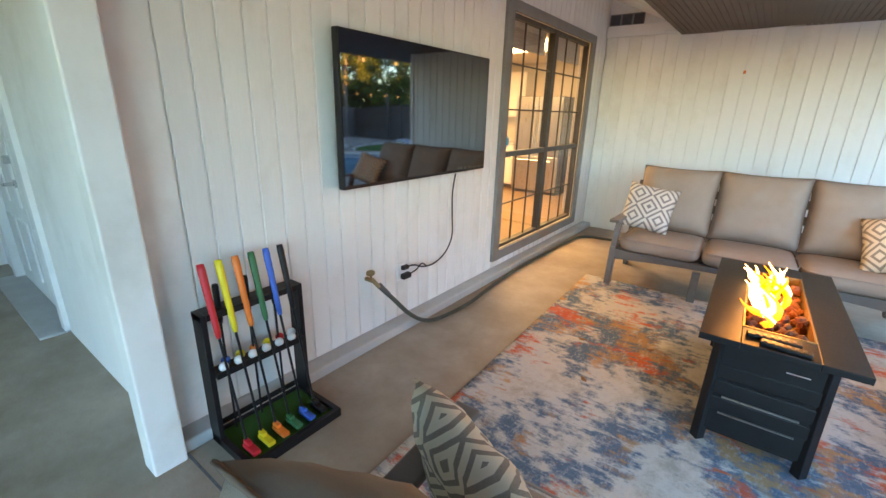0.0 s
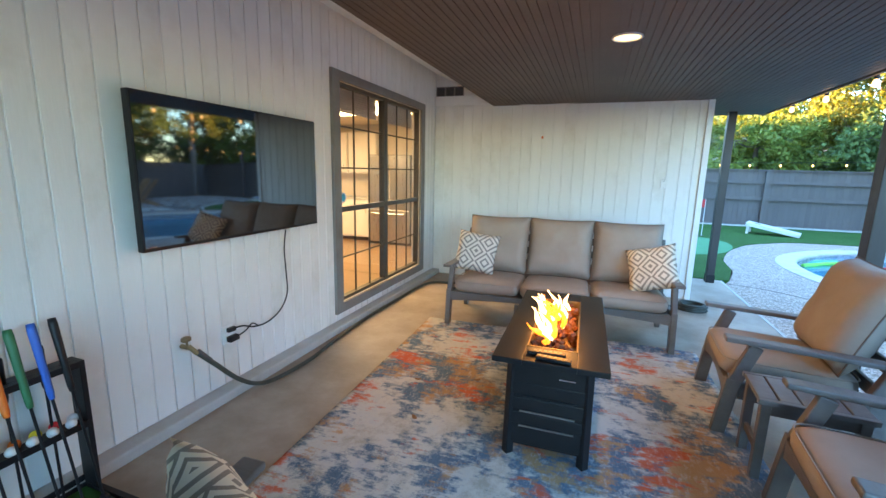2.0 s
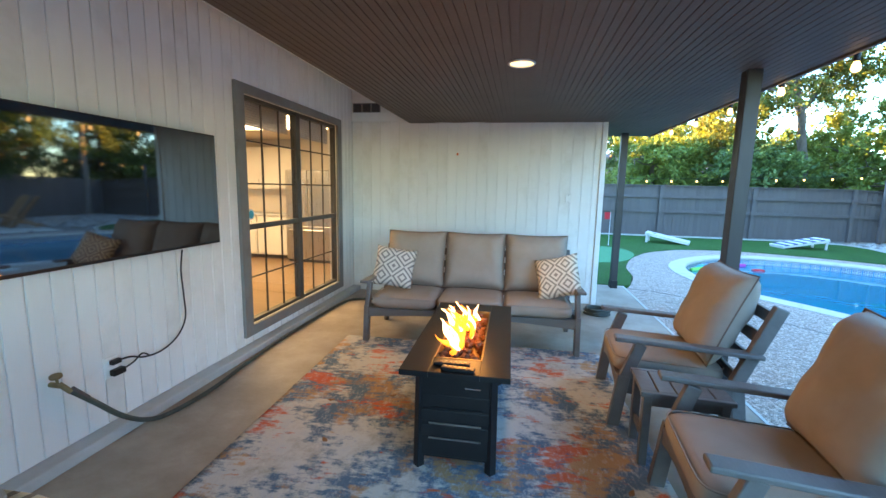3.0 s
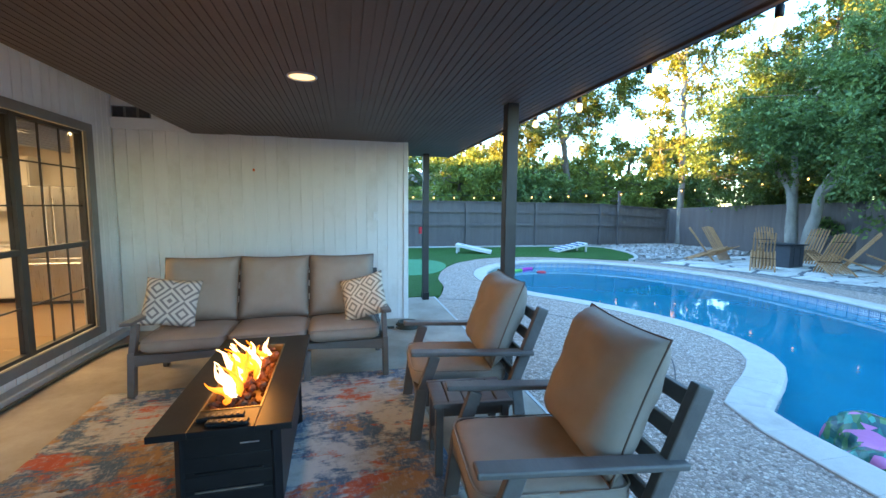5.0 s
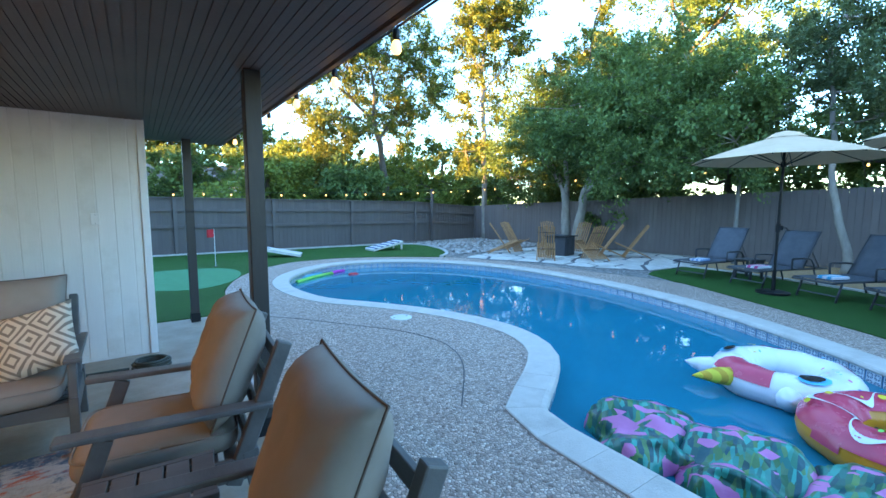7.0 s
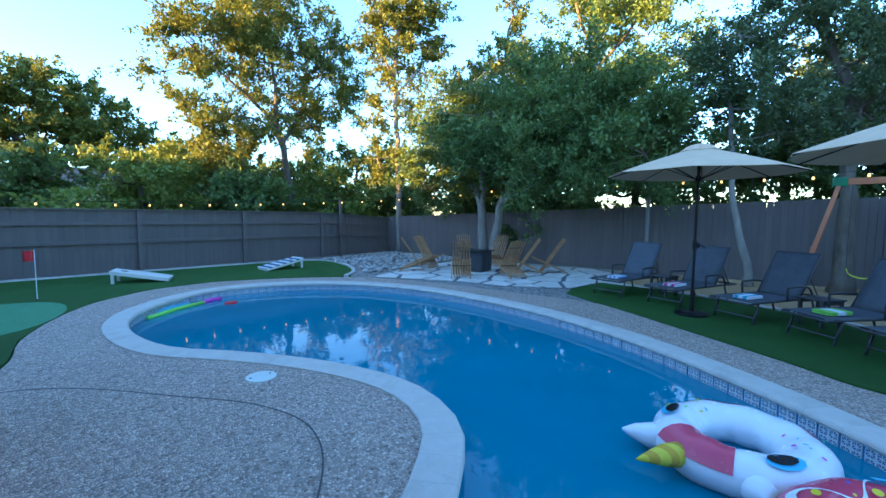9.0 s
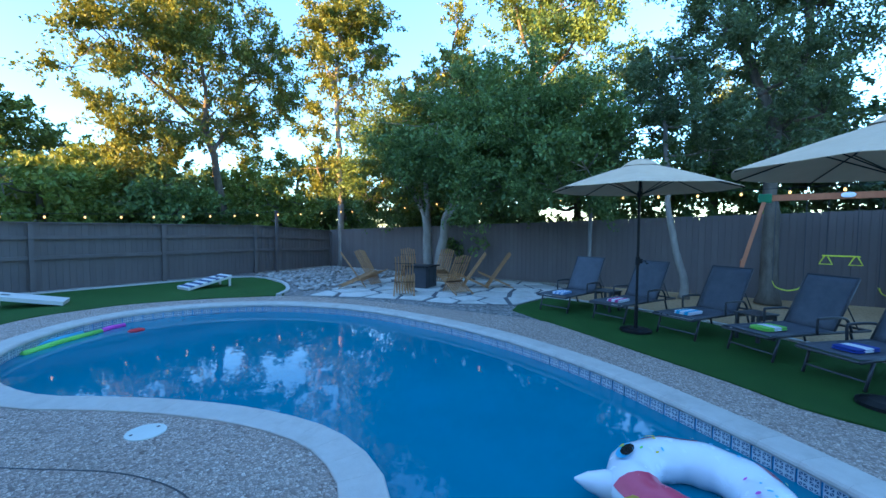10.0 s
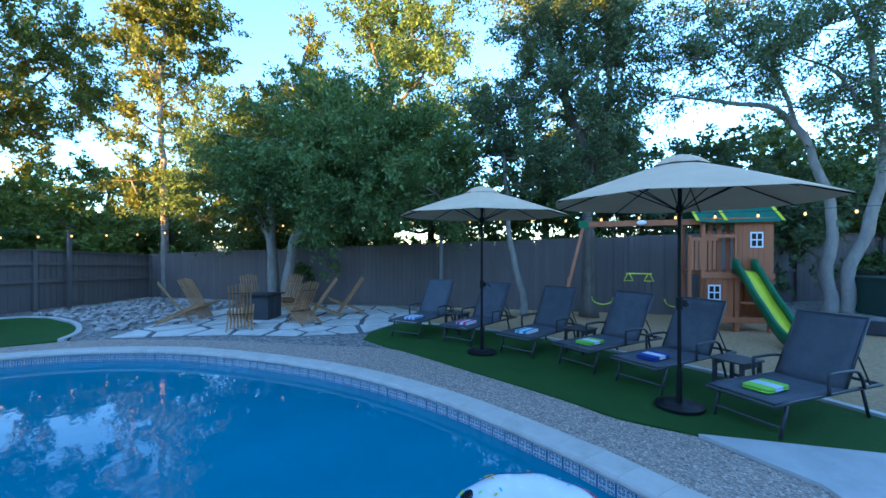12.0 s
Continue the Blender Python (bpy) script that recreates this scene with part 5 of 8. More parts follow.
# ---- pool ----
pool_set = tagged(new("pool"), "kidney-shaped swimming pool full of clear blue water", "pool", "", "structure")
PLASTER = surface("blue_pool_plaster", (0.02, 0.22, 0.42), (0.03, 0.28, 0.50), 2.0, 0.7, 60, 0.1)
b = BM()
n = len(pool)
o = offset(pool, 0.012)
top = [b.verts.new((p.x, p.y, -0.03)) for p in o]
bot = [b.verts.new((p.x, p.y, -1.5)) for p in o]
for i in range(n):
    b.faces.new((top[i], top[(i + 1) % n], bot[(i + 1) % n], bot[i]))
part("basin", b, PLASTER, pool_set)
part("basin_floor", sheet(offset(pool, 0.011), [], -1.48, 0), PLASTER, pool_set)
part("water", sheet(offset(pool, 0.006), [], WATER_Z, 0), WATER, pool_set, "still blue water")
seg = resample(pool, 176)
tile_me = mesh_of(box(BM(), (-0.0755, -0.010, -0.0755), (0.0755, 0.0, 0.0755)), "tile", TILE)
for i in range(176):
    a, c = seg[i], seg[(i + 1) % 176]
    d = c - a
    mid = (a + c) / 2
    ob = shared("tile", tile_me, pool_set, pose(mid.x, mid.y, -0.128, 0, 0, math.degrees(math.atan2(d.y, d.x))))
cin, cout = pool, offset(pool, COPE)
for i in range(n):
    a0, a1, b0, b1 = cin[i], cin[(i + 1) % n], cout[i], cout[(i + 1) % n]
    g0, g1 = 0.004, 0.996
    b = BM()
    rings = []
    for g in (g0, g1):
        pi, po = a0.lerp(a1, g), b0.lerp(b1, g)
        w = (po - pi)
        prof = ((1.0, -0.05), (1.0, 0.012), (0.97, 0.018), (0.10, 0.022), (-0.02, 0.014), (-0.07, -0.006), (-0.08, -0.026), (-0.05, -0.045), (0.0, -0.052))
        rings.append([b.verts.new((pi.x + w.x * u, pi.y + w.y * u, z)) for u, z in prof])
    k = len(rings[0])
    for j in range(k):
        b.faces.new((rings[0][j], rings[0][(j + 1) % k], rings[1][(j + 1) % k], rings[1][j]))
    b.faces.new(rings[0][::-1]), b.faces.new(rings[1])
    bmesh.ops.recalc_face_normals(b, faces=b.faces)
    part("coping_stone", b, COPING, pool_set)
sk = thing("skimmer_lid", pose(5.14, 5.84, 0.001), "round pale plastic skimmer lid set in the pool deck", "lid")
part("lid", rod(BM(), (0, 0, 0), (0, 0, 0.008), 0.15, 0.147, 32), PLATE, sk)
for s in (-1, 1):
    # dark discs on the solid lid give the shade inside its finger holes
    part("finger_hole", rod(BM(), (s * 0.10, 0.02, 0.006), (s * 0.10, 0.02, 0.0095), 0.014, 0.014, 10), CHARCOAL, sk)
jl = BM()
pts = spline([(3.02, 7.25, 0.001), (3.45, 7.1, 0.001), (3.88, 6.70, 0.001), (4.46, 5.85, 0.001), (4.80, 5.33, 0.001), (4.97, 4.80, 0.001), (4.93, 4.35, 0.001), (4.7, 3.9, 0.001), (4.2, 3.3, 0.001)], 6)
for a, c in zip(pts, pts[1:]):
    beam(jl, a, c, 0.012, 0.004)
setting("deck_joint", jl, CHARCOAL, "dark curved control joint in the pool deck", "trim")

# ---- pool floats ----
def torus(bm, R, r, m=None, nu=48, nv=16, squash=1.0, only=None):
    rows = []
    for i in range(nu):
        a = 2 * math.pi * i / nu
        rr = r * (1 + 0.035 * math.cos(9 * a))
        rows.append([bm.verts.new(((R + rr * math.cos(c)) * math.cos(a), (R + rr * math.cos(c)) * math.sin(a), rr * squash * math.sin(c))) for c in (2 * math.pi * j / nv for j in range(nv))])
    for i in range(nu):
        for j in range(nv):
            if only is None or only(2 * math.pi * (j + 0.5) / nv, 2 * math.pi * i / nu):
                bm.faces.new((rows[i][j], rows[(i + 1) % nu][j], rows[(i + 1) % nu][(j + 1) % nv], rows[i][(j + 1) % nv]))
    bmesh.ops.delete(bm, geom=[v for v in bm.verts if not v.link_faces], context="VERTS")
    return bm


def patch(bm, R, r, a, c, la, lc, lift=0.004):
    """A small printed patch lying on a ring of radii R, r, at the angles a (round) and c (over)."""
    k = 10
    ctr = None
    rim = []
    for i in range(k):
        t = 2 * math.pi * i / k
        aa, cc = a + la * math.cos(t), c + lc * math.sin(t)
        rim.append(bm.verts.new(((R + (r + lift) * math.cos(cc)) * math.cos(aa), (R + (r + lift) * math.cos(cc)) * math.sin(aa), (r + lift) * math.sin(cc))))
    bm.faces.new(rim)
    return bm


uni = thing("ring_float", pose(7.10, 2.08, WATER_Z + 0.115, 0, 0, 0) @ Matrix.Scale(0.87, 4), "white unicorn-shaped inflatable ring floating on the pool", "pool float", "pool floats")
part("ring", torus(BM(), 0.47, 0.20, nu=56, squash=0.9), VINYLWHITE, uni, smooth=True)
b = torus(BM(), 0.47, 0.206, nu=56, squash=0.9, only=lambda c, a: 0.1 < c < 0.9 + 0.35 * math.sin(5 * a) and (a < 1.1 or a > 5.2))
part("mane_edge", b, VINYLRED, uni, "scalloped red trim", True)
b = torus(BM(), 0.47, 0.208, nu=56, squash=0.9, only=lambda c, a: 0.55 < c < 2.6 and 2.15 < a < 3.15)
part("mane", b, VINYLRED, uni, "swirled rose-red mane", True)
for ang, ln in ((2.06, 0.34), (3.5, 0.22)):
    d = Vector((math.cos(ang), math.sin(ang), 0.0))
    p0 = d * 0.58
    b = tube(BM(), [p0, p0 + d * 0.10, p0 + d * ln * 0.7 + Vector((0, 0, 0.02)), p0 + d * ln + Vector((0, 0, 0.03))], [0.11, 0.115, 0.07, 0.01], 12)
    part("ear", b, VINYLWHITE, uni, "pointed white ear", True)
hd = Vector((math.cos(2.62), math.sin(2.62), 0.0))
b = tube(BM(), [hd * 0.62 + Vector((0, 0, 0.03)), hd * 0.78 + Vector((0, 0, 0.05)), hd * 0.98 + Vector((0, 0, 0.06)), hd * 1.05 + Vector((0, 0, 0.06))], [0.10, 0.085, 0.03, 0.006], 14)
part("horn", b, HORNSTRIPE, uni, "striped yellow horn", True)
EYE_BLACK = colour("black_print", (0.01, 0.01, 0.012), 0.25)
for a in (1.62, 3.85):
    part("eye", patch(BM(), 0.47, 0.2, a, 1.35, 0.22, 0.26), EYE_BLACK, uni, "black printed eye")
    part("eye_rim", patch(BM(), 0.47, 0.2, a + 0.02, 1.22, 0.27, 0.34, 0.002), CYAN, uni, "blue eye lining")
rng = random.Random(9)
for k in range(22):
    a = rng.uniform(-1.8, 1.9)
    part("sprinkle", patch(BM(), 0.47, 0.2, a, rng.uniform(0.9, 2.4), rng.choice((0.03, 0.07)), rng.choice((0.05, 0.10)), 0.003), rng.choice((CYAN, GOLFYELLOW, MAGENTA, LIME)), uni)

don = thing("ring_float", pose(6.40, 1.17, WATER_Z + 0.12, 0, 0, 0) @ Matrix.Scale(0.94, 4), "pink-iced orange doughnut-shaped inflatable ring on the pool", "pool float", "pool floats")
part("ring", torus(BM(), 0.46, 0.20, nu=56, squash=0.85), VINYLORANGE, don, smooth=True)
b = torus(BM(), 0.46, 0.206, nu=72, nv=20, squash=0.85, only=lambda c, a: 0.25 + 0.22 * math.sin(7 * a) < c < 2.75 + 0.2 * math.sin(6 * a))
part("icing", b, VINYLRED, don, "pink icing layer", True)
b = BM()
prev = None
for i in range(121):
    a = 2 * math.pi * i / 120
    mid_r = 0.46 + 0.13 * math.sin(5 * a)
    cur = []
    for q in (-0.032, 0.032):
        rad = mid_r + q * 0.8
        aa = a + q * 0.9 * math.cos(5 * a)
        cur.append(b.verts.new((rad * math.cos(aa), rad * math.sin(aa), 0.85 * math.sqrt(max(0.0, 0.212 ** 2 - (rad - 0.46) ** 2)) + 0.003)))
    if prev:
        b.faces.new((prev[0], cur[0], cur[1], prev[1]))
    prev = cur
part("white_ribbon", b, VINYLWHITE, don, "wavy white stripe")
for k in range(26):
    a = rng.uniform(0, 6.28)
    part("sprinkle", patch(BM(), 0.46, 0.2, a, rng.uniform(0.7, 2.4), rng.choice((0.03, 0.08)), rng.choice((0.05, 0.12)), 0.010), rng.choice((CYAN, GOLFYELLOW, BLACK, LIME, GOLFBLUE)), don)

for (x, y, a, w, d, h) in ((5.12, 2.36, 35, 0.78, 0.66, 0.34), (5.24, 1.78, 15, 0.82, 0.66, 0.32), (5.34, 1.14, 0, 0.84, 0.68, 0.32), (5.14, 0.48, 0, 0.8, 0.68, 0.30)):
    f = thing("lounge_float", pose(x, y, WATER_Z + 0.05, 0, 0, a), "puffy pool float printed with green and pink leaves", "pool float", "tropical pool loungers")
    b = puff(BM(), w, d, h, 0.8, 0.85, 56, 24)
    for v in b.verts:
        v.co *= 1 + 0.34 * noise.noise(v.co * 5.0 + Vector((x, y, 0))) + 0.09 * noise.noise(v.co * 13)
        v.co.z += 0.05 * math.sin(v.co.x * 11) * (v.co.z > 0)
    part("bladder", b, TROPICAL, f, smooth=True)
    part("valve", rod(BM(), (w * 0.36, 0, h * 0.1), (w * 0.62, 0, h * 0.1), 0.016, 0.012, 10), VINYLWHITE, f, "small white air valve")
for (p0, p1, c0, lab) in (((5.05, 10.25), (6.15, 11.02), LIME, "green"), ((4.98, 10.42), (5.9, 11.08), CYAN, "cyan"), ((6.15, 11.02), (6.55, 11.22), MAGENTA, "purple")):
    f = thing("pool_noodle", pose(0, 0, 0), "%s foam pool noodle floating at the pool's far end" % lab, "pool noodle", "pool noodles")
    part("foam", tube(BM(), [(*p0, WATER_Z + 0.015), ((p0[0] + p1[0]) / 2 - 0.03, (p0[1] + p1[1]) / 2 + 0.03, WATER_Z + 0.02), (*p1, WATER_Z + 0.015)], 0.045, 10), c0, f, smooth=True)
f = thing("floating_toy", pose(6.55, 10.62, WATER_Z + 0.01), "small red floating pool toy", "pool toy")
part("toy", puff(BM(), 0.26, 0.16, 0.07, 0.8, 0.8, 20, 8), RED, f, smooth=True)


# ---- fences ----
def fence_run(name, pts, label, rails, skip_gap=0.0):
    """Boards between corner points (x, y, top); every board a part; rails and posts on the near side."""
    root = tagged(new(name), label, "fence", "", "structure")
    me = mesh_of(box(BM(), (-0.068, -0.010, 0.0), (0.068, 0.010, 1.0), 0.003), "board", FENCE)
    post = mesh_of(box(BM(), (-0.05, -0.05, 0.0), (0.05, 0.05, 1.0)), "post", FENCE)
    rg = random.Random(7)
    for (x0, y0, h0), (x1, y1, h1) in zip(pts, pts[1:]):
        L = math.hypot(x1 - x0, y1 - y0)
        ang = math.degrees(math.atan2(y1 - y0, x1 - x0))
        nb = int(L / 0.1385)
        for i in range(nb):
            u = (i + 0.5) / nb
            h = h0 + (h1 - h0) * u + rg.uniform(-0.006, 0.006)
            shared("board", me, root, pose(x0 + (x1 - x0) * u, y0 + (y1 - y0) * u, 0.02, 0, 0, ang + rg.uniform(-0.5, 0.5) * (1.0 if rails else 0.25)) @ Matrix.Diagonal((1, 1, h, 1)))
        nx, ny = (y1 - y0) / L, -(x1 - x0) / L
        # added thin panel that stops sky light showing between the boards
        b = BM()
        beam(b, (x0 - nx * 0.018, y0 - ny * 0.018, h0 / 2), (x1 - nx * 0.018, y1 - ny * 0.018, h1 / 2), 0.012, min(h0, h1) - 0.06)
        part("backing", b, FENCE, root)
        if rails:
            nx, ny = (y1 - y0) / L, -(x1 - x0) / L
            for z in rails:
                b = BM()
                beam(b, (x0 + nx * 0.045, y0 + ny * 0.045, z * h0 / 1.9), (x1 + nx * 0.045, y1 + ny * 0.045, z * h1 / 1.9), 0.07, 0.09)
                part("rail", b, FENCE, root)
            b = BM()
            beam(b, (x0 + nx * 0.02, y0 + ny * 0.02, h0 + 0.035), (x1 + nx * 0.02, y1 + ny * 0.02, h1 + 0.035), 0.14, 0.03)
            part("cap_rail", b, FENCE, root)
            m_ = max(1, round(L / 2.93))
            for k in range(m_ + 1):
                u = k / m_
                shared("post", post, root, pose(x0 + (x1 - x0) * u + nx * 0.09, y0 + (y1 - y0) * u + ny * 0.09, 0, 0, 0, ang) @ Matrix.Diagonal((1, 1, h0 + (h1 - h0) * u, 1)))
    return root


fence_run("fence_north", [(-5.6, 16.45, 1.80), (12.0, 16.45, 1.69)], "dark grey timber fence with rails and posts behind the lawn", (0.95, 1.52))
fence_run("fence_corner", [(12.0, 16.45, 1.69), (15.45, 16.55, 1.48)], "dark grey timber fence bending to the corner", (0.95, 1.52))
fence_run("fence_east", [(15.45, 16.55, 1.54), (16.15, 8.0, 1.84), (16.7, 2.5, 2.04), (17.1, -1.4, 2.18)], "smooth dark grey board fence behind the fire pit", ())
fence_run("fence_far", [(17.1, -1.4, 2.2), (19.4, -4.2, 2.2), (21.0, -9.0, 2.2)], "dark grey fence panels behind the play set", (1.0, 1.8))
fence_run("fence_south", [(21.0, -9.0, 1.9), (3.0, -9.2, 1.9)], "dark grey timber fence closing the garden", ())

# ---- flagstone patio round the fire pit ----
flag = tagged(new("stone_patio"), "patio of large irregular pale flagstones with dark joints", "patio", "", "structure")
outl = [(10.2, 10.62), (11.5, 11.15), (12.7, 11.5), (14.3, 11.65), (15.2, 10.9), (15.75, 9.2), (15.95, 7.2), (15.3, 6.15), (13.9, 5.95), (12.3, 6.05), (11.5, 7.3), (11.2, 8.6)]
part("bedding", sheet(outl, [], 0.004, 0.03), JOINT, flag, "dark grey joint grit")
rng = random.Random(21)
seeds = []
tries = 0


def inside(p, poly):
    r = False
    for (xa, ya), (xb, yb) in zip(poly, poly[1:] + poly[:1]):
        if (ya > p[1]) != (yb > p[1]) and p[0] < (xb - xa) * (p[1] - ya) / (yb - ya) + xa:
            r = not r
    return r


while len(seeds) < 46 and tries < 6000:
    tries += 1
    q = (rng.uniform(10.1, 16), rng.uniform(5.9, 11.7))
    if inside(q, outl) and all(math.hypot(q[0] - s[0], q[1] - s[1]) > 0.62 for s in seeds):
        seeds.append(q)


def clip(poly, px_, py_, nx_, ny_):
    out = []
    for a, c in zip(poly, poly[1:] + poly[:1]):
        da, dc = (a[0] - px_) * nx_ + (a[1] - py_) * ny_, (c[0] - px_) * nx_ + (c[1] - py_) * ny_
        if da <= 0:
            out.append(a)
        if da * dc < 0:
            t = da / (da - dc)
            out.append((a[0] + (c[0] - a[0]) * t, a[1] + (c[1] - a[1]) * t))
    return out


for s in seeds:
    poly = list(outl)
    for q in seeds:
        if q is s:
            continue
        dx, dy = q[0] - s[0], q[1] - s[1]
        L = math.hypot(dx, dy)
        poly = clip(poly, s[0] + dx / 2 - dx / L * 0.045, s[1] + dy / 2 - dy / L * 0.045, dx / L, dy / L)
        if len(poly) < 3:
            break
    if len(poly) < 3:
        continue
    cx, cy = sum(p[0] for p in poly) / len(poly), sum(p[1] for p in poly) / len(poly)
    poly = [(cx + (p[0] - cx) * rng.uniform(0.93, 1.0), cy + (p[1] - cy) * rng.uniform(0.93, 1.0)) for p in poly]
    part("flagstone", sheet(poly, [], 0.022 + rng.uniform(-0.003, 0.004), 0.03), STONE, flag)

# loose river stones along the bed
rng = random.Random(5)
stone_me = []
for k in range(5):
    b = BM()
    bmesh.ops.create_icosphere(b, subdivisions=1, radius=0.07)
    for v in b.verts:
        v.co = Vector((v.co.x * rng.uniform(0.8, 1.5), v.co.y * rng.uniform(0.7, 1.2), v.co.z * 0.55))
    stone_me.append(mesh_of(b, "river_stone", surface("river_stone_%s" % "abcde"[k], (0.22 + 0.05 * k, 0.20 + 0.048 * k, 0.18 + 0.045 * k), (0.32 + 0.05 * k, 0.30 + 0.05 * k, 0.28 + 0.048 * k), 9.0, 0.75, 60, 0.2), True))
bed = [(10.4, 11.3), (11.3, 13.0), (11.6, 14.5), (11.4, 15.6), (15.3, 16.3), (15.6, 12.6), (14.3, 11.8), (12.6, 11.65), (11.4, 11.3)]
vs_all = {k: [] for k in range(5)}
for k in range(1500):
    q = (rng.uniform(10.3, 15.7), rng.uniform(11.2, 16.3))
    if not inside(q, bed):
        continue
    m_ = pose(q[0], q[1], 0.01 + rng.uniform(0, 0.03), rng.uniform(-20, 20), rng.uniform(-20, 20), rng.uniform(0, 360)) @ Matrix.Scale(rng.uniform(0.6, 1.15), 4)
    t = bmesh.new()
    t.from_mesh(stone_me[k % 5])
    t.transform(m_)
    vs_all[k % 5].append(t)
riv = tagged(new("river_stones"), "scattered pale river stones beside the flagstones", "stones", "", "stuff")
for k, ts in vs_all.items():
    vv, ff = [], []
    for t in ts:
        base = len(vv)
        t.verts.index_update()
        vv += [v.co.to_tuple() for v in t.verts]
        ff += [[base + v.index for v in f.verts] for f in t.faces]
        t.free()
    me = bpy.data.meshes.new("stones")
    me.from_pydata(vv, [], ff)
    me.materials.append(stone_me[k].materials[0])
    ob = new("stones", me)
    ob.parent = riv
    tagged(ob, kind="stuff")


# ---- fire-pit chairs ----
def stick_chair(at):
    """Folding slat chair: two sets of interleaved square sticks; local: faces -y."""
    c = thing("slat_chair", at, "folding wooden slat chair standing round the fire pit", "chair", "chairs round the fire pit")
    me_b = mesh_of(beam(BM(), (0, -0.24, 0.01), (0, 0.42, 0.95), 0.022, 0.030, 0.003, up=(1, 0, 0)), "back_slat", TEAK)
    me_s = mesh_of(beam(BM(), (0, -0.44, 0.41), (0, 0.40, 0.06), 0.022, 0.030, 0.003, up=(1, 0, 0)), "seat_slat", TEAK)
    me_l = mesh_of(beam(BM(), (0, -0.46, 0.44), (0, 0.50, 0.01), 0.024, 0.034, 0.003, up=(1, 0, 0)), "long_leg", TEAK)
    for k in range(7):
        x = -0.21 + 0.07 * k
        shared("back_slat", me_b, c, pose(x, 0, 0) @ Matrix.Diagonal((1, 1, 1 + 0.015 * (3 - abs(k - 3)), 1)))
        if 0 < k:
            shared("seat_slat", me_s, c, pose(x - 0.035, 0, 0))
    for s in (-1, 1):
        shared("long_leg", me_l, c, pose(s * 0.245, 0, 0))
    for y, z in ((-0.03, 0.28), (0.30, 0.78), (-0.40, 0.395)):
        part("cross_rod", rod(BM(), (-0.26, y, z), (0.26, y, z), 0.008), BLACK, c)
    return c


FP = Vector((13.05, 9.45))
for x, y, da in ((11.80, 10.75, 8), (12.55, 11.0, -12), (11.85, 9.0, 20), (14.05, 10.75, 0), (14.45, 9.75, 0), (12.80, 8.1, -14), (13.75, 8.25, 10), (14.25, 7.75, 4)):
    d = FP - Vector((x, y))
    stick_chair(pose(x, y, 0.028, 0, 0, math.degrees(math.atan2(d.y, d.x)) + 90 + da))
pit = thing("fire_pit_table", pose(FP.x, FP.y, 0.026, 0, 0, 12), "square dark metal fire-pit table on the flagstones", "fire table")
part("body", box(BM(), (-0.33, -0.33, 0.0), (0.33, 0.33, 0.58), 0.01), CHARCOAL, pit)
part("top", box(BM(), (-0.40, -0.40, 0.58), (0.40, 0.40, 0.61), 0.008), BLACK, pit)
part("bowl_lid", box(BM(), (-0.22, -0.22, 0.61), (0.22, 0.22, 0.625), 0.006), CHARCOAL, pit)
for s in (-1, 1):
    part("door_line", box(BM(), (s * 0.15 - 0.003, -0.335, 0.05), (s * 0.15 + 0.003, -0.33, 0.52)), BLACK, pit)


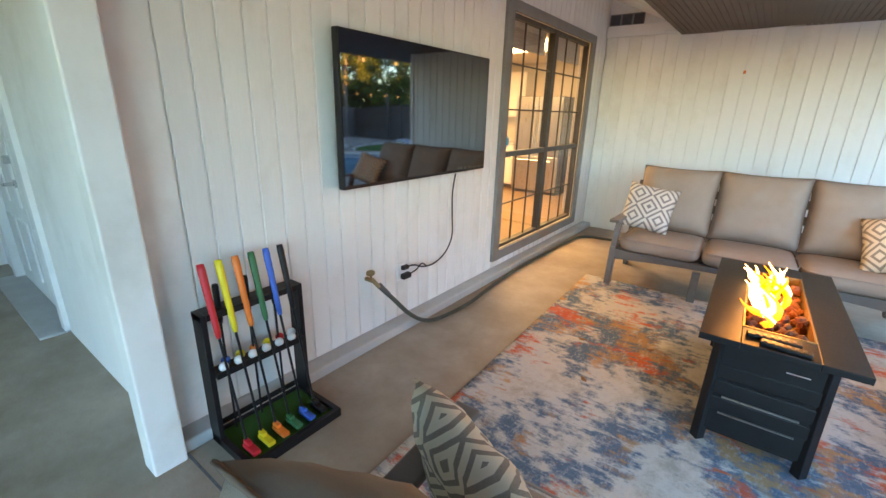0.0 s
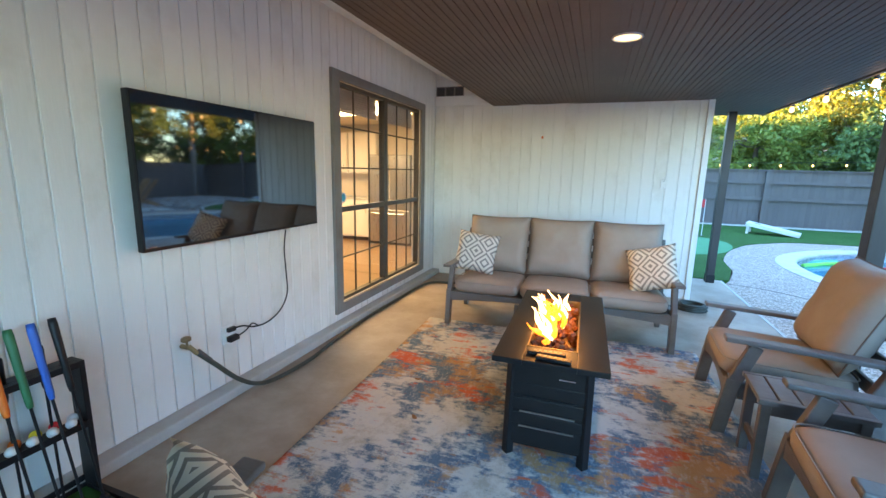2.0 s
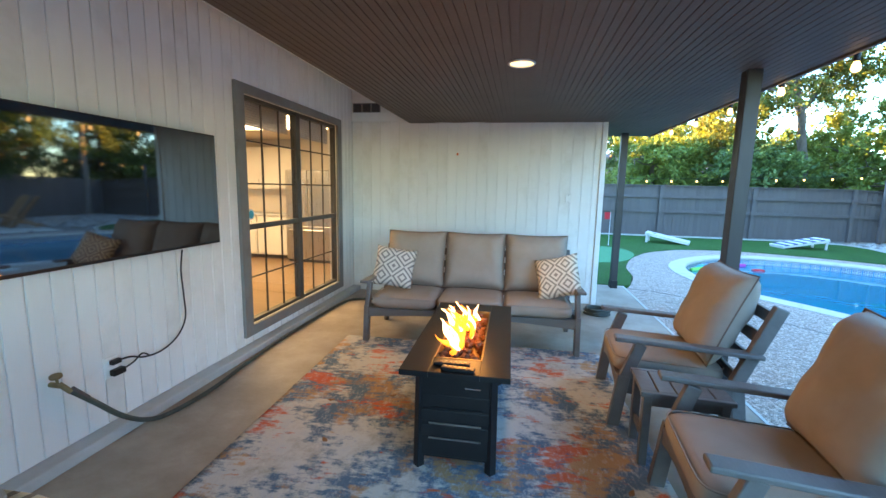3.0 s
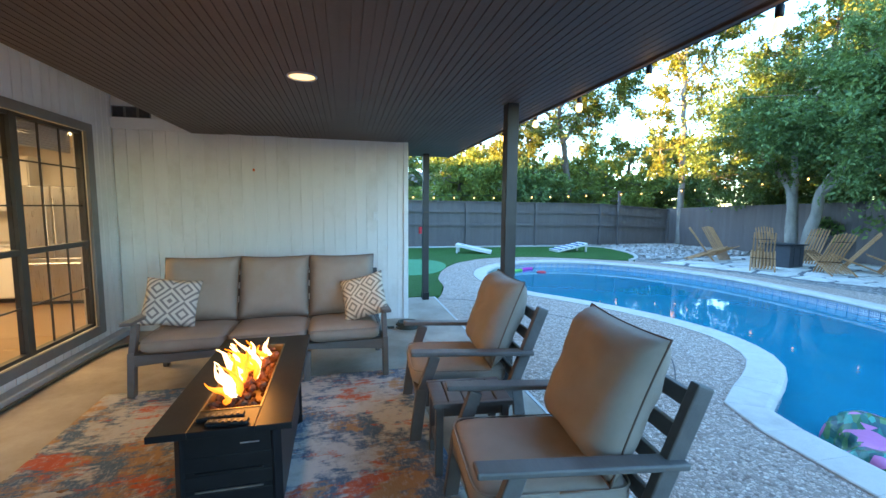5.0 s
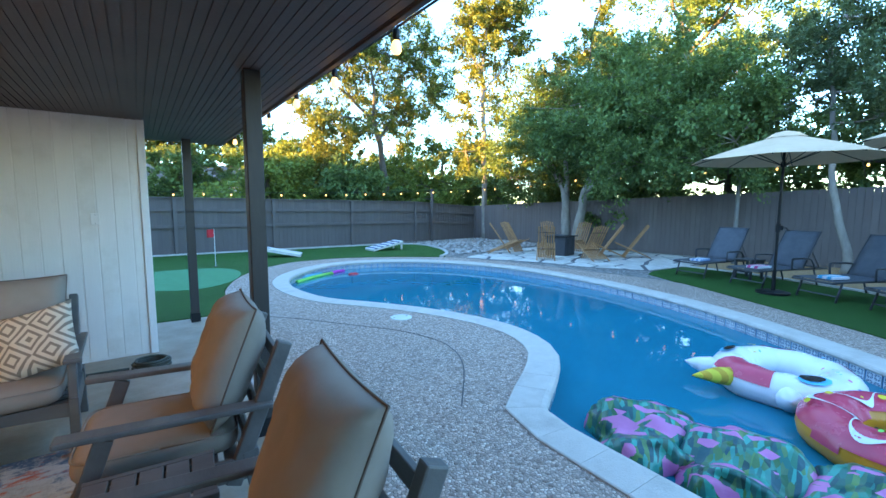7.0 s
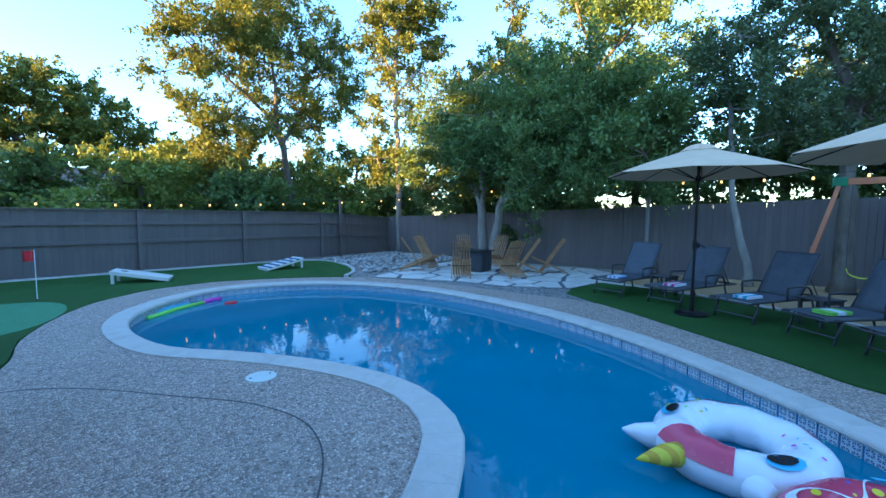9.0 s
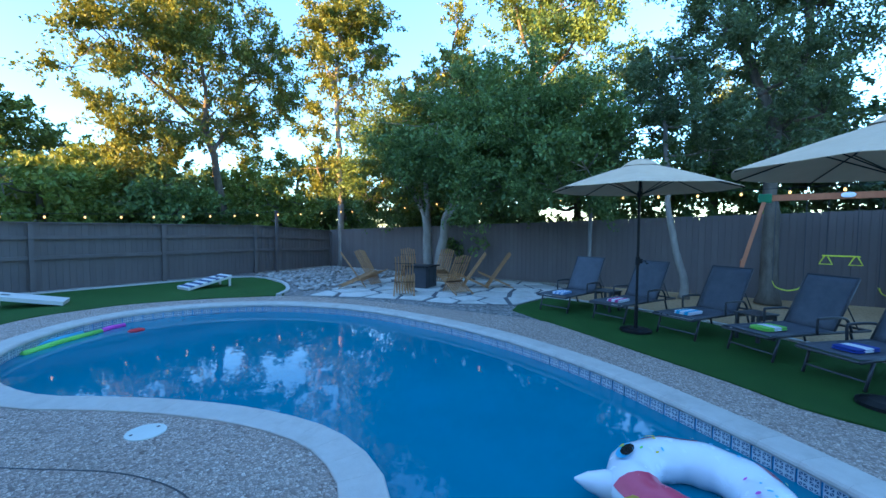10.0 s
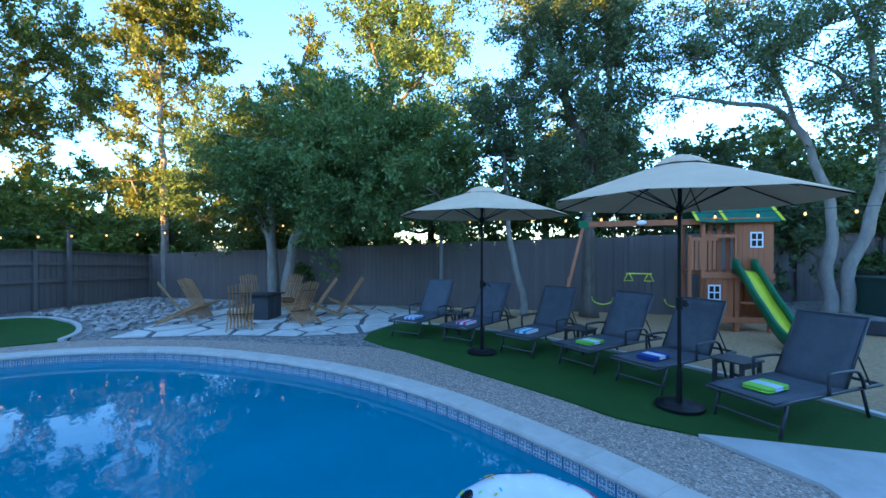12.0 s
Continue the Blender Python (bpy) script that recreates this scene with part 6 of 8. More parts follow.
# ---- sun loungers ----
def lounger(at, towel, tlabel):
    """Local: foot end at x = 0, head towards +x, width along y."""
    l = thing("sun_lounger", at, "dark slate sling sun lounger with a raised back", "sun lounger", "loungers by the pool")
    w, h, L, hinge = 0.33, 0.335, 1.78, 1.12
    for s in (-1, 1):
        part("side_rail", tube(BM(), [(0.0, s * w, h - 0.015), (0.2, s * w, h), (hinge, s * w, h), (L, s * w, h - 0.01)], 0.02, 8), CHARCOAL, l, smooth=True)
        part("front_leg", tube(BM(), [(0.20, s * (w - 0.01), h - 0.01), (0.10, s * (w - 0.01), 0.0)], 0.017, 8), CHARCOAL, l, smooth=True)
        part("rear_leg", tube(BM(), [(L - 0.35, s * (w - 0.01), h - 0.01), (L - 0.22, s * (w - 0.01), 0.0)], 0.017, 8), CHARCOAL, l, smooth=True)
        b = tube(BM(), spline([(hinge - 0.33, s * (w + 0.025), h), (hinge - 0.34, s * (w + 0.025), h + 0.18), (hinge - 0.28, s * (w + 0.025), h + 0.21), (hinge + 0.10, s * (w + 0.025), h + 0.20), (hinge + 0.22, s * (w + 0.025), h + 0.12), (hinge + 0.28, s * (w + 0.025), h)], 4), 0.018, 8)
        part("armrest", b, CHARCOAL, l, smooth=True)
        part("back_rail", tube(BM(), [(hinge, s * (w - 0.005), h), (hinge + 0.42, s * (w - 0.005), h + 0.71)], 0.016, 8), CHARCOAL, l, smooth=True)
    part("foot_bar", rod(BM(), (0.13, -w, 0.10), (0.13, w, 0.10), 0.012, 0.012, 8), CHARCOAL, l)
    part("end_bar", rod(BM(), (0.0, -w, h - 0.015), (0.0, w, h - 0.015), 0.018, 0.018, 8), CHARCOAL, l)
    part("top_bar", rod(BM(), (hinge + 0.42, -w, h + 0.71), (hinge + 0.42, w, h + 0.71), 0.016, 0.016, 8), CHARCOAL, l)
    part("head_bar", rod(BM(), (L, -w, h - 0.01), (L, w, h - 0.01), 0.018, 0.018, 8), CHARCOAL, l)
    part("back_prop", rod(BM(), (hinge + 0.22, -w, h + 0.33), (hinge + 0.45, -w, h), 0.009, 0.009, 8), CHARCOAL, l)
    b = BM()
    vs = []
    for i in range(13):
        u = i / 12
        for j in range(7):
            v = j / 6
            vs.append(b.verts.new((0.005 + (hinge - 0.01) * u, -w + 0.004 + (2 * w - 0.008) * v, h + 0.012 - 0.035 * math.sin(math.pi * v) * math.sin(math.pi * min(1, u * 1.1)))))
    for i in range(12):
        for j in range(6):
            b.faces.new((vs[i * 7 + j], vs[(i + 1) * 7 + j], vs[(i + 1) * 7 + j + 1], vs[i * 7 + j + 1]))
    r = bmesh.ops.extrude_face_region(b, geom=b.faces[:])
    bmesh.ops.translate(b, verts=[v for v in r["geom"] if isinstance(v, bmesh.types.BMVert)], vec=(0, 0, 0.006))
    part("seat_sling", b, SLING, l, smooth=True)
    b = BM()
    vs = []
    for i in range(9):
        u = i / 8
        for j in range(7):
            v = j / 6
            dip = 0.03 * math.sin(math.pi * v) * math.sin(math.pi * u)
            vs.append(b.verts.new((hinge + 0.005 + 0.415 * u + dip * 0.8, -w + 0.004 + (2 * w - 0.008) * v, h + 0.012 + 0.705 * u - dip * 0.5)))
    for i in range(8):
        for j in range(6):
            b.faces.new((vs[i * 7 + j], vs[(i + 1) * 7 + j], vs[(i + 1) * 7 + j + 1], vs[i * 7 + j + 1]))
    r = bmesh.ops.extrude_face_region(b, geom=b.faces[:])
    bmesh.ops.translate(b, verts=[v for v in r["geom"] if isinstance(v, bmesh.types.BMVert)], vec=(-0.006, 0, 0.004))
    part("back_sling", b, SLING, l, smooth=True)
    t = thing("folded_towel", at @ pose(0.44, 0.02, h + 0.012 - 0.02, 0, 0, 4), tlabel, "towel", "towels on the loungers")
    b = BM()
    for k in range(2):
        puff_b = puff(BM(), 0.40 - 0.01 * k, 0.27, 0.028, 0.2, 0.3, 36, 6, pose(0.004 * k, 0, 0.020 + 0.026 * k))
        join(b, puff_b)
    part("fold", b, towel, t, smooth=True)
    return l


feet = [((12.13, 5.48), (11.98, 4.75)), ((11.96, 4.33), (11.71, 3.63)), ((11.55, 3.16), (11.20, 2.48)), ((11.12, 2.17), (10.62, 1.56)), ((10.50, 1.37), (10.00, 0.82)), ((9.58, 0.45), (9.02, -0.01))]
WHT = (0.72, 0.74, 0.78)
tow = [stripes("pale_blue_towel", WHT, (0.20, 0.36, 0.60), 22, 1), stripes("rose_towel", WHT, (0.62, 0.08, 0.26), 15, 1), stripes("aqua_towel", WHT, (0.03, 0.40, 0.62), 15, 1),
       stripes("green_towel", WHT, (0.22, 0.58, 0.10), 7.4, 0), stripes("navy_towel", WHT, (0.02, 0.05, 0.28), 7.4, 0), stripes("lime_towel", (0.60, 0.72, 0.80), (0.28, 0.66, 0.08), 7.4, 0)]
tlab = ["pale blue and white", "rose and white", "aqua and white", "green and white", "navy and white", "lime and white"]
tab_at = []
for k, ((ax, ay), (bx, by)) in enumerate(feet):
    mid = Vector(((ax + bx) / 2, (ay + by) / 2))
    d = Vector((ax - bx, ay - by)).normalized()
    head = Vector((d.y, -d.x))
    ang = math.degrees(math.atan2(head.y, head.x))
    lounger(pose(mid.x - head.x * 0.10, mid.y - head.y * 0.10, 0.016, 0, 0, ang), tow[k], "folded %s striped towel on a lounger" % tlab[k])
    tab_at.append((mid, head, ang))
for a, c in ((0, 1), (2, 3), (4, 5)):
    m0 = (tab_at[a][0] + tab_at[c][0]) / 2
    hd_ = (tab_at[a][1] + tab_at[c][1]).normalized()
    q = m0 + hd_ * 0.98
    slat_table(pose(q.x, q.y, 0.016, 0, 0, (tab_at[a][2] + tab_at[c][2]) / 2), 0.44, 0.40, 0.42, CHARCOAL, "small dark slatted side table between two loungers", "tables between loungers")


# ---- umbrellas ----
def umbrella(x, y, turn, R, rim, top):
    u = thing("patio_umbrella", pose(x, y, 0.016, 0, 0, turn), "open tan market umbrella on a round black base", "umbrella", "umbrellas by the pool")
    b = BM()
    rod(b, (0, 0, 0), (0, 0, 0.035), 0.25, 0.25, 40)
    rod(b, (0, 0, 0.035), (0, 0, 0.06), 0.25, 0.15, 40)
    part("base_plate", b, BLACK, u)
    part("base_sleeve", rod(BM(), (0, 0, 0.05), (0, 0, 0.42), 0.032, 0.030, 16), BLACK, u)
    part("pole", rod(BM(), (0, 0, 0.1), (0, 0, top), 0.022, 0.022, 14), BLACK, u)
    b = BM()
    rod(b, (0, 0, 1.10), (0, 0, 1.24), 0.036, 0.036, 14)
    box(b, (-0.03, -0.075, 1.13), (0.03, -0.02, 1.21), 0.01)
    cr = part("crank_box", b, BLACK, u)
    part("crank_handle", tube(BM(), [(0, -0.07, 1.17), (0, -0.12, 1.17), (0.06, -0.12, 1.13), (0.06, -0.16, 1.13)], 0.008, 6), BLACK, cr, smooth=True)
    part("hub", rod(BM(), (0, 0, rim - 0.12), (0, 0, rim - 0.03), 0.045, 0.04, 14), BLACK, u)
    N, M_ = 8, 8
    b = BM()
    rows = []
    for i in range(N * 6):
        a = 2 * math.pi * i / (N * 6)
        f = (i % 6) / 6
        sag = math.sin(math.pi * f)
        row = []
        for j in range(M_ + 1):
            t = j / M_
            rr = R * t * (1 - 0.05 * sag * t)
            z = top - 0.05 - (top - rim - 0.05) * (t ** 1.12) - 0.010 * sag * t * t
            row.append((rr * math.cos(a), rr * math.sin(a), z))
        rows.append(row)
    apex = b.verts.new((0, 0, top - 0.05))
    vr = [[b.verts.new(p) for p in row[1:]] for row in rows]
    K = len(vr)
    for i in range(K):
        p, q = vr[i], vr[(i + 1) % K]
        b.faces.new((apex, p[0], q[0]))
        for j in range(M_ - 1):
            b.faces.new((p[j], p[j + 1], q[j + 1], q[j]))
    r = bmesh.ops.extrude_face_region(b, geom=b.faces[:])
    bmesh.ops.translate(b, verts=[v for v in r["geom"] if isinstance(v, bmesh.types.BMVert)], vec=(0, 0, 0.006))
    can_ = part("canopy", b, CANVAS, u, "eight-panel tan canvas canopy")
    b = BM()
    vr = []
    for i in range(K):
        sag = math.sin(math.pi * (i % 6) / 6)
        a = 2 * math.pi * i / K
        vr.append([b.verts.new((rr * (1 - 0.1 * sag * (rr > 0.1)) * math.cos(a), rr * (1 - 0.1 * sag * (rr > 0.1)) * math.sin(a), z)) for rr, z in ((0.05, top + 0.012), (0.18, top - 0.02), (0.30, top - 0.105))])
    for i in range(K):
        p, q = vr[i], vr[(i + 1) % K]
        for j in range(2):
            b.faces.new((p[j], p[j + 1], q[j + 1], q[j]))
    part("vent", b, CANVAS, can_, "small vented top cap")
    part("finial", rod(BM(), (0, 0, top - 0.02), (0, 0, top + 0.035), 0.03, 0.018, 12), BLACK, u)
    for k in range(N):
        a = 2 * math.pi * k / N
        e = Vector((R * math.cos(a), R * math.sin(a), rim - 0.012))
        t0 = Vector((0, 0, top - 0.08))
        rb_ = part("rib", rod(BM(), t0, e, 0.008, 0.008, 6), BLACK, u)
        part("strut", rod(BM(), (0.04 * math.cos(a), 0.04 * math.sin(a), rim - 0.08), t0.lerp(e, 0.48), 0.007, 0.007, 6), BLACK, rb_)
    return u


umbrella(11.36, 3.40, 10, 1.42, 2.34, 2.82)
umbrella(9.66, 0.74, 24, 1.42, 2.30, 2.82)

# ---- bag-toss boards, putting green ----
def toss_board(x, y, turn, material, label):
    t = thing("toss_board", pose(x, y, 0.012, 0, 0, turn), label, "game board", "bag-toss boards on the lawn")
    tilt = pose(0, 0, 0.06, 0, -11, 0)
    b = BM()
    box(b, (0, -0.30, 0.0), (1.2, 0.30, 0.02))
    bmesh.ops.transform(b, matrix=tilt, verts=b.verts)
    part("deck", b, material, t)
    b = BM()
    for s in (-1, 1):
        box(b, (0, s * 0.29 - 0.012, -0.06), (1.2, s * 0.29 + 0.012, 0.0))
    box(b, (0, -0.30, -0.06), (0.024, 0.30, 0.0))
    bmesh.ops.transform(b, matrix=tilt, verts=b.verts)
    part("frame", b, BOARDPALE, t)
    # no opening is cut: a black disc gives the shade inside the hole
    part("hole", rod(BM(), tilt @ Vector((0.97, 0, 0.012)), tilt @ Vector((0.97, 0, 0.0225)), 0.076, 0.076, 20), BLACK, t)
    for s in (-1, 1):
        part("leg", box(BM(), (1.10, s * 0.26 - 0.018, 0.0), (1.16, s * 0.26 + 0.018, 0.27)), BOARDPALE, t)
    return t


toss_board(6.25, 13.75, 158, BOARDPALE, "white slanted bag-toss board standing on the turf")
toss_board(8.62, 13.95, 3, BOARDSTRIPE, "blue and white striped slanted bag-toss board on the turf")
ell = [(2.95 + 1.15 * math.cos(a), 11.3 + 1.45 * math.sin(a) + 0.2 * math.cos(2 * a)) for a in (2 * math.pi * k / 40 for k in range(40))]
setting("putting_green", sheet(ell, [], 0.017, 0.004), PUTTGREEN, "pale oval putting green let into the lawn", "putting green")
fl = thing("golf_flag", pose(3.78, 12.75, 0.016), "small red golf flag on a white stick in the putting green", "flag")
part("stick", rod(BM(), (0, 0, 0), (0, 0, 0.95), 0.008, 0.007, 8), WHITE_TRIM, fl)
b = BM()
g = [[b.verts.new((-0.16 * i / 6, 0.02 * math.sin(i * 1.1), 0.93 - 0.20 * j / 3)) for j in range(4)] for i in range(7)]
for i in range(6):
    for j in range(3):
        b.faces.new((g[i][j], g[i + 1][j], g[i + 1][j + 1], g[i][j + 1]))
r = bmesh.ops.extrude_face_region(b, geom=b.faces[:])
bmesh.ops.translate(b, verts=[v for v in r["geom"] if isinstance(v, bmesh.types.BMVert)], vec=(0, 0.003, 0))
part("cloth", b, RED, fl, "red flag cloth")
part("cup", rod(BM(), (0, 0, 0.0), (0, 0, 0.004), 0.055, 0.055, 16), BLACK, fl)

# ---- play set ----
ps = thing("play_tower", pose(15.0, -1.42, -0.012, 0, 0, 8) @ Matrix.Diagonal((1, 0.9, 1, 1)), "red-brown cedar play tower with a green canopy roof and a slide", "play set")
# local: front (slide side) at x = 0 towards -x, depth to x = 1.25, width along y from -0.75 to 0.75
for x in (0.05, 1.2):
    for y in (-0.74, 0.0, 0.74):
        if x > 1 and y == 0.0:
            continue
        part("tower_post", box(BM(), (x - 0.045, y - 0.045, 0), (x + 0.045, y + 0.045, 2.42), 0.004), CEDAR, ps)
part("deck", box(BM(), (0.0, -0.76, 1.22), (1.25, 0.76, 1.30)), CEDAR, ps)
for z in (1.16, 0.20, 2.36):
    part("front_beam", box(BM(), (-0.03, -0.80, z), (0.02, 0.80, z + 0.12), 0.004), CEDAR, ps)
for i in range(6):
    y = -0.70 + 0.117 * i
    part("wall_board", box(BM(), (0.005, y, 1.30), (0.03, y + 0.112, 2.36), 0.003), CEDAR, ps)
    part("wall_board", box(BM(), (0.005, y + 0.78, 0.30), (0.03, y + 0.892, 1.16), 0.003), CEDAR, ps)
part("roof_rail", box(BM(), (0.0, 0.02, 2.05), (0.05, 0.74, 2.12)), CEDAR, ps)
part("hand_rail", box(BM(), (0.0, 0.42, 1.98), (0.05, 1.06, 2.06)), CEDAR, ps)
part("side_frame", box(BM(), (0.02, 1.0, 0.0), (0.09, 1.07, 2.1)), CEDAR, ps)
for i in range(6):
    part("baluster", box(BM(), (0.01, 0.46 + 0.10 * i, 1.34), (0.04, 0.53 + 0.10 * i, 1.98)), CEDAR, ps)
for i in range(3):
    part("partition_board", box(BM(), (0.20, 0.05 + 0.2 * i, 1.30), (0.23, 0.15 + 0.2 * i, 2.36)), CEDAR, ps)
part("side_panel", box(BM(), (0.05, -0.79, 1.30), (1.2, -0.765, 2.36)), CEDAR, ps)
part("side_panel", box(BM(), (0.05, -0.79, 0.20), (1.2, -0.765, 1.16)), CEDAR, ps)
part("lower_counter", box(BM(), (-0.12, -0.74, 0.62), (0.03, -0.10, 0.66), 0.004), CEDAR, ps)
for (yc, zc) in ((-0.42, 2.0), (0.50, 0.85)):
    wn_ = part("play_window", box(BM(), (-0.006, yc - 0.14, zc - 0.17), (0.0, yc + 0.14, zc + 0.17)), VINYLWHITE, ps, "white plastic toy window")
    for sy in (-1, 1):
        for sz in (-1, 1):
            part("play_pane", box(BM(), (-0.010, yc + sy * 0.062 - 0.045, zc + sz * 0.075 - 0.06), (-0.0065, yc + sy * 0.062 + 0.045, zc + sz * 0.075 + 0.06)), BLACK, wn_)
b = BM()
va = [b.verts.new(p) for p in ((-0.12, -0.92, 2.40), (0.62, -0.92, 2.98), (1.37, -0.92, 2.40), (-0.12, 0.92, 2.40), (0.62, 0.92, 2.98), (1.37, 0.92, 2.40))]
b.faces.new((va[0], va[1], va[4], va[3])), b.faces.new((va[1], va[2], va[5], va[4]))
bmesh.ops.subdivide_edges(b, edges=b.edges[:], cuts=8, use_grid_fill=True)
for v in b.verts:
    v.co.z += 0.012 * noise.noise(v.co * 4) - 0.03 * (1 - (v.co.y / 0.92) ** 2)
r = bmesh.ops.extrude_face_region(b, geom=b.faces[:])
bmesh.ops.translate(b, verts=[v for v in r["geom"] if isinstance(v, bmesh.types.BMVert)], vec=(0, 0, 0.008))
rf = part("canopy_roof", b, GREENCLOTH, ps, "green tarpaulin roof with yellow edges")
for y in (-0.92, 0.92, 0.30):
    b = BM()
    beam(b, (-0.13, y, 2.412), (0.62, y, 2.995), 0.07, 0.012)
    beam(b, (0.62, y, 2.995), (1.38, y, 2.412), 0.07, 0.012)
    part("yellow_edge", b, YELLOW, rf)
# slide, wavy profile, from the deck down towards the pool
sl = [(-0.02, 1.34), (-0.22, 1.30), (-0.45, 1.10), (-0.75, 0.80), (-1.05, 0.56), (-1.35, 0.30), (-1.65, 0.14), (-1.95, 0.13)]
slp = [Vector((x, 0, z)) for x, z in [(p.x, p.z) for p in spline([(x, 0, z) for x, z in sl], 4)]]
yS = -0.12
sk_ = -0.16
b = BM()
prev = None
for i, p in enumerate(slp):
    yy = yS + sk_ * i / len(slp)
    cur = [b.verts.new((p.x, yy + s, p.z + dz)) for s, dz in ((-0.17, 0.0), (0.17, 0.0), (0.17, -0.03), (-0.17, -0.03))]
    if prev:
        for k in range(4):
            b.faces.new((prev[k], prev[(k + 1) % 4], cur[(k + 1) % 4], cur[k]))
    prev = cur
slide = part("slide", b, YELLOW, ps, "bright yellow slide bed with green sides", True)
for s in (-1, 1):
    b = BM()
    prev = None
    for i, p in enumerate(slp):
        yy = yS + sk_ * i / len(slp) + s * 0.20
        up = 0.16 + (0.10 if i < 4 else 0.0)
        cur = [b.verts.new((p.x, yy + q, p.z + dz)) for q, dz in ((-0.035, -0.07), (0.035, -0.07), (0.04, up * 0.7), (0.02, up), (-0.02, up), (-0.04, up * 0.7))]
        if prev:
            for k in range(6):
                b.faces.new((prev[k], prev[(k + 1) % 6], cur[(k + 1) % 6], cur[k]))
        else:
            b.faces.new(cur[::-1])
        prev = cur
    b.faces.new(prev)
    bmesh.ops.recalc_face_normals(b, faces=b.faces)
    part("slide_side", b, GREENPLASTIC, slide, "green moulded slide side", True)
part("slide_foot", box(BM(), (-1.98, yS + sk_ - 0.2, 0.0), (-1.90, yS + sk_ + 0.2, 0.12), 0.01), YELLOW, slide)
bench = thing("picnic_bench", pose(15.0, -3.0, -0.01, 0, 0, 8), "small red-brown cedar bench beside the play tower", "bench")
part("seat", box(BM(), (-0.2, -0.45, 0.40), (0.1, 0.45, 0.45), 0.005), CEDAR, bench)
for s in (-1, 1):
    part("leg", box(BM(), (-0.12, s * 0.38 - 0.035, 0), (0.02, s * 0.38 + 0.035, 0.40)), CEDAR, bench)

sw = thing("swing_frame", pose(0, 0, 0), "red-brown cedar swing beam with green brackets and yellow swings", "swing set")
b = BM()
beam(b, (15.3, 1.80, 2.38), (15.15, -1.10, 2.40), 0.09, 0.13, 0.005)
part("swing_beam", b, CEDAR, sw)
for dx in (-0.55, 0.75):
    b = BM()
    beam(b, (15.3 + dx * 0.06, 1.74, 2.36), (15.3 + dx, 2.30, -0.01), 0.075, 0.10, 0.004, up=(1, 0, 0))
    part("frame_leg", b, CEDAR, sw)
b = BM()
beam(b, (14.98, 2.10, 0.98), (15.72, 2.10, 0.98), 0.04, 0.12, 0.003)
part("cross_brace", b, CEDAR, sw)
part("corner_bracket", box(BM(), (15.2, 1.62, 2.28), (15.40, 1.86, 2.47), 0.02), GREENPLASTIC, sw, "green corner bracket")
part("end_bracket", box(BM(), (15.08, -0.92, 2.30), (15.26, -0.76, 2.48), 0.02), GREENPLASTIC, sw, "green end bracket")
part("name_plate", puff(BM(), 0.04, 0.22, 0.11, 0.9, 0.9, 20, 8, pose(15.17, 0.45, 2.40)), VINYLWHITE, sw, "oval white maker's plate")
for ya, yb in ((1.55, 1.05), (-0.05, -0.55)):
    pts = spline([(15.25, ya, 0.62), (15.25, ya - 0.06, 0.50), (15.25, (ya + yb) / 2, 0.44), (15.25, yb + 0.06, 0.50), (15.25, yb, 0.62)], 5)
    b = BM()
    for a, c in zip(pts, pts[1:]):
        beam(b, a, c, 0.14, 0.012)
    st = part("swing_seat", b, YELLOW, sw, "yellow belt swing seat")
    for y in (ya, yb):
        part("swing_chain", rod(BM(), (15.25, y, 0.62), (15.25, y, 2.33), 0.007, 0.007, 6), CHARCOAL, st)
b = BM()
rod(b, (15.25, 0.22, 1.20), (15.25, 0.78, 1.20), 0.014)
for y in (0.28, 0.72):
    tube(b, [(15.25, y - 0.02, 1.20), (15.25, y - 0.10, 1.03), (15.25, y + 0.10, 1.03), (15.25, y + 0.02, 1.20)], 0.014, 8)
tz = part("trapeze", b, YELLOW, sw, "yellow trapeze bar with hand rings")
for y in (0.28, 0.72):
    part("trapeze_chain", rod(BM(), (15.25, y, 1.2), (15.25, y, 2.33), 0.007, 0.007, 6), CHARCOAL, tz)

# raised bed and dark green box by the far trees
setting("raised_bed", sheet([(15.9, -2.9), (17.2, -2.0), (20.5, -5.5), (20.5, -8.5), (14.6, -6.6)], [], 0.26, 0.3), GRAVEL, "gravel bed raised behind a dark timber edge", "bed")
b = BM()
beam(b, (15.92, -2.82, 0.15), (14.55, -6.6, 0.15), 0.12, 0.30, 0.01)
setting("bed_edge", b, CHARCOAL, "dark timber edge of the raised bed", "edging")
bx = thing("storage_box", pose(16.9, -5.15, 0.26, 0, 0, 20), "dark green square utility box on the gravel", "storage box")
GREENBOX = surface("dark_green_paint", (0.012, 0.04, 0.03), (0.02, 0.055, 0.042), 3.0, 0.5, 50, 0.05)
part("body", box(BM(), (-0.5, -0.6, 0.0), (0.5, 0.6, 0.82), 0.01), GREENBOX, bx)
part("lid", box(BM(), (-0.53, -0.63, 0.82), (0.53, 0.63, 0.88), 0.01), GREENBOX, bx)
part("notice", box(BM(), (-0.506, 0.05, 0.14), (-0.50, 0.32, 0.28)), VINYLWHITE, bx, "small white notice plate")


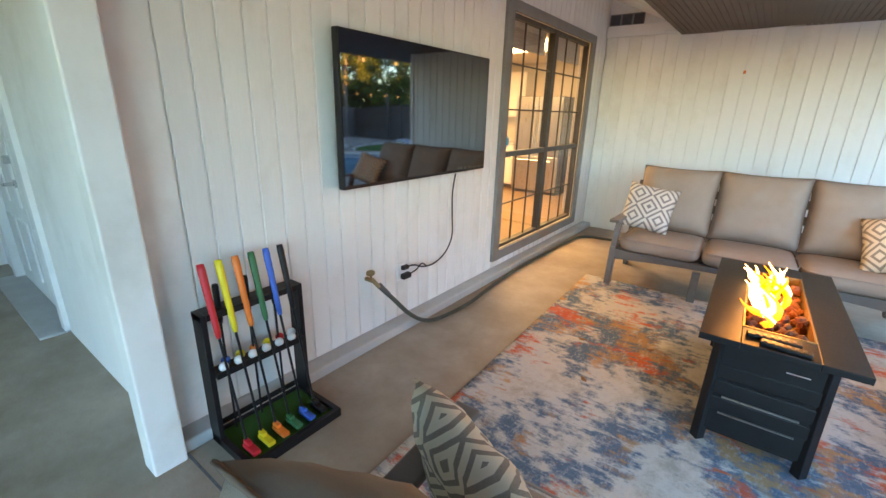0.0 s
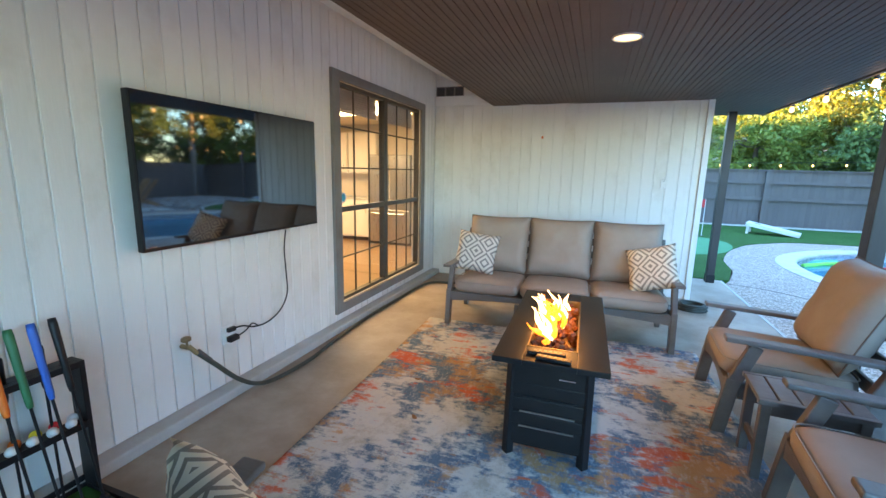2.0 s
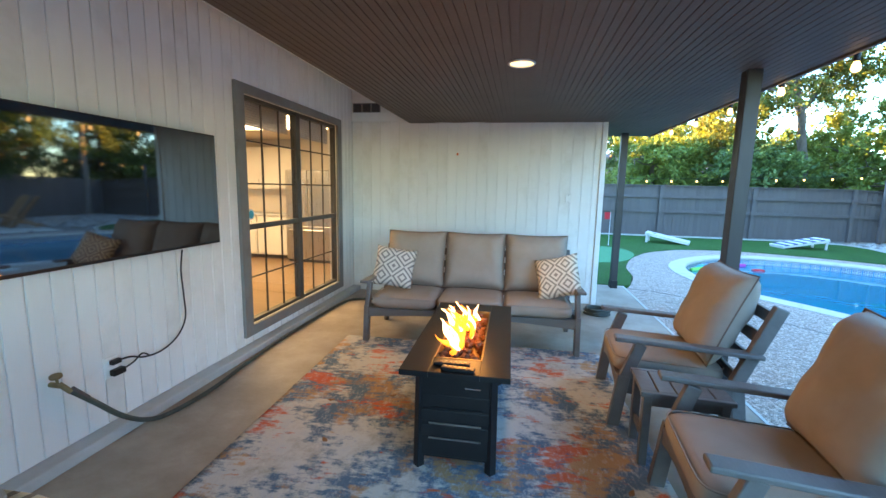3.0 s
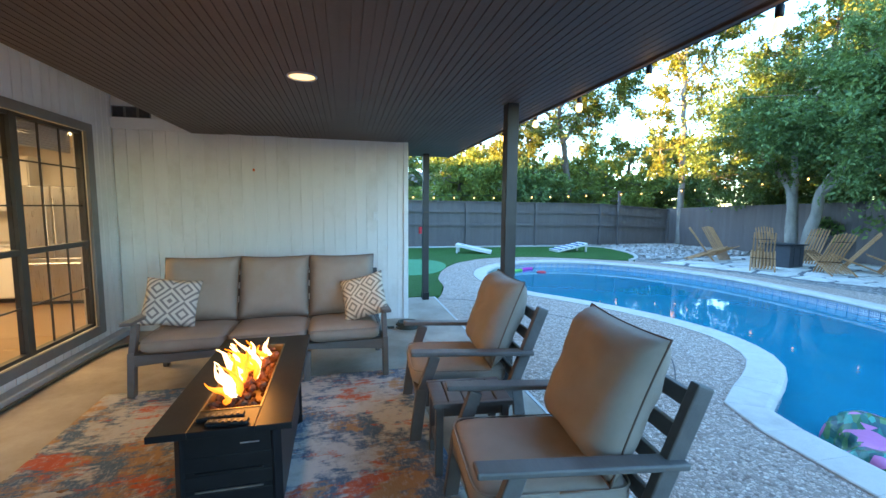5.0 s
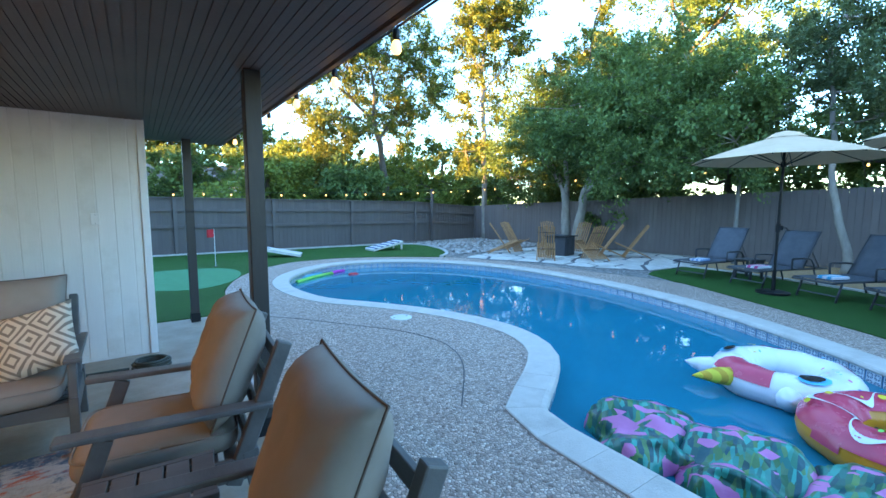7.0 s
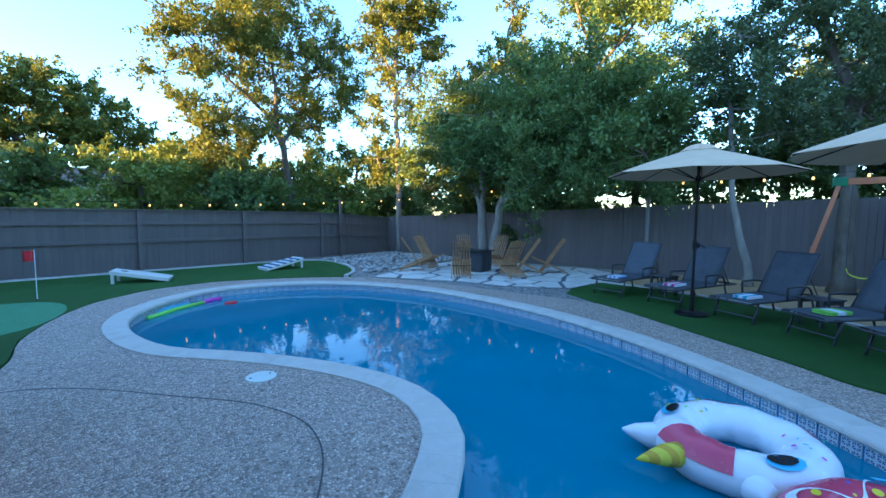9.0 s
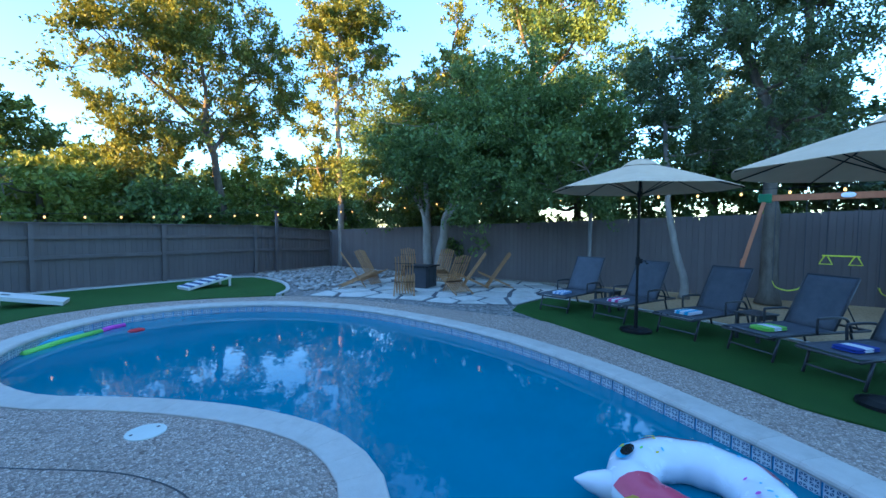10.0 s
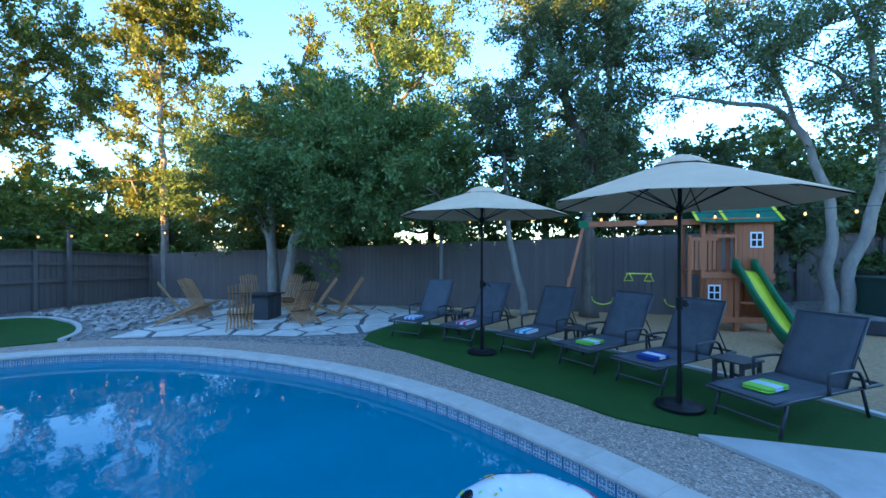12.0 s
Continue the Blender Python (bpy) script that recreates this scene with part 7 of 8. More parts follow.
# ---- trees ----
def tree(name, base, limbs, lobes, leaf, bark, n, size, label, seed, sprig=0.42, tips=6):
    """limbs: polylines from the ground up; lobes: (x, y, z, rx, ry, rz) of the crown, relative to the base.
    Boughs fan out through each lobe, leafy sprigs grow from the boughs, and leaves sit along the sprigs."""
    t = thing(name, pose(*base), label, "tree", "garden and street trees")
    rg = np.random.default_rng(seed)
    b = BM()
    anchor = []
    for i, (pts, r0, r1) in enumerate(limbs):
        sp = spline(pts, 5)
        k = len(sp)
        sp = [p + Vector((noise.noise(p * 1.3 + Vector((seed, 0, 0))), noise.noise(p * 1.3 + Vector((0, seed, 0))), 0)) * 0.10 * (j > 0) for j, p in enumerate(sp)]
        rs = [(r0 + (r1 - r0) * j / (k - 1)) * (1 + 0.12 * noise.noise(p * 3.1)) for j, p in enumerate(sp)]
        if pts[0][2] <= 0.01:
            rs[0] *= 1.45
            rs[1] *= 1.1
        tube(b, sp, rs, 10)
        anchor += [(p, q) for p, q in zip(sp[k // 3:], rs[k // 3:])]
    part("trunk", b, bark, t, smooth=True)
    b = BM()
    vol = [x[3] * x[4] * x[5] for x in lobes]
    starts, heads = [], []
    for (cx, cy, cz, rx, ry, rz), v in zip(lobes, vol):
        rx, ry, rz = rx * 1.38, ry * 1.38, rz * 1.35
        c = Vector((cx, cy, cz))
        m_ = max(12, int(n / cluster_leaves * v / sum(vol)))
        nsub = max(9, m_ // 6)
        d = rg.normal(size=(nsub, 3)) + np.array([0, 0, 0.25])
        d /= np.linalg.norm(d, axis=1)[:, None]
        reach = np.array([rx, ry, rz]) * (0.72 + 0.50 * rg.random((nsub, 1)))
        pick = rg.integers(0, nsub, m_)
        u = (0.12 + 0.88 * rg.random((m_, 1))) ** 0.7
        starts.append(np.array([cx, cy, cz]) + d[pick] * reach[pick] * u)
        h = d[pick] * 0.85 + rg.normal(size=(m_, 3)) * 0.55 + np.array([0, 0, 0.06])
        heads.append(h / np.linalg.norm(h, axis=1)[:, None])
        p0, r0 = min(anchor, key=lambda q: (q[0] - c).length)
        tube(b, spline([p0, p0.lerp(c, 0.5) + Vector((0, 0, -0.12 * rz)), c], 4), [max(0.012, r0 * 0.6 * (1 - 0.75 * j / 8)) for j in range(9)], 6)
        for k in range(min(tips, nsub)):
            e = c + Vector(d[k] * reach[k])
            tube(b, [c, c.lerp(e, 0.5) + Vector(rg.normal(size=3)) * 0.06 * rx, e], [0.018, 0.012, 0.004], 5)
    tagged(part("branch_work", b, bark, t, smooth=True), kind="stuff")
    st, hd_ = np.concatenate(starts), np.concatenate(heads)
    N = len(st) * cluster_leaves
    ln = np.repeat(sprig * (0.7 + 0.9 * rg.random((len(st), 1))), cluster_leaves, axis=0)
    hd_, st = np.repeat(hd_, cluster_leaves, axis=0), np.repeat(st, cluster_leaves, axis=0)
    s_ = rg.random((N, 1))
    pos = st + hd_ * ln * s_ + rg.normal(size=(N, 3)) * ln * (0.20 - 0.10 * s_) * np.array([1, 1, 0.75]) - np.array([0, 0, 0.10]) * ln * s_ * s_
    u = hd_ * 0.6 + rg.normal(size=(N, 3)) * 0.55 - np.array([0, 0, 0.12])
    u /= np.linalg.norm(u, axis=1)[:, None]
    w = np.cross(u, np.array([0, 0, 1.0]) + rg.normal(size=(N, 3)) * 0.75)
    w /= np.linalg.norm(w, axis=1)[:, None] + 1e-9
    L = 0.85 * size * (0.6 + 0.8 * rg.random((N, 1)))
    verts = np.stack([pos - u * L * 0.5, pos + w * L * 0.27, pos + u * L * 0.5, pos - w * L * 0.27], axis=1).reshape(-1, 3)
    me = bpy.data.meshes.new("crown")
    me.vertices.add(4 * N)
    me.vertices.foreach_set("co", verts.astype(np.float32).ravel())
    me.loops.add(4 * N)
    me.loops.foreach_set("vertex_index", np.arange(4 * N, dtype=np.int32))
    me.polygons.add(N)
    me.polygons.foreach_set("loop_start", np.arange(0, 4 * N, 4, dtype=np.int32))
    me.update(calc_edges=True)
    me.materials.append(leaf)
    ob = new("crown", me)
    ob.parent = t
    tagged(ob, "uneven crown of small leaves", kind="stuff")
    return t


cluster_leaves = 48
# slender tree in the fence corner
tree("slender_tree", (15.6, 15.95, 0), [([(0, 0, 0), (-0.05, 0, 2.6), (-0.1, 0.05, 5.4), (-0.2, 0.1, 7.7)], 0.14, 0.085), ([(-0.2, 0.1, 7.6), (0.1, 0.2, 9.2), (0.2, 0.2, 11.0)], 0.08, 0.02), ([(-0.2, 0.1, 7.4), (-0.7, 0.2, 8.4), (-0.9, 0.3, 9.8)], 0.06, 0.02), ([(-0.15, 0, 6.8), (0.8, -0.3, 8.0), (1.9, -0.3, 9.6)], 0.05, 0.02)],
     [(0.4, 0, 9.9, 1.30, 1.3, 0.95), (-0.6, 0, 10.1, 0.80, 0.9, 0.8), (1.9, 0, 9.9, 0.90, 0.9, 0.85), (-1.0, 0, 8.2, 0.85, 0.9, 0.75), (0.9, 0, 8.4, 1.05, 1.0, 0.75), (2.5, 0, 10.8, 0.50, 0.6, 0.5), (-0.8, 0, 6.0, 0.70, 0.8, 0.6), (0.8, 0, 6.3, 0.70, 0.8, 0.6), (-1.2, 0, 4.0, 0.60, 0.7, 0.6), (0.2, 0.1, 11.2, 0.9, 0.9, 0.6)],
     LEAF_OAK, PALEBARK, 26000, 0.16, "tall slender tree with a pale trunk in the fence corner", 11, 0.50)
# broad tree behind the fence
tree("oak_tree", (13.4, 21.6, 0), [([(0, 0, 0), (0.0, 0, 2.0), (-0.3, 0.0, 4.4), (-0.7, 0.2, 6.4)], 0.22, 0.13), ([(-0.7, 0.2, 6.2), (-2.4, 0.2, 7.4), (-4.6, 0.2, 9.0)], 0.10, 0.02), ([(-0.6, 0.1, 6.0), (-0.6, 0.3, 8.4), (-1.2, 0.3, 11.0)], 0.11, 0.03), ([(-0.4, 0, 5.0), (1.0, 0.3, 7.2), (2.4, 0.6, 9.2)], 0.09, 0.03), ([(-0.5, 0, 5.6), (-2.0, -0.3, 6.0), (-3.8, -0.3, 5.6)], 0.07, 0.02)],
     [(-4.1, 0, 9.1, 1.30, 1.6, 0.9), (-2.1, 0, 10.4, 1.65, 1.8, 1.2), (-5.2, 0, 9.5, 0.90, 0.9, 0.5), (-2.1, 0, 8.5, 1.80, 1.9, 1.1), (0.3, 0, 9.6, 1.55, 1.7, 1.2), (2.5, 0, 9.6, 1.40, 1.5, 1.3), (2.8, 0, 7.7, 1.15, 1.3, 1.0), (-3.4, 0, 6.3, 1.15, 1.3, 0.8), (-4.3, 0, 5.4, 1.0, 1.1, 0.8), (-0.3, 0, 6.8, 1.50, 1.6, 0.9), (-2.5, 0, 4.9, 1.45, 1.5, 0.8), (-5.2, 0, 7.3, 0.85, 0.8, 0.4), (-1.0, 0, 12.3, 2.2, 2.1, 1.2), (1.5, 0, 6.3, 1.35, 1.4, 1.0), (-3.0, 0, 3.4, 1.05, 1.1, 0.7)],
     LEAF_OAK, BARK, 80000, 0.17, "broad tree with golden evening light behind the fence", 12, 0.62)
# dense twin-trunk tree by the fire pit
tree("bushy_tree", (15.05, 10.55, 0), [([(0, 0.24, 0), (0.0, 0.26, 1.2), (-0.05, 0.3, 2.0), (-0.2, 1.0, 3.2), (-0.3, 1.8, 4.2)], 0.19, 0.08), ([(0.05, -0.16, 0), (0.05, -0.30, 1.2), (0.05, -0.52, 2.1), (0.1, -1.2, 3.3), (0.1, -2.6, 4.6)], 0.18, 0.07), ([(0.0, 0.25, 1.9), (-0.5, 0.0, 3.4), (-0.5, -0.6, 5.0)], 0.10, 0.04), ([(0.05, -0.45, 2.0), (-0.1, -1.8, 2.9), (-0.2, -4.0, 3.7)], 0.09, 0.03)],
     [(-0.4, 1.8, 4.2, 1.25, 1.4, 1.0), (-0.4, 2.9, 3.3, 0.95, 1.1, 0.65), (-0.3, 0.7, 5.3, 1.1, 1.1, 0.75), (-0.5, -0.7, 4.3, 1.6, 1.5, 1.15), (-0.3, -2.6, 5.1, 1.4, 1.4, 0.9), (-0.6, -2.6, 3.6, 1.5, 1.5, 0.85), (-0.4, -4.3, 3.9, 1.4, 1.4, 1.05), (-0.2, -3.8, 5.3, 1.1, 1.1, 0.75), (-0.4, -5.2, 3.2, 0.95, 1.0, 0.7), (-0.9, -1.5, 3.1, 1.3, 1.3, 0.55), (-0.9, 0.8, 3.3, 1.2, 1.2, 0.65), (0.2, -1.2, 5.8, 1.3, 1.3, 0.7), (0.9, 0.0, 4.2, 1.3, 1.6, 1.2), (0.9, -3.2, 4.2, 1.3, 1.7, 1.2), (-0.6, 2.5, 2.7, 0.9, 1.2, 0.4), (-0.5, -4.7, 2.7, 1.0, 1.2, 0.45), (-0.8, -3.0, 2.8, 1.1, 1.2, 0.4)],
     LEAF_DARK, PALEBARK, 135000, 0.125, "dense leafy tree with two pale trunks beside the fire pit", 13, 0.62, 8)
# tall trees behind the east fence
tree("tall_tree", (22.0, 10.2, 0), [([(0, 0, 0), (0.1, 0, 5), (0.0, -0.1, 10), (0.1, -0.4, 16)], 0.26, 0.04), ([(0, 0, 8), (0.2, -1.6, 9.6), (0.3, -2.8, 11.6)], 0.10, 0.02), ([(0, 0, 9), (-0.2, 0.8, 11.2), (-0.2, 1.2, 13.5)], 0.10, 0.02)],
     [(0, -0.4, 13.6, 1.6, 1.7, 1.4), (0, 1.3, 12.4, 1.1, 1.1, 1.1), (0, -1.0, 11.2, 1.8, 1.9, 1.3), (0, -2.9, 11.2, 1.1, 1.1, 1.0), (0, 0, 9.6, 1.6, 1.6, 1.2), (0, -2.3, 9.0, 1.2, 1.2, 0.9), (0, -3.3, 12.2, 0.7, 0.8, 0.6), (0, 0.8, 15.0, 1.4, 1.4, 1.2), (0, -1.4, 15.4, 1.4, 1.4, 1.2), (0, 0.5, 7.4, 1.9, 2.2, 1.3), (0, -2.4, 7.0, 1.7, 1.9, 1.2)],
     LEAF_DARK, BARK, 56000, 0.18, "tall tree rising behind the dense garden tree", 14, 0.62)
tree("street_tree", (20.6, 14.4, 0), [([(0, 0, 0), (0.1, 0, 4), (0.0, -0.3, 8), (0.1, -0.8, 11.6)], 0.2, 0.03)],
     [(0, -0.8, 11.2, 0.6, 0.65, 1.0), (0, -0.5, 9.7, 1.0, 1.05, 0.9), (0, 0.5, 8.6, 1.2, 1.3, 0.8), (0, -1.6, 8.4, 1.1, 1.1, 0.8), (0, 1.7, 8.4, 0.8, 0.9, 0.9), (0, 0, 7.0, 1.7, 1.9, 1.0), (0, 1.6, 6.2, 1.3, 1.4, 0.9), (0, -1.6, 6.2, 1.6, 1.6, 0.9)],
     LEAF_OAK, BARK, 34000, 0.17, "narrow tree with sunlit top behind the fence", 15, 0.55)
# trees by the swing
tree("leaning_tree", (15.75, 3.25, 0), [([(0, 0, 0), (-0.05, 0.12, 1.0), (-0.1, 0.36, 2.1), (0.0, 0.55, 3.9), (0.1, 0.7, 5.6)], 0.10, 0.04)],
     [(0.1, 0.8, 5.3, 0.85, 0.9, 0.75), (0.1, 0.0, 4.4, 0.9, 0.95, 0.7), (0, 1.2, 4.2, 0.7, 0.75, 0.6), (0.1, 0.5, 6.0, 0.75, 0.8, 0.6), (0.1, -0.4, 3.6, 0.7, 0.65, 0.35)],
     LEAF_BLUE, PALEBARK, 28000, 0.10, "leaning pale-barked tree by the fence", 16, 0.40)
tree("elm_tree", (16.1, 1.6, 0), [([(0, 0, 0), (0.0, 0.02, 2.1), (0.1, 0.1, 4.2), (0.0, 0.6, 6.2), (0.1, 0.9, 8.6)], 0.19, 0.04), ([(0.05, 0.05, 3.6), (0.0, -0.4, 5.6), (0.1, -0.5, 7.4), (0.1, -0.5, 9.0)], 0.11, 0.03), ([(0, 0.4, 5.4), (-0.2, 1.2, 6.6), (-0.2, 1.7, 7.6)], 0.06, 0.02)],
     [(0, 0.1, 7.6, 1.1, 1.15, 0.95), (0, 1.3, 7.7, 0.9, 0.9, 0.85), (0, -0.7, 6.5, 0.85, 0.85, 0.65), (0, 0.5, 6.1, 1.0, 1.05, 0.65), (0, 1.7, 6.6, 0.75, 0.75, 0.55), (0, -0.2, 5.1, 0.85, 0.85, 0.6), (0, -1.0, 7.8, 0.7, 0.7, 0.65), (0, 0.7, 8.9, 1.2, 1.2, 0.7), (0, -0.1, 3.9, 0.8, 0.8, 0.55), (0, -0.8, 4.2, 0.7, 0.7, 0.5)],
     LEAF_BLUE, BARK, 64000, 0.10, "tall elm-like tree with forked trunks behind the swings", 17, 0.44, 9)
# arching trees beyond the play set
tree("arching_tree", (17.0, -4.1, 0.2), [([(0, 0.18, 0), (0.0, 0.18, 1.2), (0.0, 0.14, 2.4), (-0.1, 0.6, 4.0), (-0.2, 1.3, 5.0), (-0.2, 2.3, 5.3), (-0.3, 3.6, 5.6)], 0.16, 0.025), ([(0.05, -0.2, 0), (0.05, -0.3, 1.2), (0.1, -0.9, 3.2), (0.0, -0.75, 4.8), (-0.2, -0.55, 6.2), (-0.3, 0.0, 7.4)], 0.16, 0.04), ([(-0.15, 0.9, 4.6), (-0.3, 1.4, 5.8), (-0.4, 2.4, 6.8), (-0.4, 3.0, 7.4)], 0.06, 0.015), ([(0.0, -0.7, 4.9), (-0.2, 0.2, 5.8), (-0.3, 1.2, 6.4)], 0.05, 0.015), ([(0.1, -0.9, 3.4), (0.2, -2.0, 5.0), (0.2, -3.0, 6.6)], 0.06, 0.02)],
     [(-0.4, 3.2, 6.4, 0.9, 0.95, 0.5), (-0.4, 2.3, 7.0, 1.0, 1.0, 0.55), (-0.3, 3.6, 5.5, 0.75, 0.7, 0.4), (-0.4, 1.4, 6.3, 0.95, 0.95, 0.6), (-0.3, 2.3, 5.7, 0.75, 0.75, 0.4), (-0.4, 0.6, 6.8, 0.85, 0.85, 0.6), (-0.3, 0.1, 5.4, 0.75, 0.75, 0.6), (-0.3, -0.5, 4.3, 0.65, 0.65, 0.55), (-0.3, 0.9, 5.0, 0.7, 0.7, 0.4), (-0.4, 2.8, 7.6, 0.9, 0.9, 0.5), (-0.4, -0.5, 7.1, 0.9, 0.9, 0.7), (0, -2.0, 5.4, 1.2, 1.2, 0.8), (-0.2, -2.4, 6.8, 1.2, 1.2, 0.8)],
     LEAF_BLUE, PALEBARK, 62000, 0.09, "arching pale-trunked tree leaning over the play set", 18, 0.46, 12)
# dense old tree over the neighbouring house
tree("live_oak", (5.6, 31.0, 0), [([(0, 0, 0), (-0.1, 0, 1.6), (-0.6, 0, 3.2), (-1.6, 0, 5.4)], 0.42, 0.14), ([(0.2, 0.1, 0), (0.5, 0, 1.8), (1.4, 0, 3.4), (2.4, 0, 5.0)], 0.34, 0.10)],
     [(-1.2, 0, 7.3, 1.7, 1.9, 1.3), (0.3, 0, 6.8, 1.8, 2.0, 1.4), (1.8, 0, 6.2, 1.7, 1.8, 1.2), (3.2, 0, 5.3, 1.4, 1.5, 1.0), (-1.7, 0, 5.1, 1.5, 1.7, 1.1), (0.4, 0, 4.7, 2.0, 2.0, 1.0), (-3.2, 0, 7.2, 1.8, 1.9, 1.5), (-3.4, 0, 5.0, 1.6, 1.7, 1.1), (4.3, 0, 4.3, 1.2, 1.2, 0.8)],
     LEAF_OAK, BARK, 56000, 0.22, "dense old tree with golden leaves over a neighbour's roof", 19, 0.60)
# neighbouring trees and hedge masses beyond the fences
rgt = random.Random(33)
for k, (x, y, h, w, lf, nn) in enumerate(((21.5, -6.5, 5.4, 2.6, LEAF_DARK, 16000), (9.5, 26.0, 5.6, 2.8, LEAF_LIGHT, 22000), (16.5, 24.0, 5.4, 2.9, LEAF_LIGHT, 24000), (18.8, 19.5, 5.2, 2.6, LEAF_DARK, 24000),
                                       (20.0, 7.4, 6.4, 2.6, LEAF_DARK, 26000), (20.5, 3.0, 6.2, 2.6, LEAF_DARK, 24000), (21.5, -1.2, 6.0, 2.8, LEAF_BLUE, 22000), (24.5, -5.5, 6.6, 3.0, LEAF_OAK, 18000), (23.0, 17.0, 6.2, 3.0, LEAF_DARK, 22000), (13.2, 30.0, 6.4, 3.4, LEAF_OAK, 20000), (4.0, 24.5, 4.4, 2.2, LEAF_DARK, 15000), (20.0, 25.5, 7.0, 3.2, LEAF_OAK, 18000), (-1.5, 24.0, 5.0, 2.4, LEAF_LIGHT, 12000), (7.2, 21.5, 4.2, 2.6, LEAF_LIGHT, 16000), (10.8, 20.2, 4.0, 2.2, LEAF_DARK, 14000), (15.6, 19.8, 4.2, 2.4, LEAF_LIGHT, 15000), (18.6, 13.6, 4.8, 2.3, LEAF_DARK, 16000), (18.4, 10.0, 4.6, 2.2, LEAF_DARK, 16000), (19.6, -3.6, 4.8, 2.4, LEAF_BLUE, 14000), (12.0, 24.6, 6.0, 3.0, LEAF_OAK, 18000), (26.0, -7.0, 8.0, 3.8, LEAF_OAK, 22000), (24.0, 1.5, 9.0, 3.0, LEAF_BLUE, 22000), (22.5, -11.0, 9.0, 3.4, LEAF_BLUE, 20000))):
    bl = [(rgt.uniform(-0.6, 0.6) * w, rgt.uniform(-0.5, 0.5) * w, h * rgt.uniform(0.28, 0.80), w * rgt.uniform(0.42, 0.62), w * rgt.uniform(0.42, 0.62), h * rgt.uniform(0.12, 0.18)) for _ in range(10)]
    tree("background_tree", (x, y, 0), [([(0, 0, 0), (0.1, 0, h * 0.25), (0, 0.1, h * 0.5), (0.1, 0, h * 0.75)], 0.22, 0.06)], bl, lf, BARK, nn, 0.2, "rounded leafy tree beyond the garden fence", 40 + k, 0.55, 3)

# ---- far houses ----
def far_house(x, y, turn, w, d, h, rise, label):
    hh = thing("far_house", pose(x, y, 0, 0, 0, turn), label, "house", "houses beyond the fence")
    part("wall", box(BM(), (-w / 2, -d / 2, 0), (w / 2, d / 2, h)), FARWALL, hh)
    b = BM()
    va = [b.verts.new(p) for p in ((-w / 2 - 0.4, -d / 2 - 0.4, h), (w / 2 + 0.4, -d / 2 - 0.4, h), (w / 2 + 0.4, 0, h + rise), (-w / 2 - 0.4, 0, h + rise), (-w / 2 - 0.4, d / 2 + 0.4, h), (w / 2 + 0.4, d / 2 + 0.4, h))]
    b.faces.new((va[0], va[1], va[2], va[3])), b.faces.new((va[3], va[2], va[5], va[4]))
    b.faces.new((va[0], va[3], va[4])), b.faces.new((va[1], va[5], va[2])), b.faces.new((va[0], va[4], va[5], va[1]))
    bmesh.ops.recalc_face_normals(b, faces=b.faces)
    part("roof", b, ROOF, hh)
    for k in range(3):
        xx = -w / 3 + w / 3 * k
        wd = part("window", box(BM(), (xx - 0.6, -d / 2 - 0.04, 1.0), (xx + 0.6, -d / 2 - 0.005, 2.2)), WHITE_TRIM, hh)
        part("pane", box(BM(), (xx - 0.52, -d / 2 - 0.05, 1.08), (xx + 0.52, -d / 2 - 0.041, 2.12)), BLACK, wd)
    return hh


far_house(8.0, 44.0, -6, 13.0, 8.0, 3.2, 1.9, "white single-storey house with a grey roof beyond the trees")
# unseen; added so its shadow covers the north fence and lower crowns
far_house(-13.0, 31.0, 78, 24.0, 9.0, 3.2, 2.2, "unseen plain house, added to keep the low sun off the fence")
far_house(19.0, 37.0, -25, 11.0, 8.0, 2.9, 1.5, "pale single-storey house with a dark roof beyond the fence")

# ---- light poles and string lights ----
pl = thing("light_pole", pose(15.42, 5.48, 0), "round grey metal pole carrying string lights", "pole", "string light poles")
part("shaft", rod(BM(), (0, 0, 0), (0, 0, 2.68), 0.05, 0.05, 16), GREY_TRIM, pl)
part("cap", rod(BM(), (0, 0, 2.68), (0, 0, 2.71), 0.055, 0.04, 16), GREY_TRIM, pl)
pl = thing("light_pole", pose(12.75, 16.2, 0), "slim dark timber pole carrying string lights by the fence", "pole", "string light poles")
part("shaft", box(BM(), (-0.045, -0.045, 0), (0.045, 0.045, 2.24), 0.004), FENCE, pl)
part("cap", box(BM(), (-0.055, -0.055, 2.24), (0.055, 0.055, 2.27), 0.004), FENCE, pl)
BULB = glow("warm_bulb", (1.0, 0.55, 0.18), 0.27)
bulb_me = mesh_of(tube(BM(), [(0, 0, -0.055), (0, 0, -0.065), (0, 0, -0.085), (0, 0, -0.115), (0, 0, -0.132), (0, 0, -0.137)], [0.014, 0.016, 0.026, 0.031, 0.02, 0.004], 10), "bulb", BULB, True)
sock_me = mesh_of(tube(BM(), [(0, 0, 0.0), (0, 0, -0.012), (0, 0, -0.05), (0, 0, -0.058)], [0.010, 0.018, 0.018, 0.014], 8), "socket", BLACK, True)


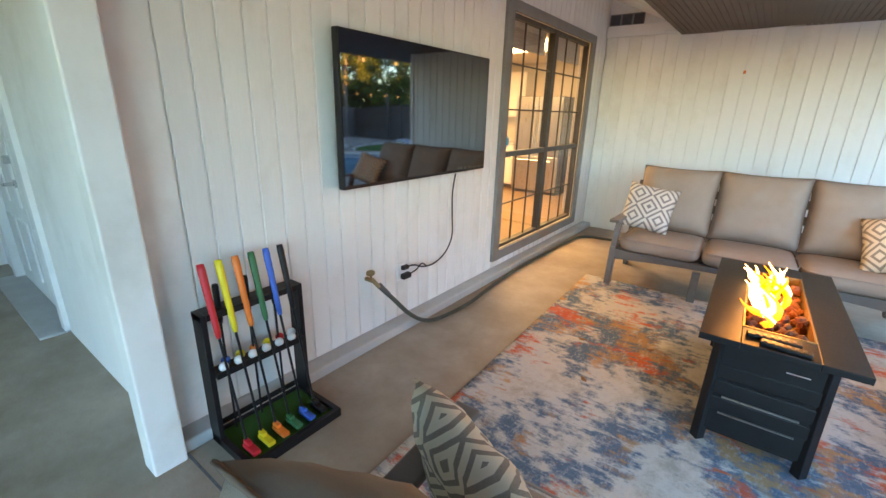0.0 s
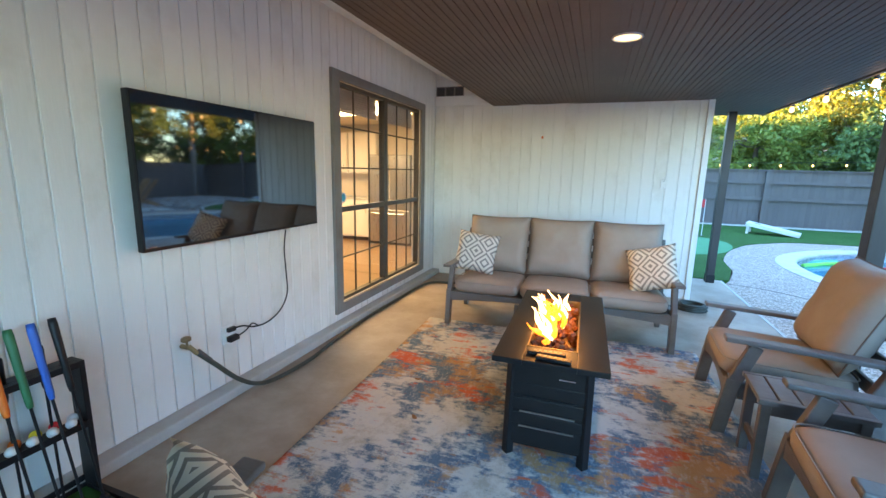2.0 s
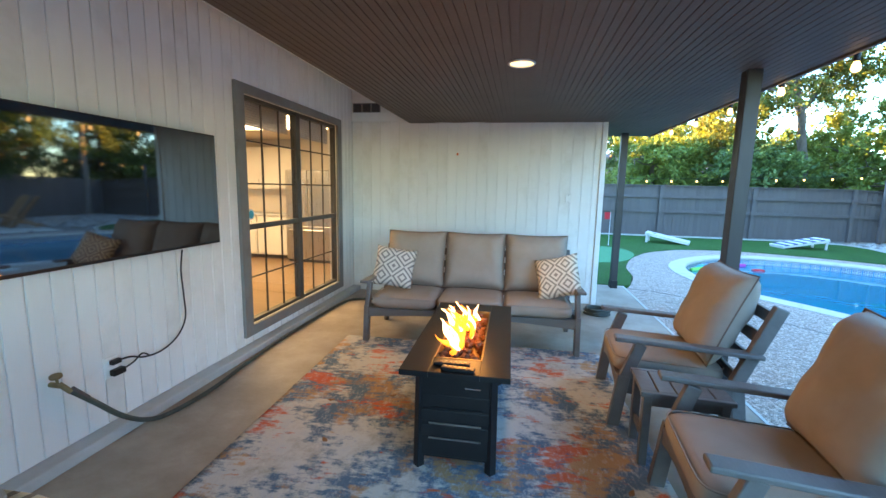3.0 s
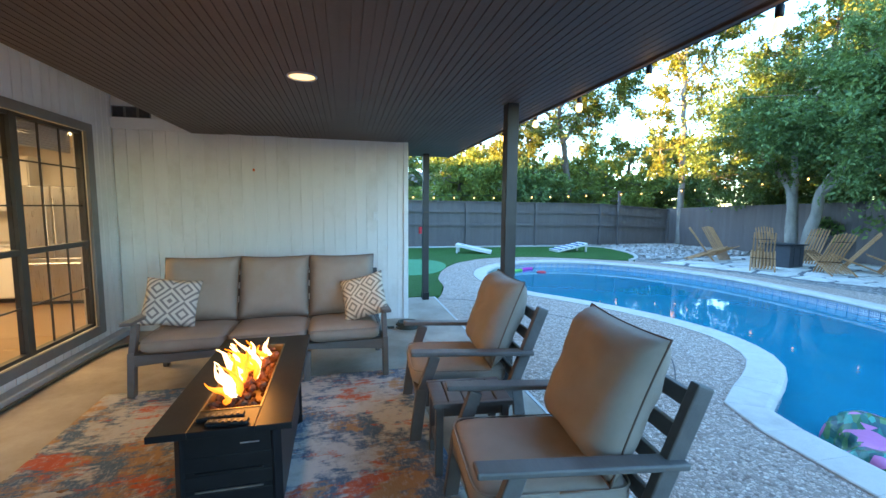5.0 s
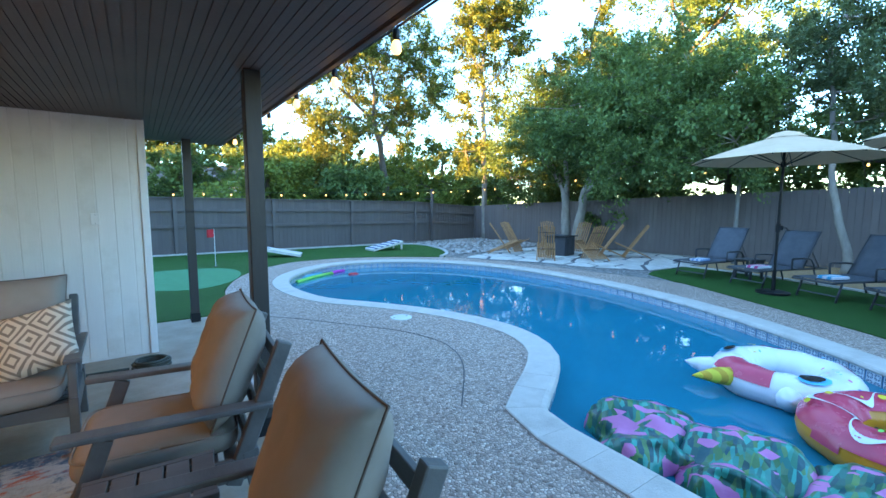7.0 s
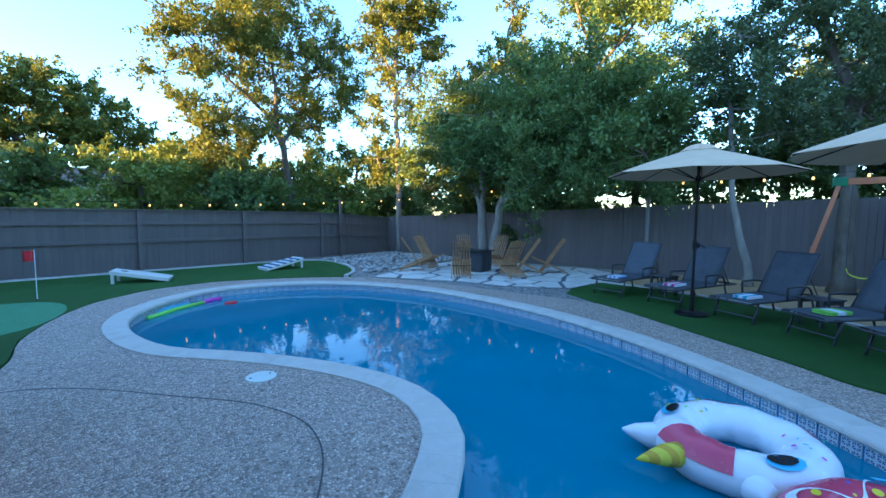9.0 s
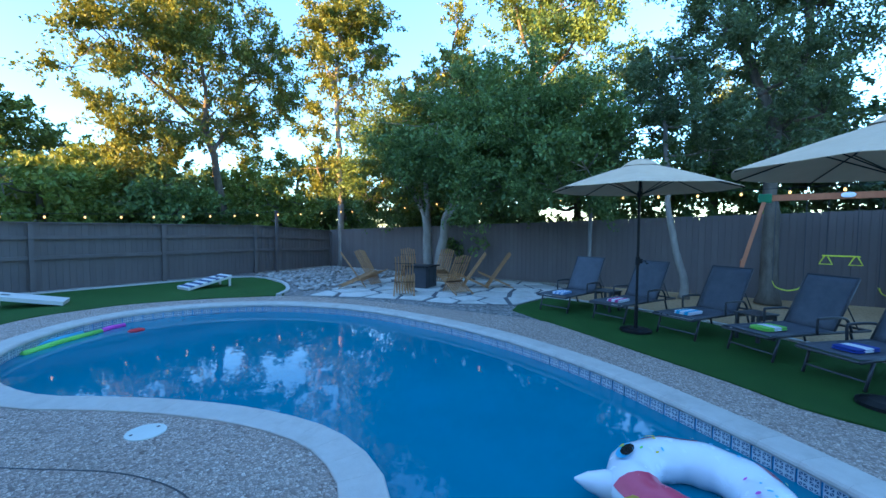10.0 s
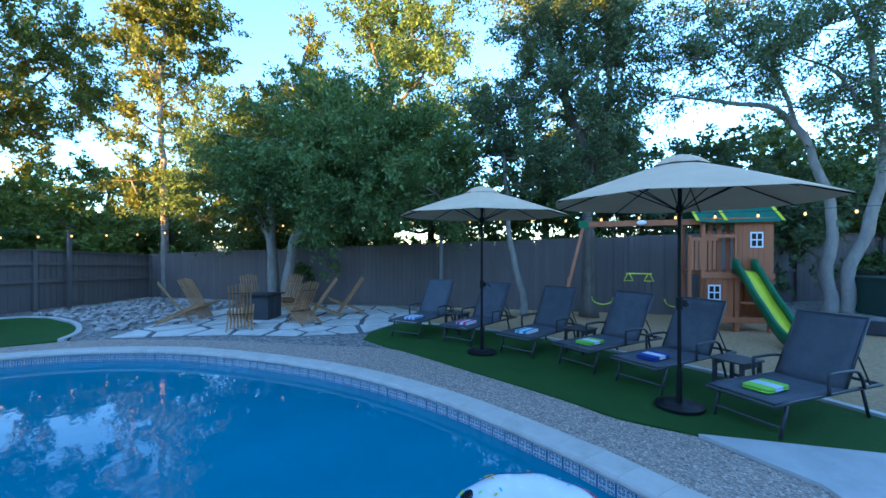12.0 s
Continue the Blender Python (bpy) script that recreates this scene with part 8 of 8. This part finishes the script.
def light_string(pts, spacing, label, sag=0.07):
    s = thing("string_light", pose(0, 0, 0), label, "string light", "garden string lights")
    b = BM()
    line = []
    for a, c in zip(pts, pts[1:]):
        a, c = Vector(a), Vector(c)
        k = max(2, round((c - a).length / spacing))
        for i in range(k):
            u = i / k
            line.append(a.lerp(c, u) + Vector((0, 0, -sag * 4 * u * (1 - u) * (c - a).length / 5)))
    line.append(Vector(pts[-1]))
    part("cable", tube(b, line, 0.006, 5), BLACK, s)
    for p in line[1:-1:1]:
        so = shared("socket", sock_me, s, Matrix.Translation(p))
        shared("bulb", bulb_me, so, Matrix.Diagonal((0.85, 0.85, 0.9, 1)), "warm glowing bulb")
    return s


light_string([(3.29, -2.5, 2.40), (3.29, 1.135, 2.40), (3.29, 4.235, 2.42), (3.29, 7.6, 2.45)], 0.775, "warm bulb string light along the patio roof edge", 0.03)
light_string([(-5.0, 16.3, 1.97), (4.0, 16.3, 1.98), (12.75, 16.1, 2.22), (15.45, 15.8, 2.40), (15.05, 10.45, 2.56), (15.42, 5.48, 2.62), (15.2, 0.5, 2.60), (14.2, -3.9, 2.62), (17.0, -6.0, 2.8)], 0.80, "warm bulb string light strung round the garden", 0.04)

# ---- siding boards on the house walls ----
def boards(root, span, axis, face, z0, z1, width, openings, seed):
    """Vertical grooved boards along one wall; axis 'y': along y facing +x at x = face; 'x': along x facing -y at y = face."""
    rg = random.Random(seed)
    a = span[0]
    cache = {}
    while a < span[1] - 0.02:
        w = min(rg.choice(width), span[1] - a)
        cuts = [(z0, z1)]
        for (oa, ob_, oz0, oz1) in openings:
            if a + w > oa + 0.01 and a < ob_ - 0.01:
                cuts = [(z0, oz0), (oz1, z1)]
        for c0, c1 in cuts:
            key = (round(w, 3), round(c1 - c0, 3))
            if key not in cache:
                cache[key] = mesh_of(box(BM(), (-key[0] / 2 + 0.0045, -0.007, 0.0), (key[0] / 2 - 0.0045, 0.007, key[1]), 0.003), "board", WHITE)
            m_ = pose(face - 0.008, a + w / 2, c0, 0, 0, 90) if axis == "y" else pose(a + w / 2, face + 0.008, c0)
            ob = new("board", cache[key])
            ob.matrix_basis = m_
            ob.parent = root
        a += w
    return root


setting("corner_trim_board", box(BM(), (WALL_X - 0.009, 0.80, 0.065), (WALL_X + 0.003, 0.988, 2.83), 0.003), WHITE_TRIM, "wide flat white board at the corner of the house wall", "trim")
boards(tv_wall, (0.993, END_Y - 0.001), "y", WALL_X, 0.065, 2.83, (0.118,), [(WIN_Y0, WIN_Y1, WIN_Z0 - 0.02, WIN_Z1 + 0.01)], 3)
boards(end_wall, (WALL_X + 0.01, END_X - 0.05), "x", END_Y, 0.02, CEIL + 0.018, (0.137,), [], 5)
setting("end_wall_corner", box(BM(), (END_X - 0.05, END_Y - 0.02, 0.0), (END_X + 0.015, END_Y + 0.16, CEIL + 0.01), 0.004), WHITE_TRIM, "white corner trim of the end wall", "trim")
